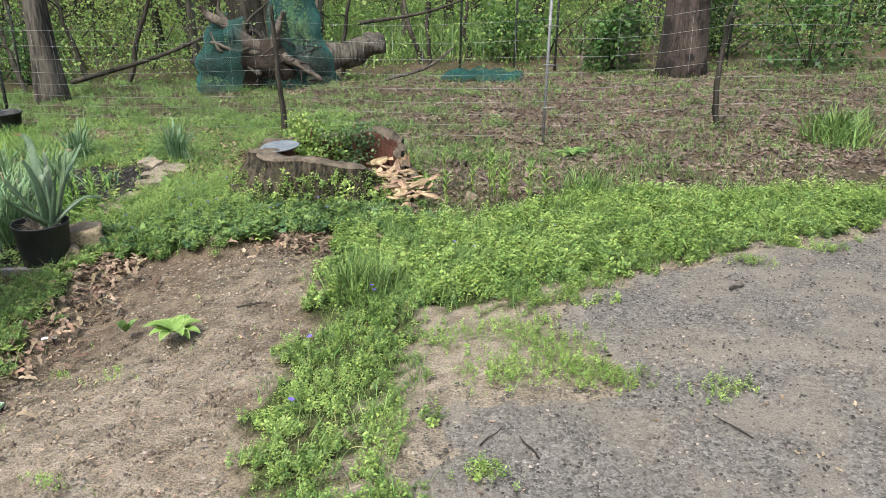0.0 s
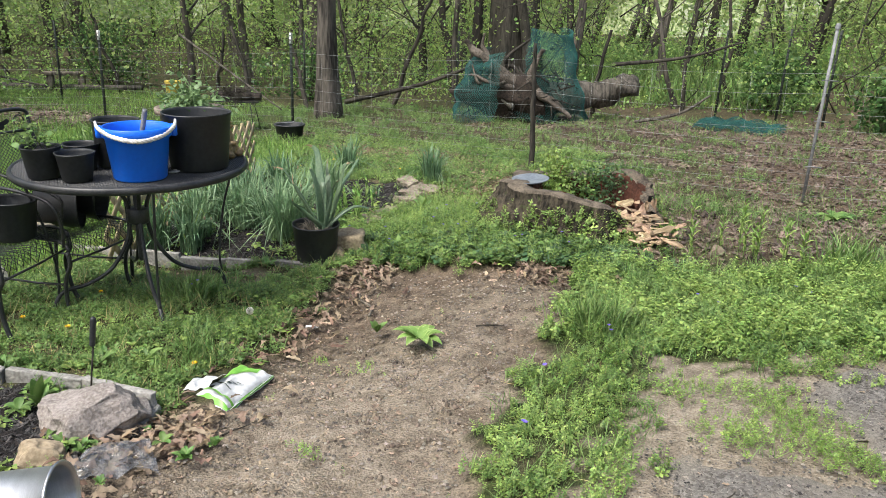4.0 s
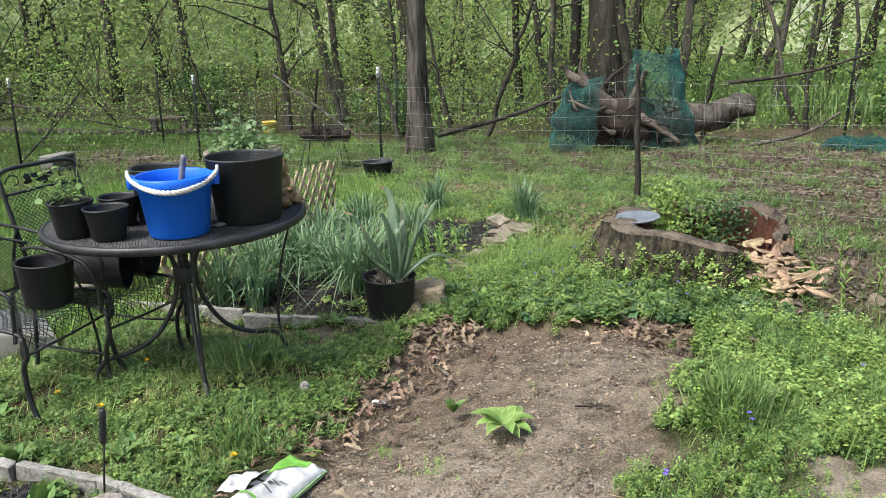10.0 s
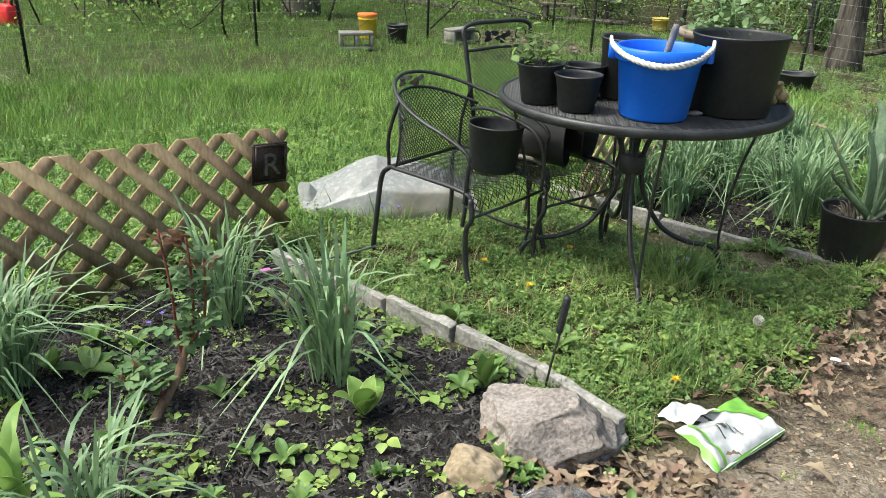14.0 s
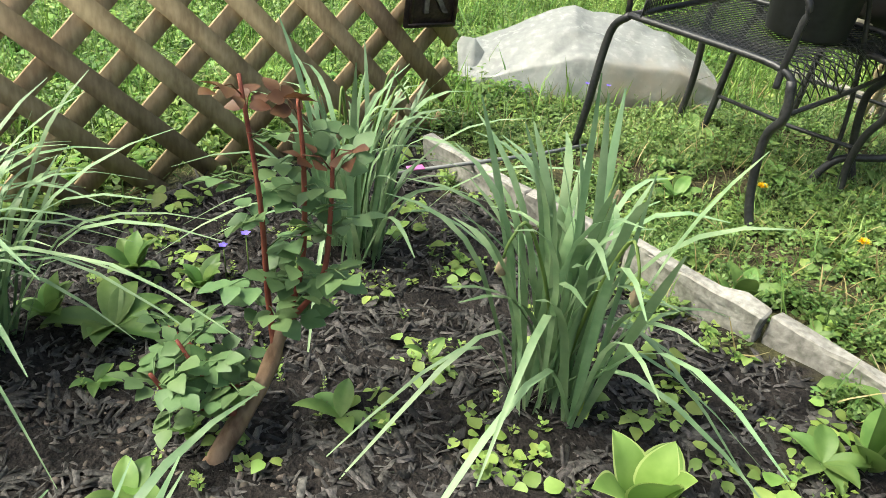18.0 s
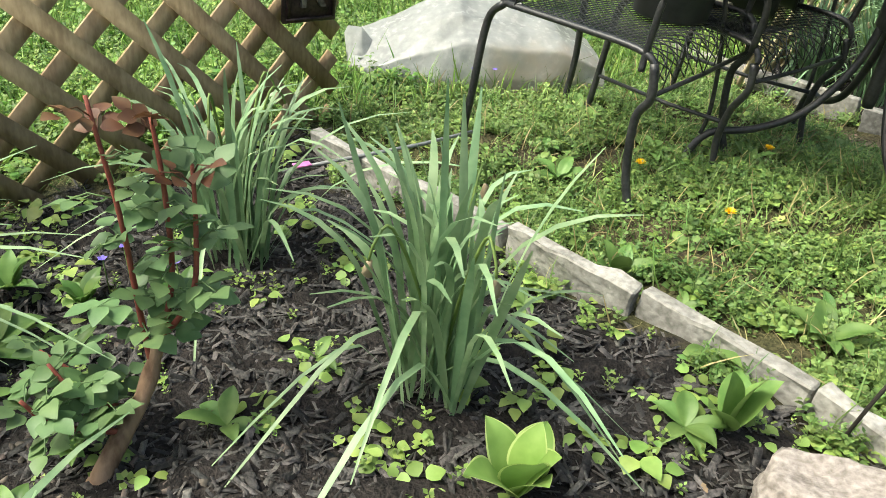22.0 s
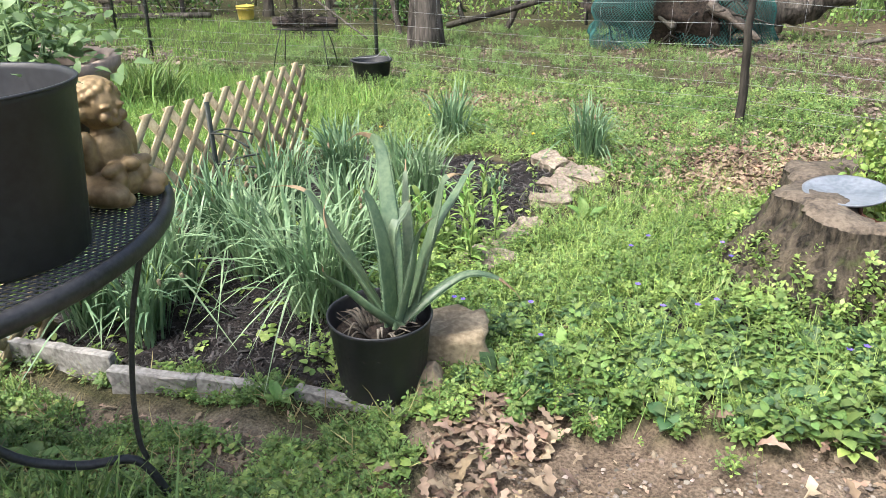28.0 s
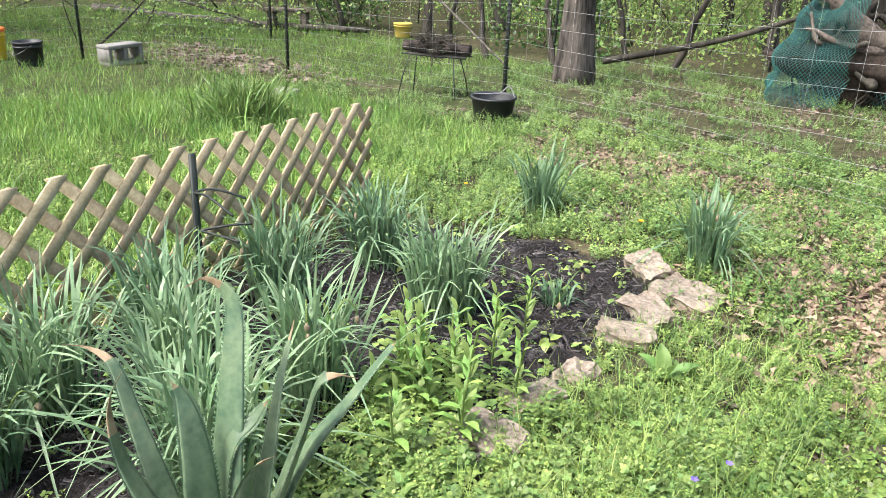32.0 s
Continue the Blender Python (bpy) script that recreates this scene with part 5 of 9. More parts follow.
part("handle", lathe([(0, -0.14), (0.011, -0.14), (0.012, 0.0), (0.013, 0.15), (0.011, 0.165), (0, 0.166)], 12), M_GALV, tool)
part("blade", block(0.07, 0.012, 0.09, 0.004), M_GALV, tool, at=pose(0, 0, -0.15))

planter = thing("planter", pose(-2.72, 3.56, TOP + 0.004, 0, 0, -35), "wide taupe planter full of leafy green plants on the table", "planter")
part("wall", lathe([(0, 0.004), (0.12, 0), (0.145, 0.13), (0.155, 0.215), (0.178, 0.22), (0.181, 0.25), (0.168, 0.252), (0.145, 0.22), (0.135, 0.13), (0, 0.13)], 40, 0.05), M_BROWNPOT, planter)
part("soil", soil_disc(0.15, 0.215, 3), M_SOIL, planter)
pl = np.random.RandomState(8)
p = np.stack([pl.normal(0, 0.10, 420), pl.normal(0, 0.09, 420), 0.235 + np.abs(pl.normal(0, 0.075, 420))], -1)
v, f = mapped(LEAF1[0], tris(LEAF1[1]), p, pl.uniform(0.02, 0.045, 420), pl.uniform(0, 6.28, 420), pl.normal(0.2, 0.5, 420), pl.normal(0, 0.4, 420))
g = Geo().add(v, None, f)
for _ in range(22):
    a = np.array([pl.normal(0, 0.06), pl.normal(0, 0.05), 0.215])
    g.add(*tube([a, a + pl.normal(0, 0.03, 3) + np.array([0, 0, 0.08]), a + pl.normal(0, 0.05, 3) + np.array([0, 0, 0.16])], 0.0025, 4))
part("foliage", g, M_ROSE, planter, "leafy stems in fresh green", smooth=False)
p = np.stack([pl.normal(0, 0.05, 70), pl.normal(0, 0.05, 70), 0.16 + np.abs(pl.normal(0, 0.05, 70))], -1)
v, f = mapped(LEAF1[0], tris(LEAF1[1]), p, pl.uniform(0.02, 0.05, 70), pl.uniform(0, 6.28, 70), pl.normal(0.2, 0.5, 70), pl.normal(0, 0.4, 70))
g = Geo().add(v, None, f)
for _ in range(14):
    a = np.array([pl.normal(0, 0.035), pl.normal(0, 0.035), 0.14])
    g.add(*tube([a, a + pl.normal(0, 0.02, 3) + np.array([0, 0, 0.05]), a + pl.normal(0, 0.05, 3) + np.array([0, 0, 0.1])], 0.0018, 4))
tagged(part("seedling", g, M_WEED, herb, "pale straggly green seedling", smooth=False), kind="stuff")

slate = thing("stone_chip", pose(-2.44, 3.13, TOP + 0.004, 0, 0, 60), "flat pale stone chip lying on the mesh table", "stone")
part("stone", boulder(0.09, 0.05, 0.014, 7, 0.3, sub=2), M_EDGE, slate)


def figurine(m):
    """Seated child-like garden figure as one plain shape."""
    bm = bmesh.new()

    def ball(x, y, z, rx, ry, rz, seg=14):
        bmesh.ops.create_uvsphere(bm, u_segments=seg, v_segments=10, radius=1, matrix=pose(x, y, z) @ Matrix.Diagonal((rx, ry, rz, 1)))
    ball(0, 0, 0.045, 0.075, 0.07, 0.045)
    ball(0, -0.005, 0.10, 0.052, 0.045, 0.065)
    ball(0, 0.0, 0.205, 0.046, 0.045, 0.05)
    ball(0, 0.012, 0.222, 0.049, 0.045, 0.042)
    for s in (-1, 1):
        ball(s * 0.052, -0.03, 0.032, 0.038, 0.065, 0.03)
        ball(s * 0.05, -0.005, 0.115, 0.02, 0.022, 0.05)
        ball(s * 0.032, -0.05, 0.082, 0.034, 0.017, 0.016)
        ball(s * 0.046, 0.0, 0.20, 0.009, 0.012, 0.016)
        ball(s * 0.050, 0.050, 0.150, 0.034, 0.010, 0.062)
        ball(s * 0.020, -0.040, 0.188, 0.012, 0.010, 0.012)
        ball(s * 0.017, -0.040, 0.211, 0.012, 0.008, 0.006)
        ball(s * 0.040, -0.062, 0.020, 0.024, 0.034, 0.019)
        ball(s * 0.030, -0.045, 0.060, 0.022, 0.030, 0.028)
    ball(0, 0.0, 0.155, 0.026, 0.024, 0.03)
    ball(0, -0.043, 0.195, 0.007, 0.008, 0.009)
    ball(0, -0.036, 0.178, 0.022, 0.014, 0.012)
    ball(0, -0.040, 0.186, 0.010, 0.008, 0.005)
    ball(0, -0.062, 0.088, 0.018, 0.02, 0.016)
    for k_ in range(60):
        a, e = k_ * 2.4, 0.05 + 1.4 * (k_ / 60)
        if np.sin(a) < -0.75 and e < 0.5:
            continue
        ball(0.046 * np.cos(a) * np.cos(e), 0.010 + 0.044 * np.sin(a) * np.cos(e), 0.218 + 0.042 * np.sin(e), 0.0105, 0.0105, 0.0105, 7)
    me = bpy.data.meshes.new("garden_statue")
    bm.to_mesh(me)
    bm.free()
    me.polygons.foreach_set("use_smooth", np.ones(len(me.polygons), bool))
    me.materials.append(M_GOLD)
    ob = new("garden_statue", me)
    ob.matrix_basis = m
    rm = ob.modifiers.new("remesh", "REMESH")
    rm.mode, rm.voxel_size, rm.use_smooth_shade = "VOXEL", 0.0028, True
    sm = ob.modifiers.new("smooth", "SMOOTH")
    sm.factor, sm.iterations = 0.5, 2
    return tagged(ob, "gold-painted seated cherub figure on the table's edge", "statue")


figurine(pose(-2.495, 3.565, TOP + 0.002, 0, 0, 98) @ Matrix.Diagonal((0.95, 0.93, 0.90, 1.0)))

# ---- aloe in its pot ----
AP = (-2.345, 4.20)
AZ = -0.06
aloe = thing("aloe_plant", pose(*AP, AZ), "large grey-green aloe in a black nursery pot", "potted plant")
part("pot", lathe(pot_profile(0.148, 0.12, 0.26), 44, 0.012), M_POT, aloe, "black plastic nursery pot")
part("soil", soil_disc(0.139, 0.19, 5), M_SOIL, aloe)


def aloe_leaf(pts, half, dry):
    """A thick tapering leaf along a line, channelled above, with small teeth and a withered tip."""
    seg = 10
    cc = curve(pts, 6)
    n = len(cc)
    s = np.linspace(0, 1, n)
    w = half * 0.98 * np.minimum(1, 0.85 + 1.0 * s) * np.clip(1 - s / (1.02 - 0.55 * dry), 0, 1) ** 0.9 + 0.0052 * (1.15 - s)
    tan = unit(np.gradient(cc, axis=0))
    out = unit(np.array([cc[n // 2][0] * 1.0 + 1e-4, cc[n // 2][1] - 0.04, 0]))
    side = unit(np.cross(tan, out) if abs(tan[n // 2] @ out) < 0.95 else np.cross(tan, np.array([0, 0, 1.0])))
    nor = np.cross(side, tan)
    th = np.linspace(0, 2 * np.pi, seg, endpoint=False)
    V = cc[:, None] + w[:, None, None] * (np.cos(th)[None, :, None] * side[:, None] + (0.30 * np.sin(th) - 0.30 * np.cos(th) ** 2)[None, :, None] * nor[:, None])
    k_ = max(2, int(round(n * (1 - dry))))
    ii, jj = np.meshgrid(np.arange(n - 1), np.arange(seg), indexing="ij")
    q = np.stack([ii * seg + jj, ii * seg + (jj + 1) % seg, (ii + 1) * seg + (jj + 1) % seg, (ii + 1) * seg + jj], -1)
    V = V.reshape(-1, 3)
    g = Geo().add(V, q[:k_ - 1].reshape(-1, 4))
    for i in range(1, k_ - 1):
        for sg in (-1, 1):
            for f_ in (0, 0.33, 0.67):
                c_, r = cc[i] * (1 - f_) + cc[i + 1] * f_, w[i] * (1 - f_) + w[i + 1] * f_
                e = c_ + side[i] * sg * r * 0.99 - nor[i] * 0.29 * r
                g.add([e + tan[i] * 0.0035, e - tan[i] * 0.0035, e + side[i] * sg * 0.0055 + tan[i] * 0.003], None, [(0, 1, 2)])
    lf = part("leaf", g, M_ALOE, aloe)
    part("dry_tip", Geo().add(V[(k_ - 1) * seg:], q[k_ - 1:].reshape(-1, 4) - (k_ - 1) * seg), M_ALOE_DRY, lf, "curled dry brown tip")


AL = np.random.RandomState(4)
for half, dry, pts in [(0.031, 0.30, [(0.025, 0.03, 0.23), (-0.015, 0.09, 0.44), (-0.065, 0.14, 0.59), (-0.105, 0.17, 0.69), (-0.155, 0.15, 0.72), (-0.185, 0.12, 0.70)]),
                       (0.034, 0.12, [(0.035, 0.0, 0.23), (-0.005, 0.03, 0.43), (-0.035, 0.04, 0.53), (-0.055, 0.04, 0.58), (-0.065, 0.03, 0.61)]),
                       (0.030, 0.18, [(0.065, 0.0, 0.23), (0.085, 0.04, 0.38), (0.085, 0.07, 0.47), (0.105, 0.08, 0.52), (0.135, 0.10, 0.55)]),
                       (0.026, 0.30, [(0.075, 0.05, 0.23), (0.085, 0.12, 0.41), (0.085, 0.18, 0.53), (0.085, 0.21, 0.60), (0.105, 0.23, 0.62), (0.135, 0.25, 0.62)]),
                       (0.025, 0.10, [(0.055, 0.07, 0.23), (0.065, 0.18, 0.44), (0.085, 0.27, 0.54), (0.095, 0.34, 0.61), (0.098, 0.36, 0.63)]),
                       (0.022, 0.08, [(0.035, 0.08, 0.23), (-0.005, 0.16, 0.42), (-0.055, 0.22, 0.53), (-0.095, 0.28, 0.62)]),
                       (0.016, 0.08, [(0.015, 0.04, 0.25), (-0.015, 0.09, 0.46), (-0.005, 0.14, 0.52), (0.005, 0.16, 0.55)]),
                       (0.021, 0.34, [(0.005, 0.01, 0.23), (-0.095, 0.0, 0.40), (-0.175, 0.0, 0.50), (-0.235, 0.0, 0.57), (-0.285, -0.02, 0.59), (-0.325, -0.05, 0.59)]),
                       (0.025, 0.45, [(0.035, 0.0, 0.23), (-0.045, -0.03, 0.37), (-0.105, -0.05, 0.46), (-0.135, -0.05, 0.53), (-0.135, -0.04, 0.58), (-0.125, -0.02, 0.62)]),
                       (0.027, 0.15, [(0.065, 0.0, 0.23), (0.015, -0.06, 0.30), (-0.045, -0.10, 0.37), (-0.075, -0.13, 0.41), (-0.075, -0.14, 0.45)]),
                       (0.026, 0.36, [(0.055, 0.02, 0.24), (0.125, 0.10, 0.32), (0.185, 0.17, 0.36), (0.255, 0.21, 0.35), (0.305, 0.23, 0.31), (0.325, 0.23, 0.29)]),
                       (0.019, 0.08, [(0.035, 0.06, 0.24), (-0.005, 0.09, 0.37), (-0.035, 0.13, 0.43)])]:
    aloe_leaf(pts, half, dry)
for k_ in range(34):
    a = AL.uniform(0, 6.28)
    d = np.array([np.cos(a), np.sin(a), 0])
    part("dead_leaf", bar(curve([d * 0.045 + np.array([0, 0, 0.195]), d * 0.08 + np.array([0, 0, 0.235 + AL.uniform(-0.02, 0.02)]), d * AL.uniform(0.10, 0.128) + np.array([0, 0, 0.21 + AL.uniform(-0.02, 0.06)])], 4), np.linspace(0.008, 0.002, 9), 5, flat=0.5), M_DEADWOOD, aloe)

# ---- rocks ----


def rock(x, y, sx, sy, sz, mat, label, seed, yaw=0, sink=0.02, name="rock", z=None, tilt=0):
    t = thing(name, pose(x, y, (float(ground_z(x, y)) if z is None else z) - sink, 0, tilt, yaw), label, "rock")
    part("stone", boulder(sx * 1.06, sy * 1.06, sz * 1.08, seed, 0.3, hard=True), mat, t)
    return t


big = thing("rock", pose(-1.855, 2.06, float(ground_z(-1.86, 2.05)) - 0.05, 0, 0, 45), "big pinkish grey boulder at the corner of the flower bed", "rock")
part("stone", hewn(0.385, 0.265, 0.205, [((-0.25, -0.1, 1), 0.80), ((0.45, -0.75, 0.55), 0.72), ((0.9, 0.1, 0.5), 0.78), ((-0.9, -0.5, 0.25), 0.86), ((0.2, 1, 0.5), 0.8), ((0.75, -0.6, -0.3), 0.80)], 3, 0.07), M_ROCK_P, big)
tan = thing("rock", pose(-1.80, 1.79, float(ground_z(-1.80, 1.79)) - 0.05, 4, -5, 35), "tan stone beside the boulder", "rock")
part("stone", hewn(0.155, 0.12, 0.12, [((0.2, -0.9, 0.5), 0.75), ((0.6, 0.2, 0.9), 0.85), ((-0.8, -0.3, 0.6), 0.85)], 8, 0.06, 4.5), M_ROCK_L, tan)
rock(-1.735, 1.655, 0.10, 0.075, 0.055, M_ROCK_L, "small orange-tan stone in the bed", 4, 80)
rock(-1.73, 1.42, 0.30, 0.20, 0.075, M_ROCK_T, "flat weathered tan stone half sunk in the bed", 5, 60)
stone_block = thing("rock", pose(-2.225, 4.415, float(ground_z(-2.225, 4.415)) - 0.03, 3, -4, 28), "squarish tan block of stone behind the aloe pot", "rock")
part("stone", block(0.20, 0.17, 0.165, 0.012, 0.013, 6, 4), M_ROCK_L, stone_block)
rock(-2.22, 4.24, 0.19, 0.15, 0.11, M_ROCK_L, "pale stone under the aloe pot's rim", 7, 10, 0.03)


def slab(x, y, sx, sy, sz, label, seed, yaw, tilt=0):
    """A broken flat stone with squarish sides."""
    t = thing("flat_stone", pose(x, y, float(ground_z(x, y)) - 0.03, tilt, tilt * 0.7, yaw), label, "stone")
    part("stone", block(sx, sy, sz * 0.8 + 0.03, 0.008, 0.017, seed, 4), M_ROCK_S, t, smooth=False)


slab(-2.50, 5.10, 0.19, 0.13, 0.055, "flat tan edging stone among the weeds", 16, 10, 5)
slab(-2.55, 5.34, 0.17, 0.12, 0.045, "flat tan edging stone among the weeds", 9, 70, -4)
slab(-2.57, 5.58, 0.14, 0.10, 0.04, "flat tan edging stone among the weeds", 10, 100, 6)
slab(-2.62, 5.93, 0.20, 0.14, 0.05, "flat pale slab at the bed's corner", 12, 20, -3)
slab(-2.66, 6.14, 0.22, 0.13, 0.05, "flat pale slab at the bed's corner", 17, -20, 3)
slab(-2.64, 6.40, 0.27, 0.18, 0.06, "long pale tan slab at the bed's corner", 11, -8, 3)
slab(-2.88, 6.48, 0.20, 0.13, 0.08, "tilted pale stone slab at the bed's corner", 15, -25, 9)
rock(-0.02, 5.42, 0.15, 0.10, 0.08, M_ROCK_T, "small pale stone in the grass", 13, 20)
rock(-0.42, 5.17, 0.12, 0.09, 0.07, M_FRESHWOOD, "pale rounded lump of split wood", 14, 70, name="wood_lump")

# ---- stone edging round the beds ----
seg_id = 0


def edging(a, b, top):
    """One short cast-stone block between two points, its top at the given height."""
    global seg_id
    a, b = np.array(a), np.array(b)
    d = b - a
    le, yaw = np.linalg.norm(d) + 0.006, math.degrees(math.atan2(d[1], d[0]))
    c0 = (a + b) / 2
    seg_id += 1
    low = min(float(ground_z(*c0)), top - 0.04) - 0.05
    t = thing("edging_block", pose(c0[0], c0[1], low, (seg_id * 37 % 7) - 3, 0, yaw), "short grey cast-stone edging block with a rough top", "edging", "edging round the beds")
    part("stone", block(le, 0.036, top - low - 0.008, 0.004, 0.008, seg_id, 5), M_EDGE, t, smooth=False)


for a, b, z in [((-3.43, 1.825), (-3.07, 1.945), 0.06), ((-3.055, 1.95), (-2.795, 2.035), 0.07), ((-2.78, 2.045), (-2.485, 2.145), 0.085), ((-2.475, 2.155), (-2.145, 2.245), 0.08), ((-2.13, 2.245), (-1.80, 2.29), 0.085), ((-1.785, 2.29), (-1.745, 2.16), 0.03),
                ((-4.05, 3.66), (-3.79, 3.735), -0.075), ((-3.78, 3.74), (-3.53, 3.805), -0.07), ((-3.515, 3.815), (-3.215, 3.895), -0.06), ((-3.15, 3.845), (-2.88, 3.955), -0.055), ((-2.865, 3.95), (-2.575, 4.04), -0.045), ((-2.555, 4.055), (-2.215, 4.105), -0.03)]:
    edging(a, b, z)

# ---- wooden lattice panels ----


def lattice(name, a, b, h0, spacing, mat, label, width=0.045, thick=0.008, front=1, foot=None):
    """A panel of crossed diagonal slats between two ground points; slats cut at the panel's edges."""
    a, b = np.array(a, float), np.array(b, float)
    le = np.linalg.norm(b - a)
    yaw = math.degrees(math.atan2(b[1] - a[1], b[0] - a[0]))
    za, zb = foot or (float(ground_z(*a)), float(ground_z(*b)))
    t = thing(name, pose(a[0], a[1], za, 0, -math.degrees(math.atan2(zb - za, le)), yaw), label, "lattice fence")
    H = h0
    n = int((le + H) / spacing) + 1
    for layer, sg in ((0, front), (1, -front)):
        for i in range(-int(H / spacing) - 1, n + 1):
            x0 = i * spacing
            s0, s1 = -0.05, H
            if sg > 0:
                lo, hi = max(s0, -x0), min(s1, le - x0)
                p0, p1 = (x0 + lo, lo), (x0 + hi, hi)
            else:
                lo, hi = max(s0, x0 - le), min(s1, x0)
                p0, p1 = (x0 - lo, lo), (x0 - hi, hi)
            if hi - lo < 0.06:
                continue
            length = math.hypot(p1[0] - p0[0], p1[1] - p0[1])
            ang = math.atan2(p1[1] - p0[1], p1[0] - p0[0])
            w = width / 2
            d, nn = np.array([math.cos(ang), math.sin(ang)]), np.array([-math.sin(ang), math.cos(ang)])
            c_ = np.array(p0)
            skew = w / math.tan(abs(ang)) if abs(math.sin(ang)) > 0.1 else 0
            pts = []
            for e, s in ((0, -1), (0, 1), (1, 1), (1, -1)):
                q = c_ + d * length * e + nn * w * s
                if e == 1 and abs(hi - H) < 1e-6:
                    q = q + d * (q[1] < 99) * (H - q[1]) / d[1] * 0.95
                pts.append(q)
            y0 = layer * (thick + 0.001)
            V = [(q[0], y0 + dy, q[1]) for dy in (0, thick) for q in pts]
            F = [(0, 1, 2, 3), (7, 6, 5, 4), (0, 4, 5, 1), (1, 5, 6, 2), (2, 6, 7, 3), (3, 7, 4, 0)]
            part("slat", Geo().add(V, F), mat, t, smooth=False)
    return t


lattice("lattice_panel", (-3.099, 0.015), (-3.618, 1.952), 0.56, 0.163, M_CEDAR, "brown-stained wooden lattice panel at the bed's edge", 0.047, front=-1, foot=(0.065, -0.036))
lattice("lattice_panel", (-3.55, 3.62), (-4.452, 6.222), 0.60, 0.169, M_CEDAR_L, "pale tan wooden lattice panel behind the daffodils", 0.043, foot=(-0.10, -0.205))

# plaque on the lattice
pq = thing("plaque", pose(-3.565, 1.868, 0.39, 90, 0, 105) @ pose(0, 0, 0, 0, 0, -5) @ Matrix.Diagonal((0.92, 0.82, 1.0, 1.0)) @ pose(0, -0.10, 0), "square dark bronze plaque with a raised letter R", "plaque")
part("plate", block(0.185, 0.215, 0.012, 0.004), M_PLAQUE, pq, at=pose(0, 0.10, 0))
g = Geo()
for x, y, sx, sy in ((0, 0.005, 0.165, 0.01), (0, 0.195, 0.165, 0.01), (-0.0775, 0.1, 0.01, 0.18), (0.0775, 0.1, 0.01, 0.18)):
    v = np.array([(x + i * sx / 2, y + j * sy / 2, z) for z in (0.011, 0.019) for i, j in ((-1, -1), (1, -1), (1, 1), (-1, 1))])
    g.add(v, [(3, 2, 1, 0), (4, 5, 6, 7), (0, 1, 5, 4), (1, 2, 6, 5), (2, 3, 7, 6), (3, 0, 4, 7)])
part("border", g, M_PLAQUE, pq, smooth=False)
fc = bpy.data.curves.new("letter", "FONT")
fc.body, fc.size, fc.extrude, fc.align_x = "R", 0.165, 0.005, "CENTER"
tmp = bpy.data.objects.new("letter_tmp", fc)
me = bpy.data.meshes.new_from_object(tmp)
bpy.data.objects.remove(tmp)
part("letter", me, material("worn_silver_paint", (0.07, 0.055, 0.055), (0.20, 0.175, 0.17), scale=25, fine=120, rough=0.5, metal=0.4), pq, "raised silvery letter R", at=pose(0, 0.042, 0.016))

# ---- fence: posts and woven wire ----


def post_t(x, y, h, lean=(0, 0), white=True, label="dark green steel T-post with a white top"):
    t = thing("fence_post", pose(x, y, float(ground_z(x, y))), label, "fence post", "steel fence posts")
    top = np.array([lean[0], lean[1], h])
    p = [np.array([0, 0, -0.1]), top * 0.5, top]
    g = Geo()
    for dx_, dy_, sx, sy in ((0, 0, 0.038, 0.008), (0, 0.014, 0.008, 0.028)):
        V = [q + np.array([dx_ + i * sx / 2, dy_ + j * sy / 2, 0]) for q in p for i, j in ((-1, -1), (1, -1), (1, 1), (-1, 1))]
        F = [(k_ * 4 + i, k_ * 4 + (i + 1) % 4, k_ * 4 + 4 + (i + 1) % 4, k_ * 4 + 4 + i) for k_ in range(2) for i in range(4)] + [(3, 2, 1, 0), (8, 9, 10, 11)]
        g.add(V, F)
    for k_ in range(int(h / 0.055)):
        c_ = top * ((k_ + 0.5) * 0.055 / h)
        V = [c_ + np.array([i * 0.011, -0.007 + j * 0.005, kk * 0.009]) for kk in (-1, 1) for i, j in ((-1, -1), (1, -1), (1, 1), (-1, 1))]
        g.add(V, [(3, 2, 1, 0), (4, 5, 6, 7), (0, 1, 5, 4), (1, 2, 6, 5), (2, 3, 7, 6), (3, 0, 4, 7)])
    shaft = part("shaft", g, M_TPOST, t, smooth=False)
    if white:
        V = [top * f + np.array([i * 0.017, j * 0.016 + 0.006, 0]) for f in (0.9, 1.004) for i, j in ((-1, -1), (1, -1), (1, 1), (-1, 1))]
        part("painted_top", Geo().add(V, [(3, 2, 1, 0), (4, 5, 6, 7), (0, 1, 5, 4), (1, 2, 6, 5), (2, 3, 7, 6), (3, 0, 4, 7)]), M_WHITE, shaft, "white-painted tip", smooth=False)
    return t


POSTS = [(-9.0, -1.6, 0.04), (-9.86, 1.26, -0.06), (-10.95, 4.12, -0.08), (-11.65, 7.2, 0.0), (-9.62, 8.95, 0.0), (-6.05, 9.02, -0.02)]
for x, y, lx in POSTS:
    post_t(x, y, 1.38, (lx, 0.03))
for x, y in ((-0.97, 13.95), (-0.02, 13.9), (0.66, 13.3), (-3.73, 14.9), (-5.9, 14.2), (3.4, 13.4), (5.0, 13.0), (-8.6, 12.9), (-12.4, 10.4)):
    post_t(x, y, 1.42, (0.02, 0.0), False, "dark steel fence post at the edge of the wood")
t = thing("fence_post", pose(0.47, 7.75, float(ground_z(0.47, 7.75))), "leaning galvanised steel fence post with wire fixed to it", "fence post")
cc = np.array([(0, 0, -0.1), (0.01, 0.06, 0.8), (0.02, 0.12, 1.55)])
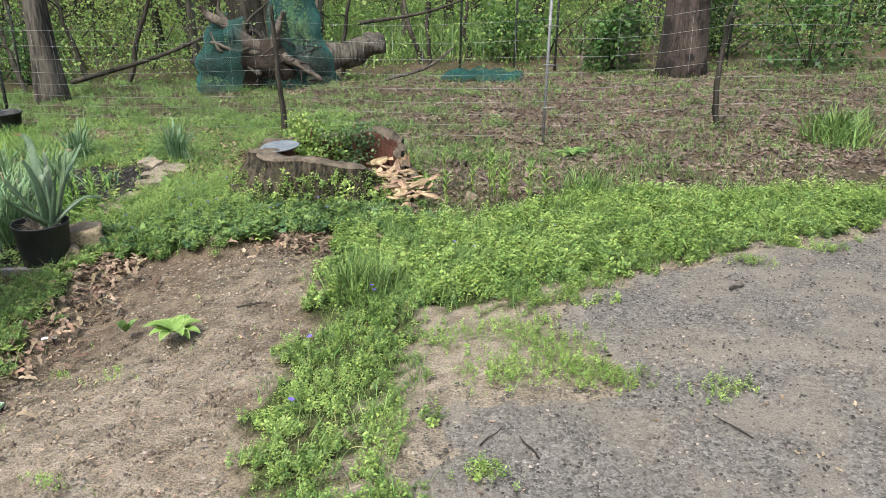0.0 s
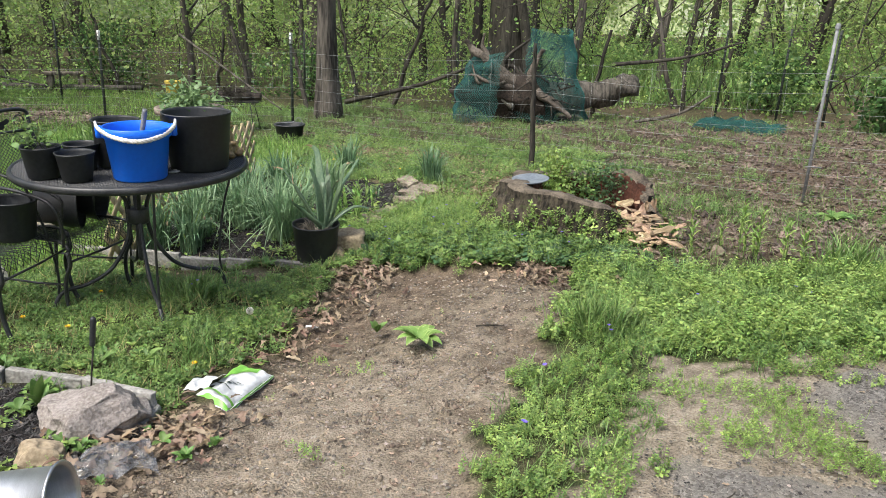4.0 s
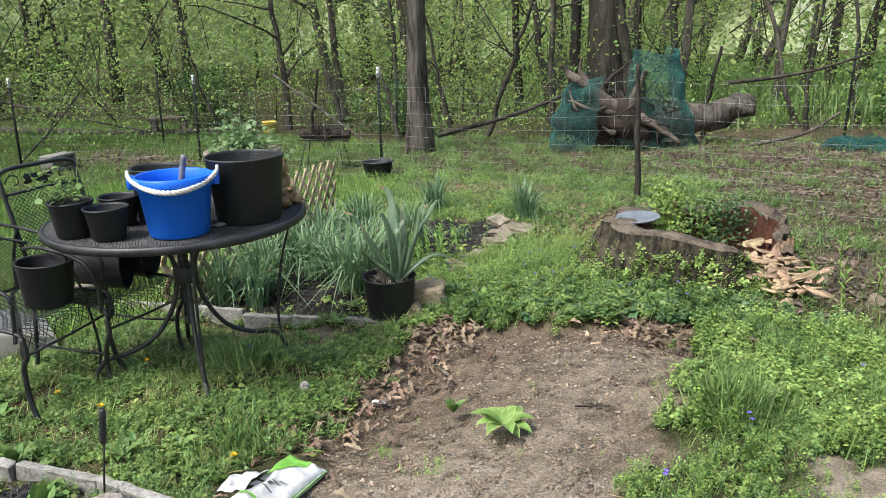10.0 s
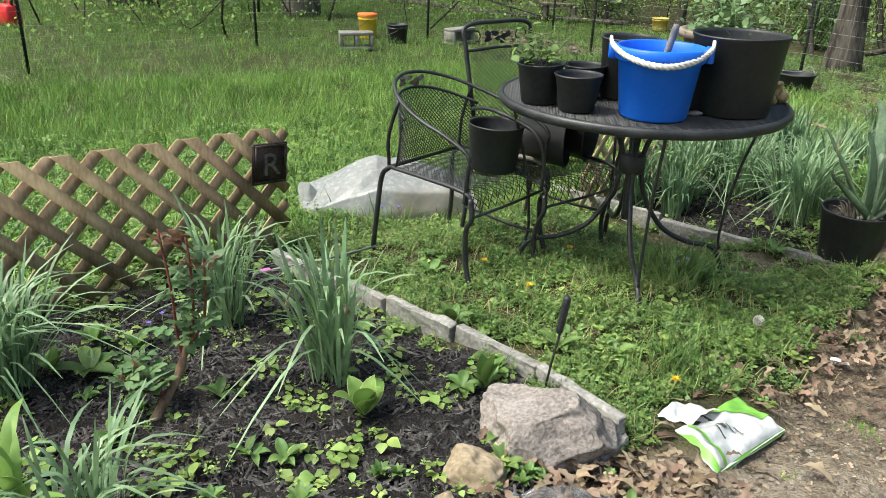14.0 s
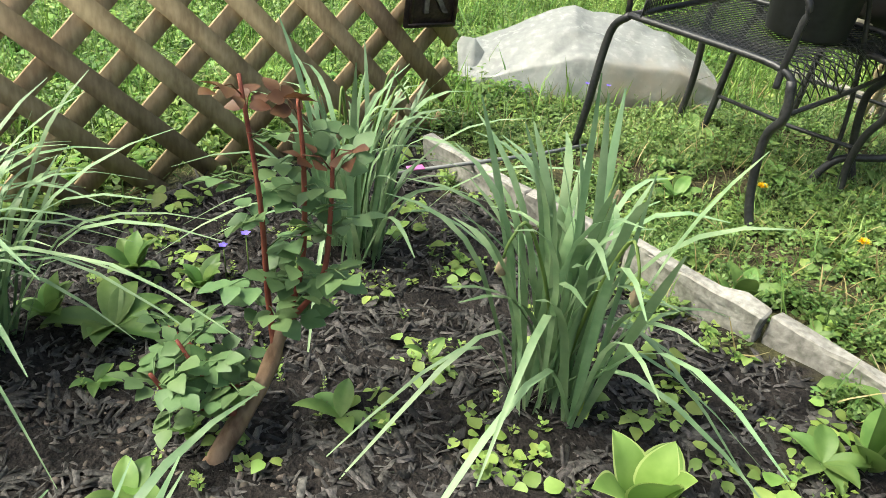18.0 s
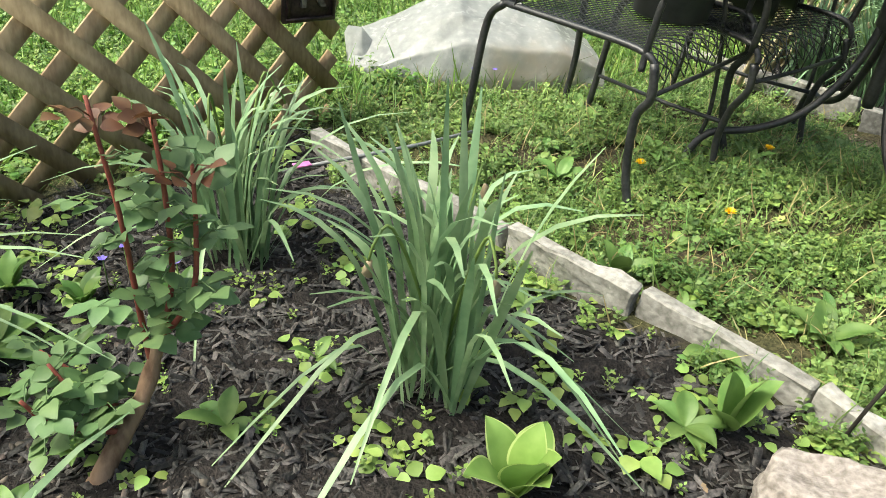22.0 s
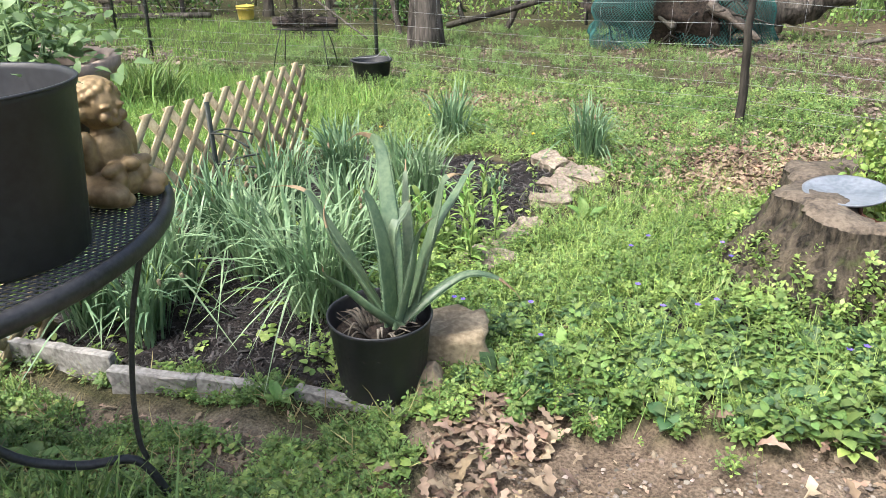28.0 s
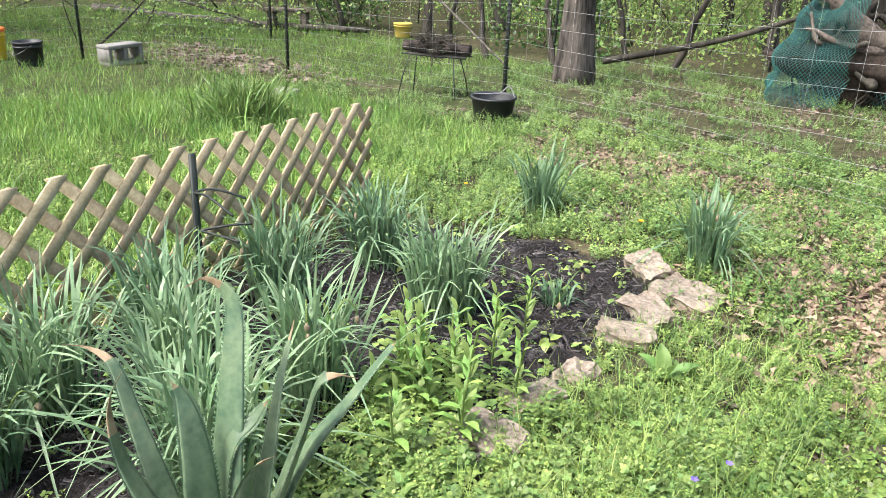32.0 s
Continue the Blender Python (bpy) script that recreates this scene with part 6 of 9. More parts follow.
shaft = part("shaft", bar(cc, 0.0145, 10), M_GALV, t)
part("cap", lathe([(0, 0.02), (0.016, 0.018), (0.022, 0.0), (0.022, -0.03)], 12), M_GALV, shaft, at=pose(0.02, 0.12, 1.55))
for z in (0.35, 0.75, 1.1):
    part("clip", bar([(-0.03, -0.03, z), (0.02, -0.035, z + 0.005), (0.10, -0.02, z)], 0.006, 5), M_GALV, shaft)
for x, y, h, lx, ly in ((2.07, 7.78, 1.05, 0.10, 0.1), (-2.21, 8.06, 1.30, -0.05, 0.1), (4.6, 8.0, 1.1, 0.05, 0)):
    t = thing("wooden_stake", pose(x, y, float(ground_z(x, y))), "rough dark branch used as a fence stake", "stake", "branch stakes")
    part("stake", trunk_geo(h + 0.15, 0.034, 0.02, (lx, ly), 0.12, int(x * 10) + 50, 1.1, 8, 1, 0.75, False, 0.5)[0], M_BARK_D, t)

LINE = [(-9.0, -1.6), (-9.86, 1.26), (-10.95, 4.12), (-11.65, 7.2), (-9.62, 8.95), (-6.05, 9.02), (-2.22, 8.09), (0.47, 7.72), (2.07, 7.75), (4.6, 7.98), (8.5, 8.3)]
LEVELS = (0.06, 0.16, 0.27, 0.39, 0.52, 0.66, 0.81, 0.97, 1.14)
wires = thing("wire_fence", pose(0, 0, 0), "woven galvanised wire fence between posts", "fence")
for (x0, y0), (x1, y1) in zip(LINE, LINE[1:]):
    n = max(3, int(math.hypot(x1 - x0, y1 - y0) / 0.5))
    s = np.linspace(0, 1, n + 1)
    px, py = x0 + (x1 - x0) * s, y0 + (y1 - y0) * s
    gz = np.linspace(float(lie(x0, y0)), float(lie(x1, y1)), n + 1)
    for lv in LEVELS:
        sag = -0.035 * np.sin(np.pi * s) * (0.4 + lv) + 0.006 * np.sin(s * 37 + lv * 20)
        part("wire", bar(np.stack([px, py, gz + lv + sag], -1), 0.0011, 4), M_WIRE, wires)
    g = Geo()
    m_ = int(math.hypot(x1 - x0, y1 - y0) / 0.30)
    for i in range(1, m_):
        f_ = i / m_
        x, y, z = x0 + (x1 - x0) * f_, y0 + (y1 - y0) * f_, np.interp(f_, s, gz)
        g.add(*tube([(x, y, z + 0.03), (x + 0.008, y, z + 0.55), (x, y, z + 1.12)], 0.0008, 3))
    st = part("stay_wire", g, M_WIRE, wires)
    tagged(st, kind="stuff")

# ---- fallen log with its root plate, under teal netting ----
log = thing("fallen_log", pose(-3.6, 12.4, float(lie(-3.6, 12.4))), "uprooted fallen log with weathered roots", "log")
cc = curve([(1.45, 0.6, 0.62), (0.95, 0.42, 0.48), (0.2, 0.15, 0.40), (-0.4, -0.05, 0.42)], 6)
v, q, t3 = tube(cc, np.linspace(0.15, 0.29, len(cc)), 24)
for i in range(len(v)):
    v[i] += np.array(noise.noise_vector(Vector(v[i] * 3.0))) * 0.11 + np.array(noise.noise_vector(Vector(v[i] * 9.0))) * 0.06
part("trunk", Geo().add(v, q, t3), M_BARK_G, log, "rough weathered trunk")
M_ROOT = material("pale_root_wood", (0.035, 0.029, 0.023), (0.135, 0.113, 0.092), scale=8, fine=40, rough=0.9, bump=1.0, depth=0.02)
# root plate earth: the dark soil colour also stands for tree shade
bm = boulder(1.75, 0.95, 0.92, 21, 0.75)
part("root_plate", bm, M_SOIL, log, "earthy root plate, tree shade included in its dark colour", at=pose(-0.55, -0.15, -0.08))
RT = np.random.RandomState(12)
for pts, r in (([(-0.15, -0.35, 0.50), (-0.45, -0.45, 0.72), (-0.80, -0.42, 0.98), (-1.05, -0.40, 1.10), (-1.18, -0.42, 1.22)], 0.12), ([(-0.12, -0.38, 0.45), (-0.02, -0.42, 0.75), (0.06, -0.40, 1.0), (0.16, -0.38, 1.16)], 0.09),
               ([(-0.75, -0.42, 0.95), (-0.85, -0.44, 1.15), (-0.82, -0.45, 1.34)], 0.05), ([(-0.25, -0.45, 0.55), (-0.55, -0.62, 0.60), (-0.95, -0.66, 0.72)], 0.06), ([(0.1, -0.42, 0.5), (0.42, -0.42, 0.34), (0.72, -0.45, 0.14)], 0.075)):
    cc = curve(pts, 6)
    v, q, t3 = tube(cc, np.linspace(r, r * 0.35, len(cc)), 10)
    v = v + np.array([np.array(noise.noise_vector(Vector(p_ * 7.0))) for p_ in v]) * r * 0.5
    part("root", Geo().add(v, q, t3), M_ROOT, log, "pale weathered forked root")
g = Geo()
for k_ in range(150):
    a = np.array([RT.uniform(-1.15, 0.55), RT.uniform(-0.55, 0.05), RT.uniform(0.02, 0.8)])
    d = unit(RT.normal(0, 1, 3) * np.array([1, 0.5, 1]))
    le = RT.uniform(0.15, 0.5)
    g.add(*tube(curve([a, a + d * le * 0.5 + RT.normal(0, 0.07, 3), a + d * le + RT.normal(0, 0.1, 3)], 3), np.linspace(0.014, 0.004, 7), 4))
tagged(part("root_tangle", g, M_BARK_D, log, "tangle of thin dark roots"), kind="stuff")
for k_ in range(14):
    a = np.array([RT.uniform(-0.9, 0.4), RT.uniform(-0.4, 0.0), RT.uniform(0.25, 0.75)])
    up = RT.uniform(-0.5, 1.0)
    d = unit(np.array([RT.normal(-0.1, 0.6), -0.35 + RT.normal(0, 0.3), up]))
    le = RT.uniform(0.25, 0.65)
    pts = [a, a + d * le * 0.4 + RT.normal(0, 0.06, 3), a + d * le * 0.75 + RT.normal(0, 0.09, 3), a + d * le + RT.normal(0, 0.12, 3)]
    pts[-1][2] = max(pts[-1][2], 0.05)
    cc = curve(pts, 5)
    r = RT.uniform(0.03, 0.085)
    part("root", bar(cc, np.linspace(r, r * 0.25, len(cc)) * RT.uniform(0.8, 1.2, len(cc)), 7), M_BARK_D if k_ % 3 else M_DEADWOOD, log, "weathered broken root")


def drape(a0, a1, z1, rx, ry, cx, cy, seed):
    def fn(u, v):
        a = a0 + (a1 - a0) * u
        k_ = 1 - 0.45 * v ** 1.5
        wob = 1 + 0.08 * np.sin(9 * u + 5 * v + seed) + 0.05 * np.sin(17 * v + seed)
        return np.stack([cx + rx * np.cos(a) * k_ * wob, cy + ry * np.sin(a) * k_ * wob, 0.02 + z1 * v + 0.05 * np.sin(6 * u + seed)], -1)
    return fn


net = thing("plastic_netting", pose(-3.6, 12.4, float(lie(-3.6, 12.4))), "teal plastic mesh netting draped over the fallen log", "netting")
part("net", ribbon_net(drape(2.7, 4.75, 1.05, 1.02, 0.85, -0.42, -0.1, 1), 46, 24, 0.0036, True, 3, 20), M_NET, net)
part("net", ribbon_net(drape(4.3, 7.6, 1.40, 0.72, 0.62, 0.02, 0.15, 2), 56, 27, 0.0036, True, 3, 20), M_NET, net)
net2 = thing("plastic_netting", pose(-0.45, 12.5, float(lie(-0.45, 12.5))), "crumpled heap of teal plastic netting on the leaves", "netting")
part("net", ribbon_net(lambda u, v: np.stack([(u - 0.5) * 1.25, (v - 0.5) * 1.0 + 0.1 * np.sin(7 * u), 0.03 + 0.05 * np.sin(np.pi * u) * np.sin(np.pi * v) + 0.05 * np.sin(19 * u + 11 * v) * np.sin(13 * v + 4 * u)], -1), 26, 20, 0.0036, True, 3, 20), M_NET, net2)
part("net", ribbon_net(lambda u, v: np.stack([(u - 0.5) * 1.1, (v - 0.5) * 0.8, 0.05 + 0.07 * np.sin(np.pi * u) * np.sin(np.pi * v) + 0.06 * np.sin(15 * u - 13 * v) * np.sin(11 * u)], -1), 22, 17, 0.0036, True, 3, 20), M_NET, net2)

# ---- tree stump ----
SX, SY = -1.02, 5.58
SZ = float(lie(SX, SY))
stump = thing("tree_stump", pose(SX, SY, SZ), "wide old tree stump, rotten in the middle and split open", "stump")
n, lv = 260, 26
ang = np.linspace(0, 2 * np.pi, n, endpoint=False)
ro = 0.53 + 0.05 * np.sin(2 * ang + 0.4) + 0.035 * np.sin(5 * ang + 1) + 0.02 * np.sin(11 * ang)
rootr = 1 + 0.16 * np.clip(np.sin(4 * ang + 0.9), 0, 1) ** 2
top = 0.255 + 0.03 * np.sin(ang + 2.5) + 0.012 * np.sin(7 * ang)
turned = lambda deg: (ang - radians(deg) + np.pi) % (2 * np.pi) - np.pi
gap = np.clip(1.35 * bell(turned(-6), 0 * ang, 0, 0, 0.52, 1), 0, 1)
tall = bell(turned(52), 0 * ang, 0, 0, 0.30, 1)
top = (top + 0.045 - 0.06 * np.clip(np.cos(ang - radians(-50)), 0, 1) ** 2) * (1 - 0.85 * gap) + 0.05 * tall + 0.02 * np.sin(17 * ang) * gap
rows = []
for i in range(lv):
    f_ = i / (lv - 1)
    rr = ro * (1 + 0.48 * (1 - f_) ** 1.7 * rootr * (1 + 0.5 * np.clip(np.cos(ang - 3.3), 0, 1)))
    rough_ = np.array([0.8 * noise.noise(Vector((np.cos(q) * 4.5, np.sin(q) * 4.5, f_ * 1.6))) - 0.9 * abs(noise.noise(Vector((np.cos(q) * 11, np.sin(q) * 11, f_ * 1.5)))) - 0.7 * abs(noise.noise(Vector((np.cos(q) * 24, np.sin(q) * 24, f_ * 4)))) + 0.35 * noise.noise(Vector((np.cos(q) * 45, np.sin(q) * 45, f_ * 14))) for q in ang])
    rr = rr * (1 + 0.12 * rough_ * (1 - 0.45 * f_))
    rows.append(np.stack([rr * np.cos(ang), rr * np.sin(ang), -0.15 + (top + 0.15) * f_ ** 0.85], -1))
wall = np.concatenate(rows)


def rings(count, n):
    ii, jj = np.meshgrid(np.arange(count - 1), np.arange(n), indexing="ij")
    return np.stack([ii * n + jj, ii * n + (jj + 1) % n, (ii + 1) * n + (jj + 1) % n, (ii + 1) * n + jj], -1).reshape(-1, 4)


part("bark", Geo().add(wall, rings(lv, n)), material("mossy_stump_bark", (0.009, 0.0075, 0.005), (0.088, 0.072, 0.05), scale=20, fine=70, rough=0.95, bump=1.0, depth=0.04, stretch=(1, 1, 0.35), third=(0.05, 0.06, 0.02), third_at=0.62), stump, "grey-brown furrowed bark")
thin_ = np.clip(bell(ang, 0 * ang, radians(20), 0, 0.75, 1) + bell(ang, 0 * ang, radians(380), 0, 0.9, 1), 0, 1)
rtop = np.linalg.norm(rows[-1][:, :2], axis=1)
ri = rtop * ((0.62 + 0.07 * np.sin(3 * ang + 1) + 0.03 * np.sin(8 * ang)) * (1 - thin_) + 0.86 * thin_)
rag = np.array([noise.noise(Vector((np.cos(q) * 9, np.sin(q) * 9, 3.0))) for q in ang])
cut = np.concatenate([np.stack([(rtop * k_ + ri * (1 - k_)) * np.cos(ang), (rtop * k_ + ri * (1 - k_)) * np.sin(ang), top + dz_ + 0.014 * rag * (1 - k_) + 0.004 * np.sin(23 * ang + 11 * k_) * (k_ < 0.98)], -1) for k_, dz_ in ((1.0, 0.0), (0.93, 0.016), (0.6, 0.02), (0.3, 0.012), (0.0, -0.01))])
part("cut_face", Geo().add(cut, rings(5, n)), M_STUMP_TOP, stump, "weathered grey-brown cut wood rim")
inner = np.concatenate([np.stack([ri * k_ * np.cos(ang), ri * k_ * np.sin(ang), top * f_ + 0.06 * (1 - f_) + 0.02 * np.sin(13 * ang) * (1 - f_)], -1) for k_, f_ in ((1.0, 1.0), (0.97, 0.6), (0.93, 0.25), (0.8, 0.05), (0.4, 0.0), (0.02, 0.0))])
part("hollow", Geo().add(inner, rings(6, n)), M_ROT, stump, "dark red-brown rotten hollow")
ST = np.random.RandomState(3)
def wood_chip(le, wd, th, seed):
    """A flat broken chip of wood with an uneven outline."""
    rng = np.random.RandomState(seed)
    n = 8
    a = np.linspace(0, 2 * np.pi, n, endpoint=False) + rng.uniform(-0.3, 0.3, n)
    r = rng.uniform(0.5, 1.25, n)
    low = np.stack([le / 2 * np.cos(a) * r, wd / 2 * np.sin(a) * r, rng.uniform(-0.15, 0.15, n) * th], -1)
    high = low * np.array([0.92, 0.85, 1]) + np.stack([0 * a, 0 * a, th * rng.uniform(0.7, 1.3, n)], -1)
    F = [(i, (i + 1) % n, n + (i + 1) % n, n + i) for i in range(n)]
    return Geo().add(np.vstack([low, high]), F, [(n, n + i, n + i + 1) for i in range(1, n - 1)])


for k_ in range(96):
    f_ = ST.uniform() ** 0.8
    x, y = 0.34 + 0.24 * f_ + ST.normal(0, 0.10), 0.10 - 0.42 * f_ + ST.normal(0, 0.08)
    le = ST.uniform(0.05, 0.13) if k_ % 5 else ST.uniform(0.15, 0.24)
    z = max(float(ground_z(SX + x, SY + y)) - SZ, 0.12 - 0.22 * (0.1 - y)) + ST.uniform(0.0, 0.05)
    part("splinter", wood_chip(le, le * ST.uniform(0.22, 0.5), ST.uniform(0.006, 0.016), 500 + k_), M_FRESHWOOD, stump, at=pose(x, y, z, ST.normal(0, 16), ST.normal(0, 18), ST.uniform(0, 360)), smooth=False)
# the broken shell of wood that still stands
n = 34
sa = np.radians(np.linspace(6, 68, n))
sr = np.array([0.49 + 0.05 * noise.noise(Vector((q * 5, 1.0, 0))) + 0.02 * noise.noise(Vector((q * 19, 2.0, 0))) for q in sa])
sh = np.array([0.30 + 0.05 * noise.noise(Vector((q * 6, 5.0, 0))) + 0.035 * noise.noise(Vector((q * 22, 7.0, 0))) for q in sa]) * np.clip(np.linspace(0.45, 2.2, n), 0, 1)
sth = 0.05 + 0.02 * np.sin(sa * 23)


def shell_rows(levels, off):
    return np.concatenate([np.stack([(sr + off * sth + 0.012 * np.sin(31 * sa + 9 * f_)) * np.cos(sa), (sr + off * sth + 0.012 * np.sin(31 * sa + 9 * f_)) * np.sin(sa), -0.05 + (sh + 0.05) * f_], -1) for f_ in levels])


def strip_quads(rows_, cols):
    ii, jj = np.meshgrid(np.arange(rows_ - 1), np.arange(cols - 1), indexing="ij")
    return np.stack([ii * cols + jj, ii * cols + jj + 1, (ii + 1) * cols + jj + 1, (ii + 1) * cols + jj], -1).reshape(-1, 4)


outer_w, inner_w = shell_rows((0, 0.35, 0.7, 1.0), 0.5), shell_rows((1.0, 0.7, 0.35, 0.0), -0.5)
part("standing_shell", Geo().add(outer_w, strip_quads(4, n)), M_BARK_D, stump, "outer bark of the standing shell")
part("standing_shell", Geo().add(inner_w, strip_quads(4, n)), M_ROT, stump, "dark red-brown inside of the standing shell")
part("broken_top", Geo().add(np.vstack([outer_w[-n:], (outer_w[-n:] + inner_w[:n]) / 2 + np.array([0, 0, 0.012]), inner_w[:n]]), strip_quads(3, n)), M_STUMP_TOP, stump)
# its torn pale end face, leaning back in ragged ridges
m_ = 9
face = []
for f_ in np.linspace(0, 1, 8):
    for u in np.linspace(0, 1, m_):
        a = sa[0] + radians(2 + 9 * f_ * u)
        r_ = sr[0] + sth[0] * (1.3 * (u - 0.62)) * (1.5 - 0.5 * f_)
        face.append((r_ * np.cos(a) + 0.012 * noise.noise(Vector((u * 9, f_ * 2, 4.0))), r_ * np.sin(a) - 0.02 * (1 - f_) + 0.03 * noise.noise(Vector((u * 8, f_ * 2.5, 9.0))), -0.05 + (0.27 + 0.07 * noise.noise(Vector((u * 6, 0, 2.0)))) * f_))
part("torn_face", Geo().add(np.array(face), strip_quads(8, m_)), M_FRESHWOOD, stump, "pale orange torn wood", smooth=False)
# weeds and vines climbing the stump's flank
pk = ST.randint(0, len(wall), 9000)
pk = pk[(wall[pk][:, 2] > -0.10) & (wall[pk][:, 2] < 0.24) & (wall[pk][:, 1] < 0.35) & (ST.uniform(0, 1, len(pk)) < 0.62 - 2.6 * wall[pk][:, 2])]
climb = np.array([SX, SY, SZ - 0.01]) + wall[pk]
meadow("stump_weeds", climb[::2], TINY, lambda n: RNG.uniform(0.04, 0.09, n), M_WEED_L, "pale weeds climbing the old stump's flank", "weeds", 0.9)
meadow("stump_ivy", climb[1::4], WEEDS, lambda n: RNG.uniform(0.03, 0.06, n), M_WEED, "ivy leaves on the stump's bark", "ivy", 0.9)
lid = thing("birdbath_bowl", pose(-1.325, 5.37, SZ + 0.312, 4, -3, 0), "shallow slate-grey bowl resting on the stump", "bowl")
part("bowl", lathe([(0, 0.0), (0.05, 0.0), (0.11, 0.008), (0.128, 0.018), (0.131, 0.024), (0.122, 0.024), (0.10, 0.014), (0.0, 0.008)], 40, 0.02), M_SLATE, lid)
for k_, (x, y, hgt, n_, mat) in enumerate([(-1.20, 5.66, 0.34, 120, M_WEED_L), (-1.05, 5.82, 0.28, 60, M_WEED), (-0.95, 5.72, 0.36, 46, M_DARKLEAF)]):
    t = thing("stump_sapling", pose(x, y, SZ + 0.05), "bushy sapling sprouting from the rotten stump" if mat is not M_DARKLEAF else "dark sprig with thin twigs growing in the stump", "sapling")
    g2, tips = trunk_geo(hgt + 0.15, 0.008, 0.003, (0.02, 0.02), 0.08, 80 + k_, 1, 5, 8, 0.25, True, 0.85)
    part("stems", g2, M_ROSE_STEM, t)
    part("foliage", leaf_cloud(tips, max(2, n_ * 17 // len(tips)), 0.06, 0.027, 90 + k_, fine=True), mat, t, smooth=False)

# ---- daffodil clumps, hostas, rose ----


def strap_leaf(a, length, out_, width, droop, seed):
    """One long strap leaf, slightly channelled, arching outwards."""
    rng = np.random.RandomState(seed)
    n = 9
    s = np.linspace(0, 1, n)
    bend = droop * np.clip(s - 0.45, 0, 1) ** 2 * 3.2
    d, side = np.array([np.cos(a), np.sin(a), 0]), np.array([-np.sin(a), np.cos(a), 0])
    twist = rng.normal(0, 0.25) * s
    c0 = d * (0.02 + out_ * s ** 1.2 + bend * length * 0.35)[:, None] + np.array([0, 0, 1.0]) * (length * (s * np.sqrt(max(0.1, 1 - (out_ / length) ** 2 * 0.6)) - bend * 0.55))[:, None] + side * (rng.normal(0, 0.03) * s)[:, None]
    w = width * np.minimum(1, 0.6 + 1.2 * s) * np.where(s > 0.75, np.sqrt(np.clip((1.0 - s) / 0.25, 0.03, 1)), 1)
    sd = side[None] * np.cos(twist)[:, None] + d[None] * np.sin(twist)[:, None]
    V = np.stack([c0 - sd * w[:, None], c0 + np.array([0, 0, -0.15]) * w[:, None] - d * 0.25 * w[:, None], c0 + sd * w[:, None]], 1).reshape(-1, 3)
    V[:, 2] = np.maximum(V[:, 2], 0.004)
    i = np.arange(n - 1)[:, None] * 3
    q = np.concatenate([np.concatenate([i + k_, i + k_ + 1, i + k_ + 4, i + k_ + 3], 1) for k_ in (0, 1)])
    return V, q


def daffodil(x, y, n, height, seed, label, split=False, spread_=0.05, dead=True, arch=0.0, wide=1.0, mat=None):
    t = thing("daffodil_clump", pose(x, y, float(ground_z(x, y)) - 0.01), label, "daffodil clump")
    rng = np.random.RandomState(seed)
    g = Geo()
    for k_ in range(int(n * 1.3)):
        a = rng.uniform(0, 6.28)
        le = height * rng.uniform(0.7, 1.15)
        wild = rng.uniform() < 0.13
        o, dr = (le * rng.uniform(0.3, 0.6), rng.uniform(1.0, 1.9)) if wild else (le * abs(rng.normal(0.1 + 0.06 * arch, 0.17 + 0.03 * arch)), rng.uniform(0, 0.35 + 0.45 * arch))
        V, q = strap_leaf(a, le * (0.85 if wild else 1), o, rng.uniform(0.0038, 0.0064) * (1 - 0.05 * arch) * wide * (0.75 if wild else 1), dr, seed * 100 + k_)
        r_, b_ = spread_ * np.sqrt(rng.uniform()), rng.uniform(0, 6.28)
        V = V + np.array([r_ * np.cos(b_), r_ * np.sin(b_), 0])
        if split:
            part("leaf", Geo().add(V, q), mat or M_DAFF_O, t)
        else:
            g.add(V, q)
    if not split:
        part("leaves", g, M_DAFF, t)
    for k_ in range(3 if dead else 0):
        a, h = rng.uniform(0, 6.28), height * rng.uniform(0.7, 0.95)
        d = np.array([np.cos(a), np.sin(a), 0])
        cc = curve([(0, 0, 0), d * 0.05 + np.array([0, 0, h * 0.6]), d * 0.11 + np.array([0, 0, h]), d * 0.14 + np.array([0, 0, h * 0.97]), d * 0.15 + np.array([0, 0, h * 0.9])], 4)
        stalk = part("flower_stalk", bar(cc, np.linspace(0.0035, 0.002, len(cc)), 5), M_WEED, t)
        bm = boulder(0.016, 0.02, 0.03, seed + k_, 0.6, sub=2)
        part("spent_flower", bm, M_LITTER, stalk, "withered brown flower", at=pose(*(cc[-1] - np.array([0, 0, 0.03]))))
    return t


daffodil(-2.45, 1.68, 62, 0.50, 1, "clump of blue-green daffodil leaves with withered flowers in the mulch", True, 0.06, True, 0.7, 1.3)
daffodil(-3.02, 1.50, 60, 0.47, 2, "clump of daffodil leaves with spent flowers before the lattice", True, 0.05, True, 1.1, 1.2)
daffodil(-2.84, 0.78, 130, 0.46, 3, "spreading clump of daffodil leaves in the mulch bed", True, 0.08, True, 1.6)
daffodil(-2.16, 0.80, 16, 0.32, 4, "clump of broad bright green leaves at the bed's front", True, 0.05, False, 1.0, 2.4, M_HOSTA)
daffodil(-2.03, 0.92, 46, 0.37, 5, "low clump of daffodil leaves at the bed's front", True, 0.06, False, 2.4, 1.1)
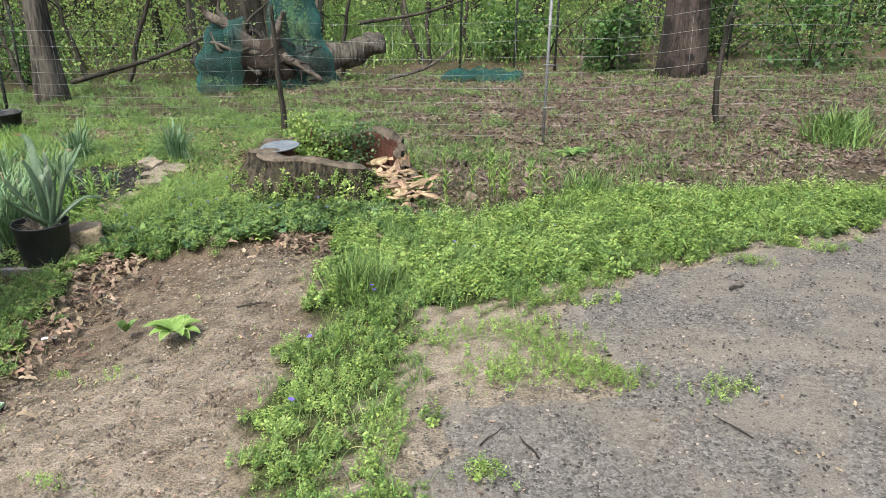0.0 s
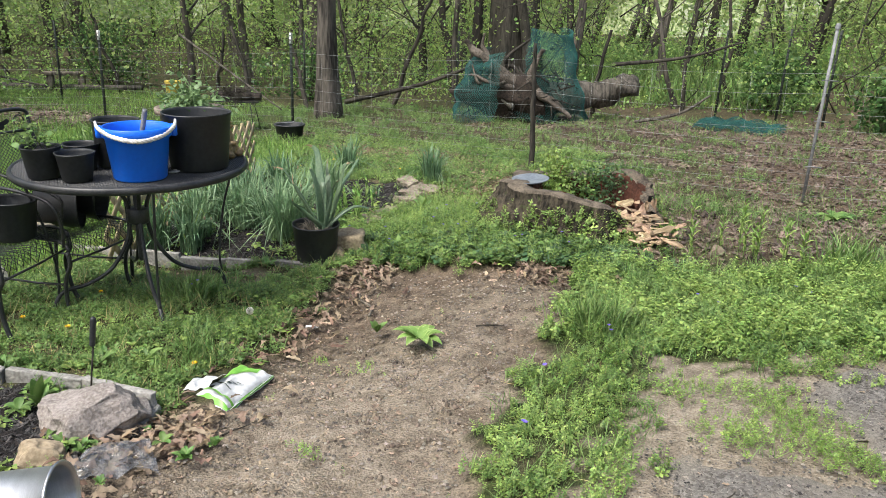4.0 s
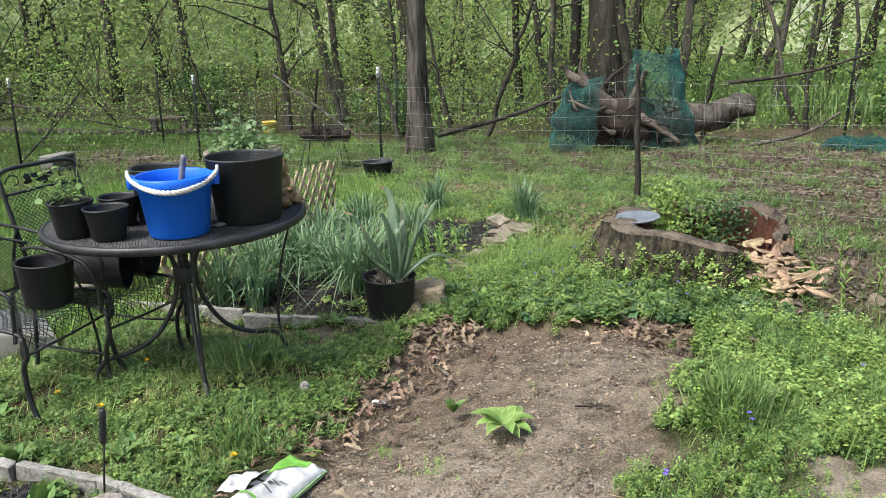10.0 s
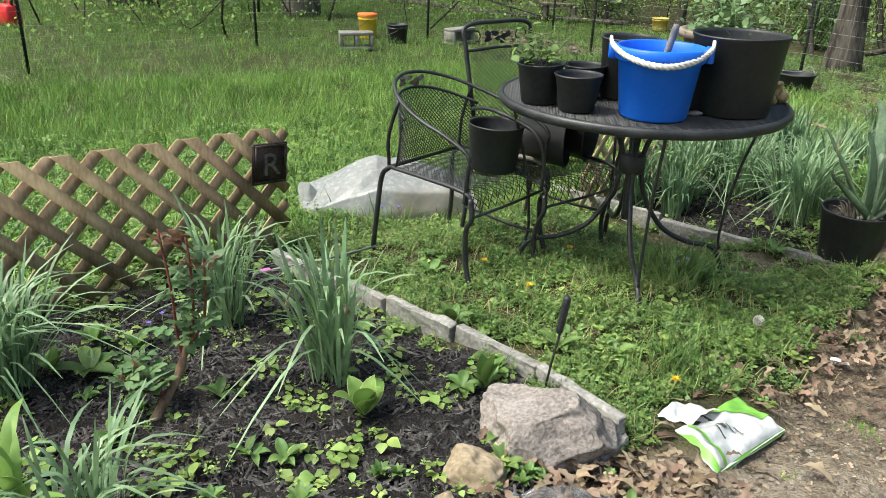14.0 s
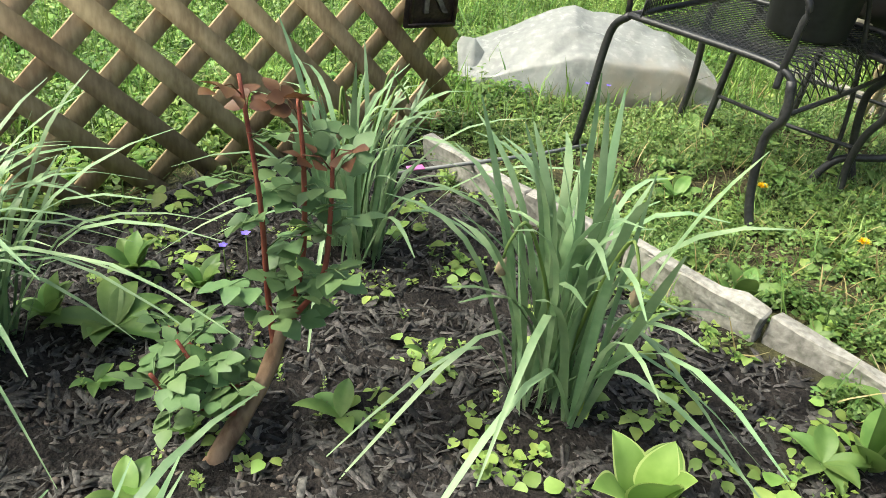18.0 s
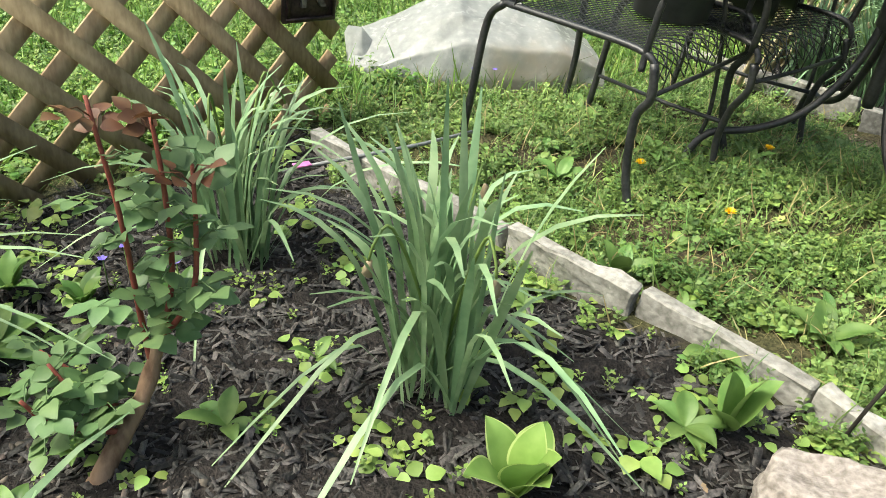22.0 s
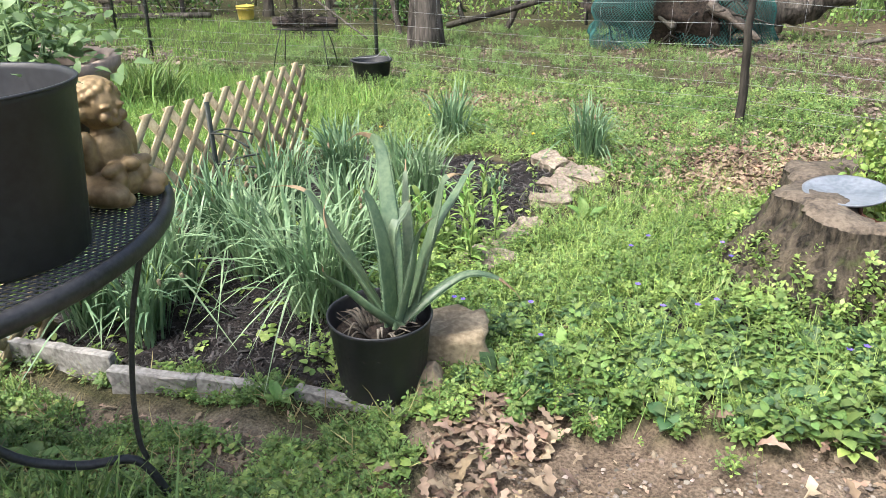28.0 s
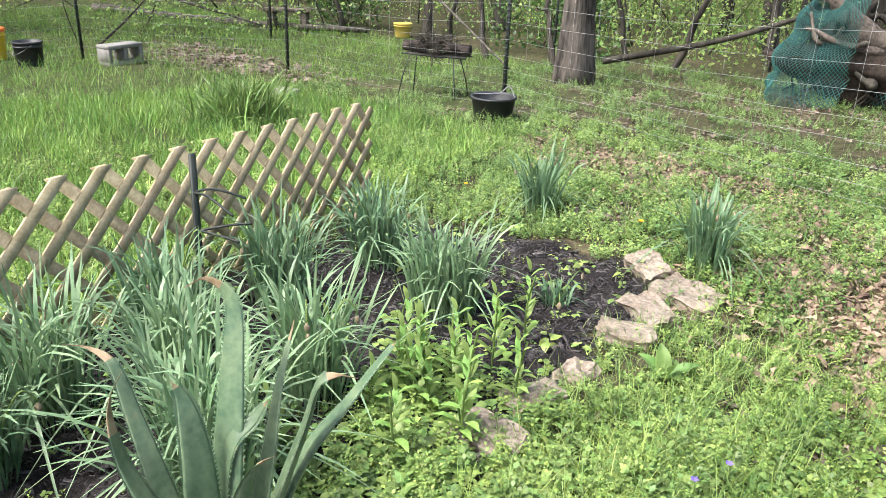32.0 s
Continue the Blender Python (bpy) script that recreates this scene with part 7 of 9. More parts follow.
for k_, (x, y, n_, h, sp) in enumerate([(-3.72, 6.78, 60, 0.36, 0.07), (-2.76, 6.72, 70, 0.38, 0.07), (-3.76, 5.72, 90, 0.40, 0.10), (-3.22, 5.60, 110, 0.42, 0.12), (-3.72, 5.20, 90, 0.40, 0.10), (-3.62, 4.72, 90, 0.42, 0.10),
                                        (-3.26, 4.60, 100, 0.44, 0.10), (-3.42, 4.28, 100, 0.44, 0.10), (-2.80, 4.45, 130, 0.46, 0.10), (-3.0, 4.86, 90, 0.44, 0.10), (-3.55, 4.05, 60, 0.36, 0.07), (-3.28, 4.07, 60, 0.34, 0.06), (-2.95, 5.95, 20, 0.12, 0.04)]):
    daffodil(x, y, int(n_ * 1.35), h * 1.05, 10 + k_, "thick clump of blue-green daffodil leaves in the back bed" if n_ >= 90 else "clump of daffodil leaves past flowering", k_ in (3, 6, 7, 8, 9), sp, n_ < 100, 1.0)


M_BROAD = leafy("weed_broad_leaf", (0.095, 0.185, 0.045), (0.205, 0.315, 0.09), vary=0.3, island=False)
M_MARGIN = leafy("pale_leaf_margin", (0.34, 0.44, 0.14), (0.46, 0.55, 0.22), vary=0.1, island=False)


def broad_plant(x, y, leaves, size, seed, label, name="hosta", upright=0.9):
    t = thing(name, pose(x, y, float(ground_z(x, y))), label, "hosta" if name == "hosta" else "plant")
    rng = np.random.RandomState(seed)
    for k_ in range(leaves):
        a, up = k_ * 2.4 + rng.uniform(-0.3, 0.3), upright * rng.uniform(0.55, 1.25)
        le, w = size * rng.uniform(0.75, 1.15), size * rng.uniform(0.36, 0.48)
        n = 12
        s = np.linspace(0, 1, n)
        wid = w / 2 * (np.sin(np.pi * np.clip(s, 0, 1) ** 0.85) ** 0.9 + 0.06 * (1 - s))
        ang = up - 1.1 * s ** 2 * (1.3 - up * 0.6)
        dr = np.concatenate([[0], np.cumsum(np.cos(ang[:-1]) * le / (n - 1))])
        dz = np.concatenate([[0], np.cumsum(np.sin(ang[:-1]) * le / (n - 1))])
        d, side = np.array([np.cos(a), np.sin(a), 0]), np.array([-np.sin(a), np.cos(a), 0])
        cols = []
        for f_ in (-1, -0.88, -0.6, -0.3, 0, 0.3, 0.6, 0.88, 1):
            cols.append(d * dr[:, None] + side * (wid * f_)[:, None] + np.array([0, 0, 1.0]) * (dz + 0.38 * abs(f_) ** 1.4 * wid + 0.01 + 0.03 * wid * np.cos(f_ * 21))[:, None])
        V = np.stack(cols, 1).reshape(-1, 3)
        i = np.arange(n - 1)[:, None] * 9
        q = [np.concatenate([i + j, i + j + 1, i + j + 10, i + j + 9], 1) for j in range(8)]
        hosta = name == "hosta" and size > 0.12
        lf = part("leaf", Geo().add(V, np.concatenate(q[1:7] if hosta else q)), M_HOSTA if name == "hosta" else M_BROAD, t)
        if hosta:
            part("leaf_margin", Geo().add(V, np.concatenate([q[0], q[7]])), M_MARGIN, lf, "pale yellow-green leaf margin")
    return t


broad_plant(-2.18, 1.66, 7, 0.155, 1, "young hosta with bright green pointed leaves in the mulch", upright=1.1)
broad_plant(-1.14, 3.30, 13, 0.135, 2, "small bright green hosta growing in the bare dirt", upright=0.65)
broad_plant(-1.42, 3.38, 6, 0.08, 3, "small grey-green weed rosette in the dirt", "weed_rosette", 1.1)

def oval_leaf(length, width, fold=0.25, droop=0.2, teeth=0.05):
    """A pointed oval leaf with a folded midrib and a faintly toothed edge."""
    s = np.array([0, 0.12, 0.3, 0.5, 0.7, 0.86, 1.0])
    w = width / 2 * np.array([0.05, 0.62, 0.97, 1.0, 0.74, 0.40, 0.02]) * (1 + teeth * np.array([0, 1, -1, 1, -1, 1, 0]))
    y, z = length * s, -droop * length * s ** 2
    V = np.stack([np.stack([-w, y, z + fold * w], -1), np.stack([0 * s, y, z], -1), np.stack([w, y, z + fold * w], -1)], 1).reshape(-1, 3)
    i = np.arange(6)[:, None] * 3
    return V, np.concatenate([np.concatenate([i + k_, i + k_ + 1, i + k_ + 4, i + k_ + 3], 1) for k_ in (0, 1)])


def compound_leaf(size, seed):
    """Five leaflets on one stalk, base at the origin, along y."""
    rng = np.random.RandomState(seed)
    g = Geo()
    g.add(*tube([(0, 0, 0), (0, size * 0.9, 0.01), (0, size * 1.7, 0.0)], 0.0011, 4))
    for px, py, a in ((0, 1.65, 0), (1, 1.25, -1.1), (-1, 1.2, 1.1), (1, 0.7, -1.25), (-1, 0.65, 1.25)):
        a += rng.normal(0, 0.2)
        V, q = oval_leaf(size * rng.uniform(0.8, 1.1), size * rng.uniform(0.72, 0.88), rng.uniform(0.1, 0.35), rng.uniform(0.05, 0.35))
        g.add(np.stack([V[:, 0] * np.cos(a) - V[:, 1] * np.sin(a) + px * 0.04 * size, V[:, 0] * np.sin(a) + V[:, 1] * np.cos(a) + py * size, V[:, 2] + rng.normal(0, 0.004)], -1), q)
    return g


rose = thing("rose_bush", pose(-2.50, 1.17, float(ground_z(-2.50, 1.17))), "small rose bush with bronze new leaves in the mulch", "rose bush")
RS = np.random.RandomState(9)
part("old_stem", bar(curve([(0.03, -0.05, -0.03), (0.0, 0.0, 0.03), (-0.03, 0.06, 0.10), (-0.055, 0.10, 0.18)], 5), np.linspace(0.019, 0.009, 16) * RS.uniform(0.9, 1.15, 16), 8), material("rose_wood", (0.13, 0.075, 0.045), (0.31, 0.205, 0.135), scale=14, fine=60, rough=0.85, bump=0.8, stretch=(1, 1, 0.4)), rose, "gnarled woody base")
for ci, pts in enumerate([[(-0.04, 0.08, 0.13), (-0.07, 0.08, 0.22), (-0.08, 0.08, 0.37), (-0.11, 0.07, 0.53)], [(-0.055, 0.10, 0.17), (-0.065, 0.13, 0.27), (-0.08, 0.14, 0.40), (-0.10, 0.14, 0.50)], [(-0.055, 0.10, 0.17), (-0.04, 0.15, 0.25), (-0.06, 0.17, 0.34), (-0.08, 0.18, 0.43)],
                         [(-0.02, 0.04, 0.09), (-0.05, -0.02, 0.11), (-0.08, -0.05, 0.16)], [(-0.01, 0.02, 0.06), (-0.02, -0.06, 0.10), (-0.03, -0.09, 0.15)], [(-0.02, 0.03, 0.08), (-0.10, -0.02, 0.11), (-0.14, -0.06, 0.14)]]):
    cc = curve(pts, 6)
    part("cane", bar(cc, np.linspace(0.0052, 0.0028, len(cc)), 6), M_ROSE_STEM, rose)
    tall_cane = len(pts) == 4
    for k_ in range(13 if tall_cane else 8):
        f_ = 0.15 + 0.85 * (k_ + 0.5) / (13 if tall_cane else 8)
        c0 = cc[min(len(cc) - 1, int(f_ * (len(cc) - 1)))]
        red = tall_cane and f_ > 0.86
        part("leaf", compound_leaf(0.028 if red else RS.uniform(0.027, 0.038), 40 + 20 * ci + k_), M_ROSE_RED if red else M_ROSE, rose, "bronze new leaf" if red else "", at=pose(*c0, RS.uniform(-5, 40) + (25 if red else 0), RS.normal(0, 15), k_ * 137.5 + ci * 50))

# ---- ground plants ----


def seedling(leaves, size, seed):
    """A low weed with a few smooth rounded leaves on stalks."""
    rng = np.random.RandomState(seed)
    V, F, n = [], [], 0
    for i in range(leaves):
        v, q = oval_leaf(size * rng.uniform(0.7, 1.1), size * rng.uniform(0.65, 0.85), 0.25, 0.3)
        a, r, h = i * 2.4 + rng.uniform(-0.5, 0.5), rng.uniform(0.1, 0.6), rng.uniform(0.2, 0.8)
        y = v[:, 1] + r
        V.append(np.stack([v[:, 0] * np.cos(a) - y * np.sin(a), v[:, 0] * np.sin(a) + y * np.cos(a), v[:, 2] + h], -1))
        F += [(p + n, q_ + n, r_ + n) for b in q for p, q_, r_ in ((b[0], b[1], b[2]), (b[0], b[2], b[3]))]
        n += len(v)
    return np.concatenate(V), F


SEEDL = [seedling(4, 0.9, 1), seedling(5, 0.75, 2), seedling(3, 1.0, 3)]

lawn = lambda x, y: clear_of(x, y) * (1 - 0.75 * litter_amount(x, y)) * (1 - np.clip(1.3 * bell(x, y, -1.60, 4.86, 0.26, 0.13), 0, 1))
near_lawn = lambda x, y: lawn(x, y) * (0.12 + 0.88 * patch(x, y, 0.4, 61, -0.6, 0.2)) * (1 - 0.9 * np.clip(bell(x, y, -2.22, 2.80, 0.14, 0.10) + bell(x, y, -2.75, 2.42, 0.12, 0.07) + bell(x, y, -2.55, 3.42, 0.12, 0.08), 0, 1))
P = spread(130000, -5.2, 2.5, 0.2, 8.5, near_lawn)
meadow("lawn_grass", P, BLADES, lambda n: RNG.uniform(0.03, 0.10, n), M_GRASS, "short mixed lawn grass", "grass", 0.7)
P = spread(46000, -4.4, -1.3, 1.7, 4.4, lambda x, y: near_lawn(x, y))
meadow("lawn_chickweed", P[::2], TINY, lambda n: RNG.uniform(0.025, 0.06, n), M_WEED, "fine low chickweed and lawn weeds under the table", "weeds", 0.6)
meadow("lawn_chickweed", P[1::2], TINY, lambda n: RNG.uniform(0.02, 0.055, n), M_GRASS, "fine yellowish chickweed in the lawn", "weeds", 0.6)
P = spread(26000, -6.2, -2.4, -0.6, 3.4, lambda x, y: np.where(x < -3.59 - 0.268 * (y - 1.846) - 0.06, 0.9, 0.0) * (0.3 + 0.7 * patch(x, y, 0.5, 64, -0.6, 0.3)))
meadow("verge_weeds", P[::3], WEEDS, lambda n: RNG.uniform(0.04, 0.09, n), M_TALL, "leafy green weeds behind the lattice", "weeds", 0.5)
meadow("verge_chickweed", P[1::3], TINY[:3] + CHICK, lambda n: RNG.uniform(0.04, 0.09, n), M_WEED_L, "pale tangled chickweed behind the lattice", "weeds", 0.5)
meadow("verge_chickweed", P[2::3], TINY[:3] + CHICK, lambda n: RNG.uniform(0.05, 0.10, n), M_GRASS, "tangled green chickweed behind the lattice", "weeds", 0.5)
P = spread(14000, -5.2, 0.6, 0.4, 8.5, lambda x, y: near_lawn(x, y) * (x < -0.65))
meadow("lawn_weeds", P, WEEDS, lambda n: RNG.uniform(0.016, 0.036, n), M_WEED, "low leafy lawn weeds", "weeds", 0.5)
P = spread(6500, -5.2, -1.6, 0.4, 5.2, lambda x, y: near_lawn(x, y))
P2 = spread(9000, -4.4, -1.4, 1.8, 4.3, lambda x, y: near_lawn(x, y) * patch(x, y, 0.3, 69, -0.2, 0.5))
meadow("lawn_broadleaves", P2, WEEDS, lambda n: RNG.uniform(0.03, 0.055, n), M_WEED, "broad-leaved lawn weeds in patches", "weeds", 0.5)
P3 = spread(1000, -2.75, -1.75, 2.7, 4.2, lambda x, y: near_lawn(x, y) * bell(x, y, -2.2, 3.45, 0.3, 0.5))
meadow("lawn_broadleaves", P3, WEEDS + ROUND[:1] + SEEDL[:1], lambda n: RNG.uniform(0.03, 0.058, n), M_WEED_L, "fresh broad-leaved weeds along the lawn's edge", "weeds", 0.5)
meadow("clover_leaves", P, ROUND, lambda n: RNG.uniform(0.018, 0.045, n), M_WEED_L, "round-leaved pale weeds", "weeds", 0.4)
# grassy strip between dirt and asphalt
strip_ok = lambda x, y: soft_in(x, y, STRIP, 0.11) * (0.05 + 0.95 * patch(x, y, 0.3, 62, -0.5, 0.3)) * (1 - 0.8 * bell(x, y, 0.12, 3.1, 0.22, 0.55)) * (1 - 0.85 * np.clip(2 * bell(x, y, 0.15, 3.4, 0.28, 0.16), 0, 1))
back = lambda x, y: np.clip((y - 3.5 - 0.45 * np.clip(x, 0, 9)) * 4, 0, 1)
P = spread(190000, -0.9, 4.2, 0.5, 6.2, lambda x, y: strip_ok(x, y) * (1 - 0.55 * back(x, y)))
meadow("strip_weeds", P[::2], TINY[:3] + CHICK, lambda n: RNG.uniform(0.028, 0.06, n), M_WEED_L, "fine yellow-green chickweed along the driveway", "weeds", 0.7)
meadow("strip_weeds", P[1::4], CHICK, lambda n: RNG.uniform(0.028, 0.06, n), M_WEED, "fine green bedstraw along the driveway", "weeds", 0.7)
meadow("strip_grass", P[3::6], THIN, lambda n: RNG.uniform(0.04, 0.10, n), M_GRASS, "tufted grass along the driveway", "grass", 0.7)
meadow("dry_grass", P[5::18], BLADES, lambda n: RNG.uniform(0.03, 0.08, n), M_GRASS_DRY, "dry straw-coloured grass along the driveway", "grass", 1.3)
P = spread(120000, -0.9, 4.2, 3.3, 6.2, lambda x, y: soft_in(x, y, STRIP, 0.09) * back(x, y) * (0.2 + 0.8 * patch(x, y, 0.3, 84, -0.5, 0.2)))
tall_l = patch(P[:, 0], P[:, 1], 0.45, 85, -0.3, 0.4) + 0.5 * bell(P[:, 0], P[:, 1], -0.3, 4.1, 0.35, 0.6) > RNG.uniform(0.2, 0.9, len(P))
meadow("strip_grass", P[tall_l][::3], THIN + BLADES[:1], lambda n: RNG.uniform(0.06, 0.15, n), M_GRASS, "long green grass behind the driveway", "grass", 0.5)
meadow("strip_weeds", P[tall_l][1::2], WEEDS + CHICK + TINY[:3], lambda n: RNG.uniform(0.035, 0.075, n), M_WEED, "dark leafy weeds behind the driveway", "weeds", 0.5)
meadow("strip_weeds", P[~tall_l][::2], CHICK, lambda n: RNG.uniform(0.05, 0.11, n), M_WEED_L, "tall pale bedstraw behind the driveway", "weeds", 0.6)
meadow("strip_weeds", P[~tall_l][1::3], TINY[:3], lambda n: RNG.uniform(0.035, 0.075, n), M_WEED, "fine green chickweed behind the driveway", "weeds", 0.6)
pile_green = lambda x, y: 1.6 * bell(x, y, -1.72, 6.85, 0.40, 0.48) + 0.8 * bell(x, y, -3.95, 8.2, 0.8, 0.22)
# leafy mound before the stump
mound = lambda x, y: (1 - np.clip(1.3 * bell(x, y, -1.60, 4.86, 0.26, 0.13), 0, 1)) * np.clip(bell(x, y, -1.45, 5.05, 0.85, 0.62) * 1.6 - 0.15, 0, 1) * (1 - np.clip(1.5 * bell(x, y, -1.02, 5.5, 0.72, 0.72), 0, 1)) * clear_of(x, y)
P = spread(40000, -2.7, 0.3, 4.2, 6.6, lambda x, y: mound(x, y) * (0.12 + 0.88 * patch(x, y, 0.22, 97, -0.5, 0.1)))
meadow("ground_chickweed", P[::3], TINY[:3], lambda n: RNG.uniform(0.04, 0.09, n), M_WEED, "pale fine weeds before the stump", "weeds", 0.5)
meadow("ground_chickweed", P[1::3], TINY[:3], lambda n: RNG.uniform(0.03, 0.07, n), M_WEED_L, "fine green weeds before the stump", "weeds", 0.5)
meadow("ground_ivy", P[2::4], WEEDS, lambda n: RNG.uniform(0.03, 0.075, n), M_WEED, "leafy green ground cover before the stump", "weeds", 0.5)
P = spread(5200, -2.3, -0.5, 4.2, 5.1, lambda x, y: clear_of(x, y) * np.clip(1.3 * bell(x, y - 0.15 * (x + 1.5), -1.45, 4.62, 0.75, 0.20), 0, 1) * (0.1 + 0.9 * patch(x, y, 0.2, 98, -0.4, 0.2)))
meadow("ground_ivy", P[::2], WEEDS + TINY[:2], lambda n: RNG.uniform(0.04, 0.095, n), M_WEED, "bushy green weeds hanging over the dirt", "weeds", 0.6)
meadow("ground_ivy", P[1::2], WEEDS + ROUND[:1], lambda n: RNG.uniform(0.03, 0.08, n), M_DARKLEAF, "dark-leaved weeds along the dirt", "weeds", 0.6)
P = spread(4600, -1.8, 0.1, 4.4, 5.4, lambda x, y: bell(x, y, -0.75, 4.85, 0.42, 0.24) * clear_of(x, y) * (0.15 + 0.85 * patch(x, y, 0.2, 94, -0.3, 0.3)))
meadow("dark_ivy", P, WEEDS, lambda n: RNG.uniform(0.03, 0.065, n), M_DARKLEAF, "dark-leaved creeping ivy at the stump's foot", "ivy", 0.5)
side = lambda x, y: np.clip(1.5 * bell(x, y, -1.9, 5.4, 0.55, 1.0), 0, 1) * clear_of(x, y) * (0.04 + 0.96 * patch(x, y, 0.2, 63, -0.3, 0.5))
P = spread(60000, -2.9, -0.9, 4.2, 7.4, side)
meadow("bedstraw_grass", P[::2] + RNG.normal(0, 0.05, P[::2].shape) * np.array([1, 1, 0]), THIN, lambda n: RNG.uniform(0.04, 0.12, n), M_WEED_L, "thin pale green grass among the weeds", "grass", 0.6)
meadow("pale_bedstraw", P[::2], CHICK + TINY[:3], lambda n: RNG.uniform(0.022, 0.058, n), M_WEED_L, "tall pale green bedstraw beside the back bed", "weeds", 0.5)
meadow("pale_bedstraw", P[1::2], CHICK + TINY, lambda n: RNG.uniform(0.022, 0.055, n), M_WEED, "fine green bedstraw beside the back bed", "weeds", 0.6)
P = spread(9000, -3.9, -1.4, 1.9, 4.4, lambda x, y: lawn(x, y) * (0.3 + 0.7 * patch(x, y, 0.35, 67, -0.2, 0.6)))
meadow("dry_grass", P, BLADES, lambda n: RNG.uniform(0.03, 0.10, n), M_GRASS_DRY, "dry straw-coloured grass in the lawn", "grass", 1.3)
P = spread(16000, -2.5, -0.2, 4.4, 6.9, lambda x, y: np.clip(mound(x, y) + side(x, y), 0, 1) * (0.2 + 0.8 * patch(x, y, 0.25, 68, -0.3, 0.5)))
meadow("bedstraw_stems", P, THIN, lambda n: RNG.uniform(0.05, 0.15, n), M_WEED_L, "thin yellow-green stems over the ground cover", "weeds", 0.5)
P = spread(15000, -6.5, -3.8, 3.4, 7.6, lambda x, y: np.where(x < -3.95 - 0.3 * (y - 4.4), 0.9, 0.0) * patch(x, y, 0.5, 92, -0.4, 0.5))
meadow("verge_chickweed", P, TINY[:3] + CHICK, lambda n: RNG.uniform(0.04, 0.10, n), M_WEED_L, "pale weeds among the long grass", "weeds", 0.5)
P = spread(2600, -2.6, 0.0, 4.3, 6.4, lambda x, y: mound(x, y) * patch(x, y, 0.25, 93, -0.2, 0.5))
meadow("ground_broadleaves", P, WEEDS[::2] + SEEDL[:2], lambda n: RNG.uniform(0.03, 0.062, n), M_WEED_L, "broader pale leaves among the ground cover", "weeds", 0.5)
P = spread(22000, -5.6, -1.6, 6.3, 9.2, lambda x, y: clear_of(x, y) * (1 - np.clip(1.5 * pile_green(x, y), 0, 1)) * (0.15 + 0.85 * patch(x, y, 0.4, 86, -0.4, 0.3)))
meadow("clearing_weeds", P[::2], CHICK + TINY, lambda n: RNG.uniform(0.03, 0.075, n), M_WEED_L, "fine pale weeds between the daffodil clumps", "weeds", 0.5)
meadow("clearing_weeds", P[1::2], THIN + TINY[:3], lambda n: RNG.uniform(0.04, 0.09, n), M_GRASS, "fine green weeds between the daffodil clumps", "weeds", 0.5)
# tall bright grass beyond the lattices and the field
tall = lambda x, y: np.where((x < -3.95 - 0.3 * (y - 4.4)) | ((y < 3.2) & (x < -4.2)), 1.0, 0.0) * (0.35 + 0.65 * patch(x, y, 0.8, 71, -0.6, 0.3)) * (1 - 0.8 * litter_amount(x, y))
P = spread(150000, -9.0, -3.6, -0.6, 8.2, lambda x, y: tall(x, y) * np.where((y < 3.0) & (x > -5.6), 0.55, 1.0))
meadow("tall_grass", P, FAR_BLADES, lambda n: RNG.uniform(0.06, 0.16, n) * RNG.uniform(0.7, 1.3, n), M_TALL, "long bright green spring grass", "grass", 0.5)
P = spread(110000, -18, -8.5, -2, 12.5, lambda x, y: 0.9 * (1 - 0.8 * litter_amount(x, y)) * (0.4 + 0.6 * patch(x, y, 1.0, 72, -0.5, 0.4)))
meadow("field_grass", P, FAR_BLADES, lambda n: RNG.uniform(0.07, 0.16, n), M_TALL, "bright green grass of the far yard", "grass", 0.6)
P = spread(84000, -8.5, 8, 6.5, 13.5, lambda x, y: clear_of(x, y) * np.clip(1.15 - 0.85 * litter_amount(x, y), 0.03, 1) * (0.05 + 0.95 * patch(x, y, 0.9, 73, -0.15, 0.3)))
meadow("yard_weeds", P[::2], TINY[:3] + CHICK, lambda n: RNG.uniform(0.04, 0.095, n), M_GRASS, "low weeds on the yard behind the fence", "weeds", 0.5)
meadow("yard_grass", P[1::2], FAR_BLADES, lambda n: RNG.uniform(0.06, 0.15, n), M_GRASS, "patchy grass on the yard behind the fence", "grass", 0.6)
P = spread(30000, -14, 4, 15, 34, lambda x, y: np.where((x * 16 / np.maximum(y, 1) > -4.2) & (x * 16 / np.maximum(y, 1) < 0.6), 1.0, 0.1))
meadow("far_meadow", P, FAR_BLADES, lambda n: RNG.uniform(0.4, 0.8, n), M_GRASS, "sunlit meadow grass beyond the wood", "grass", 0.6)
# weeds in the mulch beds
bedw = lambda poly, sd: (lambda x, y: soft_in(x, y, poly, 0.05) * patch(x, y, 0.3, sd, -0.2, 0.6))
P = np.vstack([spread(4800, -3.9, -1.3, -0.6, 2.4, bedw(BED_A, 81)), spread(2200, -4.3, -2.2, 3.8, 6.8, bedw(BED_B, 82))])
meadow("bed_weeds", P, SEEDL + TINY, lambda n: RNG.uniform(0.02, 0.045, n), M_WEED_L, "small bright green weeds sprouting through mulch", "weeds", 0.4)
P = spread(9000, -3.0, -2.0, 4.15, 5.4, lambda x, y: np.clip(1.3 * bell(x + 0.45 * (y - 4.7), y, -2.52, 4.7, 0.22, 0.5), 0, 1) * (0.25 + 0.75 * patch(x, y, 0.2, 87, -0.4, 0.3)))
meadow("bed_edge_weeds", P[::2], CHICK + TINY, lambda n: RNG.uniform(0.03, 0.07, n), M_WEED_L, "pale weeds spilling over the back bed's edge", "weeds", 0.5)
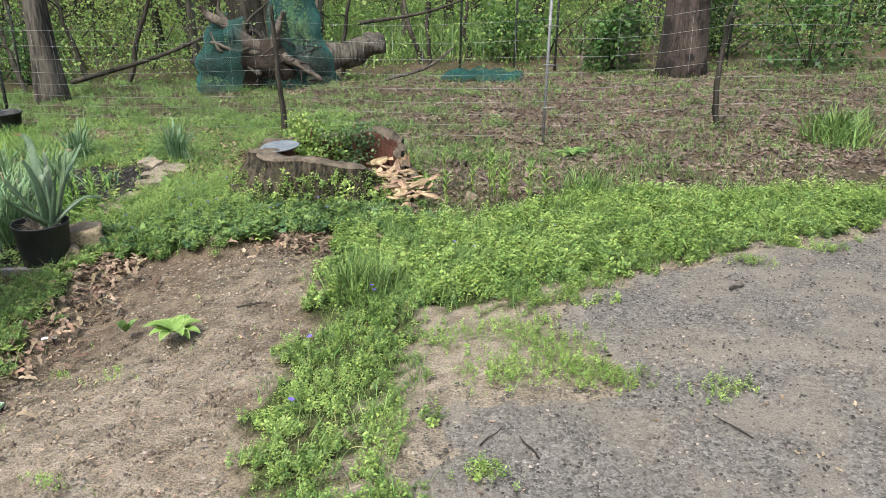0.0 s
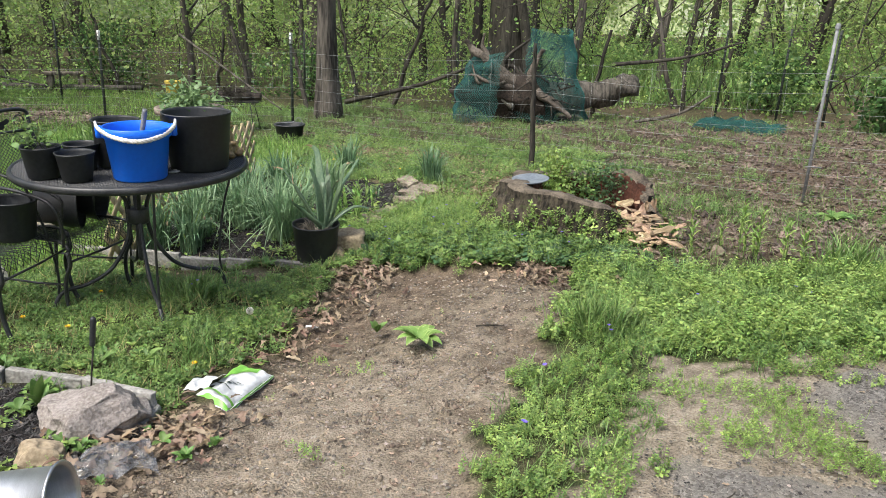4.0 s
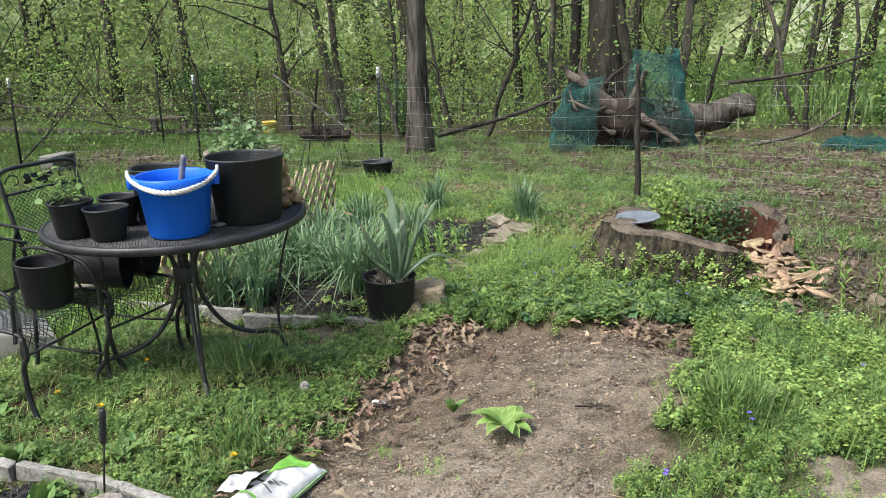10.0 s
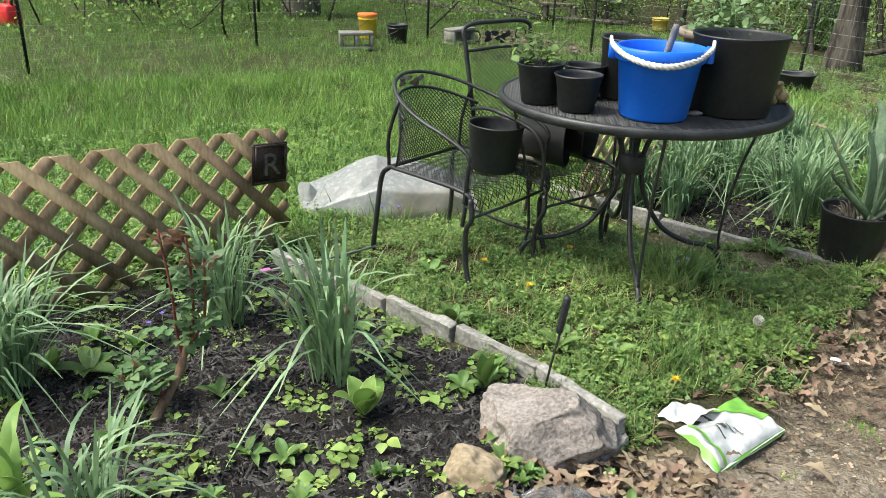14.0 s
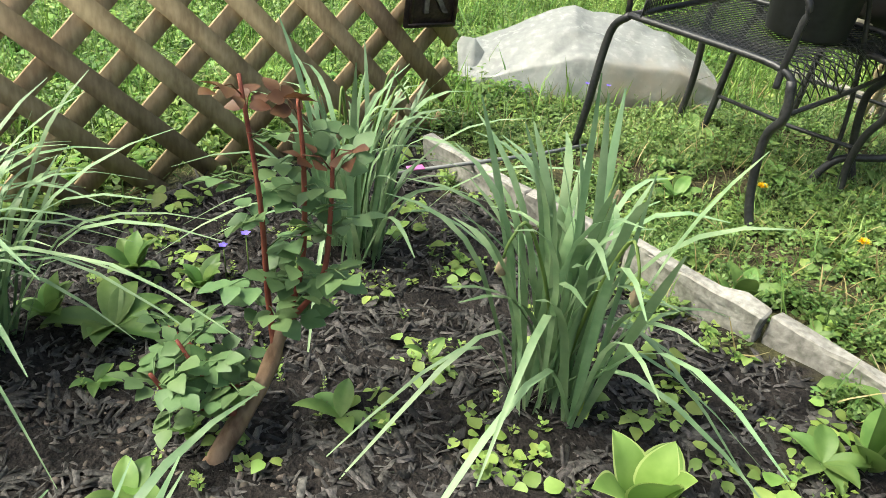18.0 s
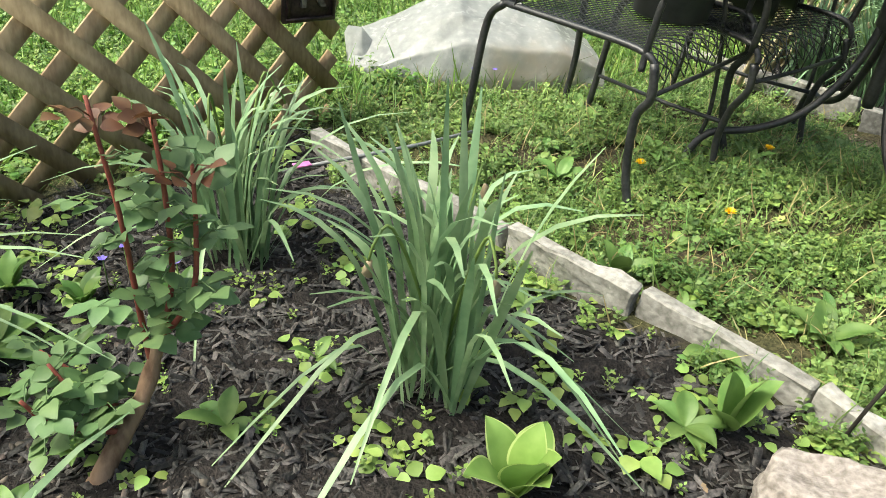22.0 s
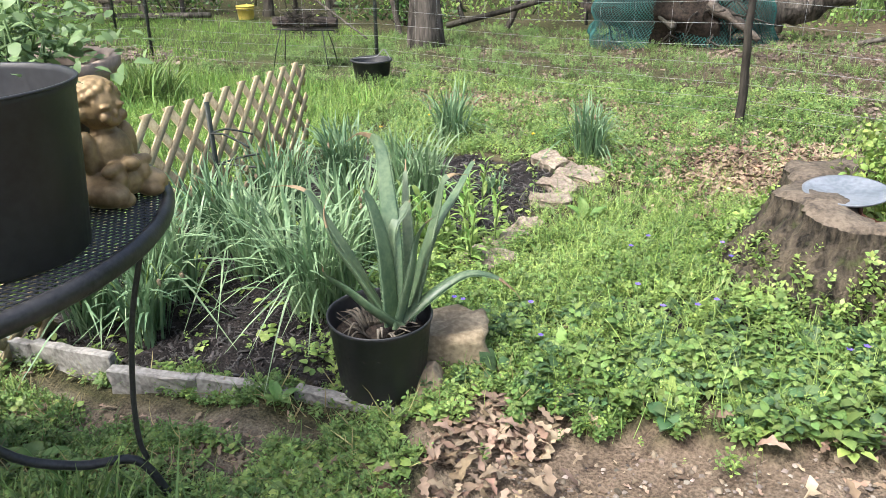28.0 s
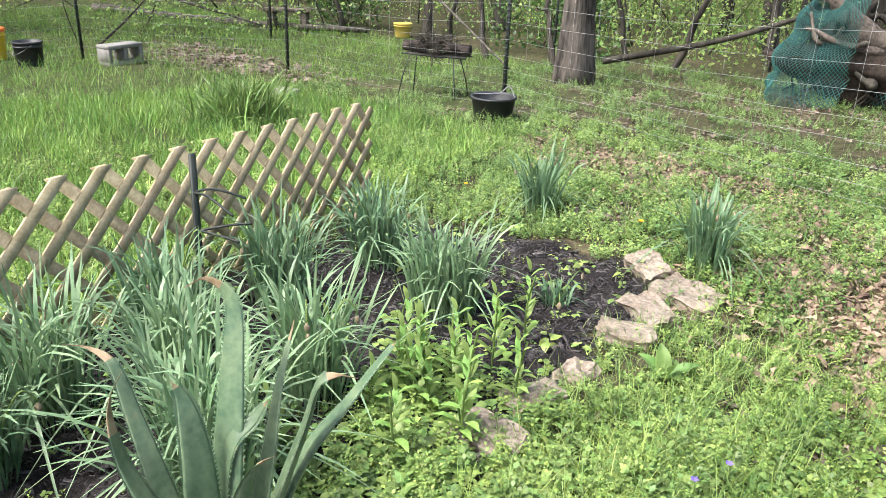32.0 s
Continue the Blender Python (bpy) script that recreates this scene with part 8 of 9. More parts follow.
meadow("bed_edge_weeds", P[1::4], WEEDS + SEEDL[:2], lambda n: RNG.uniform(0.035, 0.07, n), M_WEED, "leafy green weeds at the back bed's edge", "weeds", 0.5)
STRAYS = [(0.33, 3.28, 0.07), (0.43, 3.2, 0.08), (0.50, 3.08, 0.08), (0.54, 2.95, 0.07), (0.63, 2.90, 0.06), (0.72, 2.89, 0.05), (0.36, 2.92, 0.07), (0.28, 2.88, 0.06), (1.44, 3.98, 0.04), (0.04, 3.2, 0.08), (1.08, 2.84, 0.04), (1.9, 4.3, 0.05), (0.3, 2.3, 0.03), (-1.2, 2.9, 0.03), (-1.0, 2.2, 0.03), (-1.5, 3.0, 0.03)]
# stray tufts on dirt and asphalt
P = spread(5200, -1.9, 2.6, 1.0, 5.0, lambda x, y: (soft_in(x, y, TRACK, 0.02) * 0.35 + soft_in(x, y, SAND, 0.05) * 1.0) * patch(x, y, 0.28, 83, 0.55, 0.8))
for cx, cy, s in STRAYS:
    q = RNG.normal(0, s, (int((2300 if cx > 0 else 900) * s), 2)) * np.array([1.3, 0.9]) + np.array([cx, cy])
    P = np.vstack([P, np.column_stack([q, ground_z(q[:, 0], q[:, 1]) + 0.015])])
meadow("stray_weeds", P, TINY[:3] + CHICK + BLADES[:2], lambda n: RNG.uniform(0.015, 0.045, n), M_WEED_L, "stray weed tufts on bare ground", "weeds", 0.5)

# ---- dead leaves, mulch chips, pebbles ----


def oak_leaf(curl, seed):
    """A curled lobed dry leaf."""
    rng = np.random.RandomState(seed)
    s = np.linspace(0, 1, 7)
    w = np.array([0.02, 0.15, 0.07, 0.22, 0.10, 0.17, 0.02]) * rng.uniform(0.8, 1.2, 7)
    V = []
    for si, wi in zip(s, w):
        z = curl * np.sin(np.pi * si) * 0.3
        V += [(-wi, si - 0.5, z + curl * wi * 0.9), (0, si - 0.5, z), (wi, si - 0.5, z + curl * wi * rng.uniform(0.3, 1.2))]
    F = []
    for i in range(6):
        a = i * 3
        F += [(a, a + 1, a + 4), (a, a + 4, a + 3), (a + 1, a + 2, a + 5), (a + 1, a + 5, a + 4)]
    return np.array(V), F


FLAKE = (np.array([(0, -0.5, 0), (-0.2, -0.2, 0.1), (-0.12, 0.05, 0.03), (-0.24, 0.25, 0.12), (0, 0.5, 0.05), (0.22, 0.2, 0.04), (0.1, 0, 0.0), (0.2, -0.22, 0.14)]), [(0, 7, 1), (1, 7, 6), (1, 6, 2), (2, 6, 5), (2, 5, 3), (3, 5, 4)])
OAKS = [oak_leaf(0.45, 1), oak_leaf(0.8, 2), oak_leaf(-0.55, 3), oak_leaf(0.25, 4), oak_leaf(-0.75, 5), oak_leaf(0.1, 6)]
rim_l = lambda x, y: np.clip(bell(x + 0.12 * (y - 3.3), y, -1.83, 3.2, 0.17, 1.1) * 0.9 + bell(x, y, -1.58, 2.05, 0.17, 0.35) * 1.2 + bell(x, y, -1.98, 4.15, 0.22, 0.25) + bell(x, y, -0.85, 4.45, 0.3, 0.16) * 1.0, 0, 1)
P = spread(9500, -2.5, -0.3, 1.2, 4.8, lambda x, y: rim_l(x, y) * (1 - np.clip(2 * bell(x, y, -1.71, 2.64, 0.17, 0.2), 0, 1)), 0.015)
meadow("dead_leaves", P[::4], OAKS, lambda n: RNG.uniform(0.04, 0.085, n), M_LITTER, "pale curled oak leaves along the path", "dead leaves", 0.7)
meadow("dead_leaves", P[2::4], OAKS, lambda n: RNG.uniform(0.03, 0.08, n), M_LITTER_B, "dry brown oak leaves gathered along the path", "dead leaves", 0.5)
meadow("leaf_bits", P[1::3], [FLAKE], lambda n: RNG.uniform(0.010, 0.032, n), M_LITTER_B, "small bits of dry leaves along the path", "dead leaves", 0.5)
P = np.vstack([spread(420, -1.4, -0.4, 4.2, 4.75, lambda x, y: bell(x, y, -0.82, 4.43, 0.22, 0.11), -0.01), spread(420, -2.3, -1.7, 3.8, 4.4, lambda x, y: bell(x, y, -1.99, 4.14, 0.13, 0.17), 0.0)])
meadow("dead_leaves", P, OAKS, lambda n: RNG.uniform(0.045, 0.09, n), M_LITTER, "curled dry leaves gathered at the mound's foot", "dead leaves", 0.7)
P = spread(420, -1.95, -1.25, 1.5, 2.75, lambda x, y: np.clip(bell(x, y, -1.60, 2.13, 0.14, 0.30) * 1.3, 0, 1) * (1 - np.clip(2 * bell(x, y, -1.70, 2.64, 0.16, 0.2), 0, 1)), -0.012)
meadow("dead_leaves", P, OAKS, lambda n: RNG.uniform(0.05, 0.105, n), M_LITTER, "large curled tan oak leaves beside the boulder", "dead leaves", 0.6)
P = spread(2600, -2.0, -0.4, 1.0, 4.6, lambda x, y: soft_in(x, y, TRACK, 0.02) * 1.0, -0.03)
meadow("leaf_bits", P, [FLAKE], lambda n: RNG.uniform(0.008, 0.03, n), M_LITTER, "scattered leaf bits on the bare dirt", "dead leaves", 0.4)
P = spread(1500, -3.8, -2.1, 3.4, 4.05, lambda x, y: bell(x, y - 0.17 * (x + 2.9), -2.7, 3.72, 0.7, 0.08), 0.01)
meadow("leaf_bits", P, OAKS + [FLAKE], lambda n: RNG.uniform(0.02, 0.06, n), M_LITTER, "dry leaves before the back edging", "dead leaves", 0.5)
P = spread(90000, -6.5, 7.5, 5.0, 13.5, lambda x, y: clear_of(x, y) * np.clip(1.2 * litter_amount(x, y) - 0.05, 0.04, 1), 0.012)
meadow("leaf_litter", P, [FLAKE, OAKS[3]], lambda n: RNG.uniform(0.02, 0.075, n), M_LITTER_Y, "brown leaf litter under the trees", "dead leaves", 0.6)
pile = lambda x, y: np.clip(2.2 * bell(x, y, -1.72, 6.85, 0.42, 0.50) + 0.75 * bell(x, y, -3.95, 8.2, 0.9, 0.28) + 0.7 * bell(x, y, -2.42, 6.8, 0.25, 0.22) + 0.35 * bell(x, y, -2.9, 7.6, 0.8, 0.3), 0, 1) * (0.3 + 0.7 * patch(x, y, 0.3, 91, -0.5, 0.3))
P = spread(52000, -5.2, -1.0, 5.9, 9.0, pile, 0.02)
meadow("dead_leaves", P, OAKS[:2] + [FLAKE], lambda n: RNG.uniform(0.03, 0.075, n), M_LITTER, "thick drift of dry tan leaves near the stump", "dead leaves", 0.9)
P = spread(14000, -2.4, -0.9, 6.1, 7.7, lambda x, y: np.clip(2.0 * bell(x, y, -1.72, 6.85, 0.40, 0.46) - 0.25, 0, 1), 0.03)
meadow("dead_leaves", P[::2], OAKS, lambda n: RNG.uniform(0.04, 0.085, n), M_LITTER, "heaped pinkish tan oak leaves beside the stump", "dead leaves", 0.8)
meadow("dead_leaves", P[1::2], OAKS, lambda n: RNG.uniform(0.04, 0.08, n), M_LITTER_B, "heaped brown oak leaves beside the stump", "dead leaves", 0.8)
P = spread(5000, -13, -8, 7.5, 10, lambda x, y: bell(x, y, -10.8, 8.7, 1.5, 0.6), 0.02)
meadow("leaf_heap", P, [FLAKE], lambda n: RNG.uniform(0.06, 0.12, n), M_LITTER_Y, "low heap of raked brown leaves", "dead leaves", 0.6)
def shard(w, th, skew):
    v = np.array([(-0.5, -w, 0), (0.5, -w * 0.6, 0.02), (0.42, w * 0.9, 0), (-0.38, w, 0.02), (-0.44, -w * 0.7, th), (0.43, -w * 0.4, th * 1.2), (0.36, w * 0.6, th), (-0.33, w * 0.7, th * 0.8)])
    v[:, 1] += skew * v[:, 0] ** 2
    return v, [(4, 5, 6), (4, 6, 7), (0, 1, 5), (0, 5, 4), (1, 2, 6), (1, 6, 5), (2, 3, 7), (2, 7, 6), (3, 0, 4), (3, 4, 7)]


CHIPS = [shard(0.05, 0.05, 0.2), shard(0.09, 0.06, -0.1), shard(0.07, 0.06, 0.3), shard(0.13, 0.07, 0.1)]
P = np.vstack([spread(46000, -3.9, -1.3, 0.0, 2.4, lambda x, y: soft_in(x, y, BED_A, 0.04) * 1.0), spread(24000, -4.3, -2.2, 3.8, 6.8, lambda x, y: soft_in(x, y, BED_B, 0.04) * 1.0)])
P = np.vstack([P, spread(3000, -1.9, -0.6, 4.5, 5.2, lambda x, y: bell(x, y, -1.60, 4.86, 0.34, 0.17))])
meadow("mulch_chips", P, CHIPS, lambda n: RNG.uniform(0.012, 0.075, n) * RNG.uniform(0.4, 1.0, n), M_MULCH, "black shredded bark mulch", "mulch", 0.75)
CLOD = shard(0.35, 0.5, 0.1)
P = spread(3000, -3.1, -1.8, 0.5, 1.6, lambda x, y: bell(x, y, -2.42, 1.02, 0.36, 0.26))
meadow("soil_clods", P, [CLOD], lambda n: RNG.uniform(0.003, 0.016, n), material("dry_soil_clod", (0.03, 0.024, 0.02), (0.13, 0.105, 0.088), vary=0.35, island=True), "dry grey-brown soil clods round the rose", "soil", 0.4)
GRIT = (np.array([(-0.5, -0.4, 0), (0.5, -0.35, 0), (0.4, 0.45, 0), (-0.4, 0.4, 0), (0.05, 0, 0.45)]), [(0, 1, 4), (1, 2, 4), (2, 3, 4), (3, 0, 4)])
P = spread(24000, -2.1, 0.8, 0.6, 4.8, lambda x, y: (1 - 0.8 * bell(x, y, -1.75, 3.6, 0.35, 0.6)) * np.clip(soft_in(x, y, TRACK, 0.03) * 0.8 + soft_in(x, y, SAND, 0.03) * 1.0, 0, 1), -0.034 * 1)
meadow("dirt_pebbles", P, [GRIT], lambda n: RNG.uniform(0.004, 0.016, n) * RNG.uniform(0.6, 1.3, n), M_PEBBLE, "small pale pebbles on the dirt path", "pebbles", 0.2)
P = spread(44000, 0, 4.5, 0.8, 5.6, lambda x, y: soft_in(x, y, DRIVE, 0.05) * 1.0, 0.012)
meadow("drive_grit", P[::2], [GRIT], lambda n: RNG.uniform(0.004, 0.011, n) * RNG.uniform(0.5, 1.4, n), M_PEBBLE, "grit and small stones on the asphalt", "grit", 0.2)
meadow("drive_grit", P[1::2], [GRIT], lambda n: RNG.uniform(0.004, 0.012, n) * RNG.uniform(0.5, 1.4, n), material("dark_grit", (0.02, 0.018, 0.017), (0.09, 0.082, 0.076), vary=0.5, island=True), "dark crumbs of asphalt lying loose", "grit", 0.2)
P = spread(900, 0, 4.0, 1.4, 5.4, lambda x, y: soft_in(x, y, DRIVE, 0.05) * (0.25 + 0.75 * patch(x, y, 0.5, 95, -0.1, 0.5)), 0.016)
meadow("drive_leaf_bits", P, [FLAKE], lambda n: RNG.uniform(0.008, 0.03, n), M_LITTER, "dry leaf bits blown on the asphalt", "dead leaves", 0.4)
P = spread(7000, -2.0, -0.3, 0.8, 4.6, lambda x, y: soft_in(x, y, TRACK, 0.03) * (0.15 + 0.85 * patch(x, y, 0.3, 96, -0.2, 0.4)), -0.036)
meadow("dirt_clods", P, [CLOD], lambda n: RNG.uniform(0.005, 0.024, n) * RNG.uniform(0.5, 1.1, n), material("brown_dirt_clod", (0.06, 0.045, 0.032), (0.22, 0.175, 0.13), vary=0.35, island=True), "crumbled clods of brown dirt", "dirt", 0.4)

# ---- loose things in the garden ----


def sheet(nx, ny, fn):
    u, v = np.meshgrid(np.linspace(0, 1, nx), np.linspace(0, 1, ny), indexing="ij")
    p = fn(u.ravel(), v.ravel())
    ii, jj = np.meshgrid(np.arange(nx - 1), np.arange(ny - 1), indexing="ij")
    q = np.stack([ii * ny + jj, (ii + 1) * ny + jj, (ii + 1) * ny + jj + 1, ii * ny + jj + 1], -1).reshape(-1, 4)
    return Geo().add(p, q)


def creases(u, v, seed, n=14):
    """Sharp random folds."""
    rng = np.random.RandomState(seed)
    out = 0
    for _ in range(n):
        a, o, f = rng.uniform(0, 6.28), rng.uniform(-0.6, 0.6), rng.uniform(0.05, 0.25)
        d = (u - 0.5) * np.cos(a) + (v - 0.5) * np.sin(a) - o
        out = out + rng.uniform(-1, 1) * np.maximum(0, 1 - np.abs(d) / f)
    return out / 3


tarp = thing("plastic_sheet", pose(-3.93, 2.62, float(ground_z(-3.93, 2.62)), 0, 0, 68), "crumpled cloudy plastic sheeting bundled on the grass behind a chair", "plastic sheet")


def facets(u, v, seed, nu=7, nv=5):
    """Folded like stiff film: values at loose knots joined by flat triangles."""
    rng = np.random.RandomState(seed)
    K = rng.uniform(-1, 1, (nu + 2, nv + 2))
    a, b = np.clip(u, 0, 0.9999) * nu, np.clip(v, 0, 0.9999) * nv
    i, j = a.astype(int), b.astype(int)
    f, h = a - i, b - j
    low = K[i, j] + f * (K[i + 1, j] - K[i, j]) + h * (K[i + 1, j + 1] - K[i + 1, j])
    upp = K[i, j] + h * (K[i, j + 1] - K[i, j]) + f * (K[i + 1, j + 1] - K[i, j + 1])
    return np.where(f > h, low, upp)


def bulk(u, v):
    h = np.interp(u, [0, 0.10, 0.25, 0.42, 0.62, 0.82, 1], [0.13, 0.15, 0.21, 0.265, 0.245, 0.205, 0.12])
    w = np.interp(u, [0, 0.5, 1], [0.22, 0.27, 0.19])
    y = np.interp(v, [0, 0.08, 0.22, 0.45, 0.66, 0.9, 1], [-1.0, -0.99, -0.86, -0.40, 0.25, 0.95, 1.05])
    z = np.interp(v, [0, 0.08, 0.22, 0.45, 0.66, 0.9, 1], [-0.05, 0.26, 0.62, 0.90, 1.0, 0.35, -0.05])
    return np.stack([(u - 0.5) * 0.88 + 0.012 * facets(v, u, 5, 4, 6), w * y + 0.014 * facets(u, v, 4, 7, 5), np.maximum(h * z * (1 + 0.10 * facets(u, v, 6, 6, 4)) + 0.006 * facets(u, v, 7, 13, 9) * np.sin(np.pi * v), -0.02) + 0.009 * creases(u, v, 6, 44)], -1)


part("cover", sheet(110, 80, bulk), M_FILM, tarp, "milky plastic over something beige")
part("flap", sheet(44, 40, lambda u, v: np.stack([-0.47 + 0.20 * u + 0.01 * facets(u, v, 8, 4, 3), -0.215 + 0.14 * v + 0.05 * u - 0.03 * np.sin(3.5 * u) + 0.008 * creases(u, v, 9, 30), -0.03 + v * np.interp(u, [0, 0.06, 0.3, 0.5, 0.8, 1], [0.19, 0.215, 0.215, 0.16, 0.09, 0.06]) + 0.003 * facets(u, v, 10, 12, 9)], -1)), M_FILM, tarp, "loose upright plastic flap")

bag = thing("fertiliser_bag", pose(-1.715, 2.65, -0.058, 0, 4.5, 98), "crumpled white and green plastic bag lying on the dirt", "bag")
M_BAGW = material("white_film_plastic", (0.44, 0.45, 0.46), (0.66, 0.67, 0.67), scale=6, fine=40, rough=0.35, bump=0.1, through_light=0.1)
M_BAGG = material("green_film_plastic", (0.14, 0.36, 0.05), (0.22, 0.46, 0.09), scale=6, fine=40, rough=0.35, bump=0.1)


def bag_face(u, v):
    x = (u - 0.5) * 0.40 + 0.03 * (v - 0.5)
    edge = np.minimum(1, 14 * np.minimum(np.minimum(u, 1 - u), np.minimum(v, 1 - v)))
    return np.stack([x, (v - 0.5) * 0.21 * (1 - 0.10 * u), 0.014 * edge + (0.026 * (1 - u) ** 1.2 + 0.010) * np.sin(np.pi * np.clip(v, 0, 1)) ** 0.7 * edge + 0.010 * facets(u, v, 31, 7, 6) + 0.013 * creases(u, v, 9, 40)], -1)


def on_bag(u0, u1, v0, v1, lean=0.0, lift=0.003):
    return sheet(22, 18, lambda u, v: bag_face(u0 + (u1 - u0) * u + lean * (v - 0.5) * (1 - u), v0 + (v1 - v0) * v) + np.array([0, 0, lift]))


part("bag_body", sheet(48, 34, bag_face), M_BAGW, bag, "white printed plastic", smooth=False)
part("bag_under", sheet(10, 8, lambda u, v: bag_face(u, v) * np.array([0.98, 0.98, 0.0]) + np.array([0, 0, 0.004])), M_BAGW, bag, smooth=False)
part("green_panel", on_bag(0.68, 0.99, 0.30, 0.99, -0.30), M_BAGG, bag, "bright green printed panel", smooth=False)
part("green_panel", on_bag(0.005, 0.05, 0.02, 0.98), M_BAGG, bag, "green printed edge", smooth=False)
part("green_panel", on_bag(0.12, 0.16, 0.02, 0.75, 0.0), M_BAGG, bag, "green printed edge", smooth=False)
part("green_panel", on_bag(0.05, 0.99, 0.0, 0.035), M_BAGG, bag, "thin green printed edge", smooth=False)
part("flap", sheet(26, 20, lambda u, v: np.stack([-0.10 + 0.15 * u - 0.04 * v, 0.06 + 0.11 * v, 0.035 + 0.02 * np.sin(3 * u) - 0.03 * v + 0.022 * creases(u, v, 10, 30)], -1)), M_BAGW, bag, "torn white flap", smooth=False)
M_PRINT = material("dark_print", (0.05, 0.06, 0.055), (0.09, 0.10, 0.09), rough=0.5, bump=0)
for u0, u1, v0, v1 in ((0.36, 0.41, 0.42, 0.58), (0.43, 0.45, 0.30, 0.50), (0.30, 0.315, 0.30, 0.55), (0.50, 0.515, 0.22, 0.42)):
    part("print_bar", on_bag(u0, u1, v0, v1, 0.0, 0.0045), M_PRINT, bag)

kettle = thing("steel_stock_pot", pose(-1.548, 1.45, float(ground_z(-1.55, 1.44)) + 0.075, 0, 84, 31), "dented brushed-steel stock pot lying on its side", "pot")
kettle_wall = part("wall", lathe([(0, 0.0), (0.095, -0.002), (0.107, 0.01), (0.11, 0.03), (0.11, 0.185), (0.116, 0.188), (0.122, 0.193), (0.122, 0.197), (0.114, 0.196), (0.107, 0.185), (0.107, 0.03), (0.09, 0.008), (0, 0.006)], 56), M_STEEL, kettle)
part("rim", bar(np.stack([0.119 * np.cos(ring), 0.119 * np.sin(ring), np.full(72, 0.195)], -1), 0.0045, 6, True), M_STEEL, kettle_wall, "rolled steel rim")
M_CLEAR = material("clear_grey_film", (0.12, 0.125, 0.135), (0.30, 0.305, 0.32), scale=7, fine=40, rough=0.25, bump=0.2, spec=0.6)
nt, bsdf, out = nodes_of(M_CLEAR)
see, mixed = nt.nodes.new("ShaderNodeBsdfTransparent"), nt.nodes.new("ShaderNodeMixShader")
mixed.inputs[0].default_value = 0.62
nt.links.new(bsdf.outputs[0], mixed.inputs[1])
nt.links.new(see.outputs[0], mixed.inputs[2])
nt.links.new(mixed.outputs[0], out.inputs[0])
cb = thing("clear_plastic_bag", pose(-1.57, 1.88, float(ground_z(-1.57, 1.88)) - 0.02, 0, 0, 55), "crumpled clear grey plastic bag on the dirt", "bag")
part("film", sheet(34, 26, lambda u, v: np.stack([(u - 0.5) * 0.26, (v - 0.5) * 0.17 + 0.03 * facets(u, v, 33, 5, 5), 0.03 + 0.035 * np.sin(np.pi * u) * np.sin(np.pi * v) + 0.018 * facets(u, v, 32, 8, 6) + 0.02 * creases(u, v, 11, 50)], -1)), M_CLEAR, cb, smooth=False)
stick = thing("twig", pose(0, 0, 0), "long thin brown stick lying across the flat stone", "twig")
part("stem", bar(curve([(-1.70, 1.06, 0.10), (-1.73, 1.22, 0.125), (-1.735, 1.38, 0.15), (-1.76, 1.56, 0.13)], 5), np.linspace(0.006, 0.0035, 16), 6), M_DEADWOOD, stick)
cb = thing("clear_plastic_bag", pose(-1.63, 1.23, float(ground_z(-1.62, 1.22)), 0, 0, 80), "small clear plastic wrapper beside the steel pot", "bag")
part("film", sheet(20, 16, lambda u, v: np.stack([(u - 0.5) * 0.11, (v - 0.5) * 0.07, 0.012 + 0.03 * np.sin(np.pi * u) + 0.03 * creases(u, v, 12, 20)], -1)), M_CLEAR, cb, smooth=False)

fork = thing("hand_weeder", pose(-2.055, 2.205, 0.02, 0, 8, 20), "thin garden weeder with a black grip stuck upright in the bed", "tool")
weeder_rod = part("rod", bar([(0, 0, -0.05), (0, 0, 0.12), (0.004, 0, 0.25)], 0.0035, 6), M_BARK_D, fork)
part("grip", lathe([(0, 0.235), (0.009, 0.238), (0.0115, 0.245), (0.0105, 0.26), (0.0118, 0.275), (0.0105, 0.29), (0.0118, 0.305), (0.0105, 0.32), (0.0118, 0.335), (0.0112, 0.355), (0.008, 0.362), (0, 0.363)], 14), M_POT, weeder_rod, "ribbed black rubber grip")
rod = thing("metal_rod", pose(-3.235, 2.0, 0.05, 0, 0, 86), "thin dark metal rod with a pink tag lying by the edging", "rod")
part("rod", bar([(-0.33, -0.02, 0.0), (0.05, 0, 0.01), (0.22, 0.05, 0.0)], 0.005, 6), M_GALV, rod)
part("tag", block(0.045, 0.02, 0.004, 0.001), material("pink_plastic", (0.62, 0.16, 0.42), (0.72, 0.22, 0.5), rough=0.5), rod, "bright pink plastic tag", at=pose(-0.28, -0.02, 0.008, 6, 4, 10))

# plant hanger with looped hooks before the pale lattice
hook = thing("plant_support", pose(-3.865, 4.95, float(ground_z(-3.88, 4.94)) - 0.05), "black metal stake with two forked wire hooks", "plant support")
part("stake", bar([(0.03, -0.02, -0.03), (0.0, 0.01, 0.3), (-0.045, 0.04, 0.62)], 0.015, 6, flat=0.5), M_TPOST, hook)
for z, dx_, drop in ((0.48, -0.03, -0.03), (0.34, 0.0, 0.02)):
    for ex, ey, ez in ((0.125, 0.145, 0.01), (0.19, 0.055, -0.02)):
        cc = curve([(dx_, 0.02, z), (dx_ + ex * 0.35, 0.02 + ey * 0.35, z + ez * 0.4 + 0.01), (dx_ + ex * 0.7, 0.02 + ey * 0.7, z + ez * 0.8 + drop * 0.5 + 0.008), (dx_ + ex, 0.02 + ey, z + ez + drop)], 6)
        part("hook", bar(cc, 0.0048, 6), M_TPOST, hook, "black wire prong")

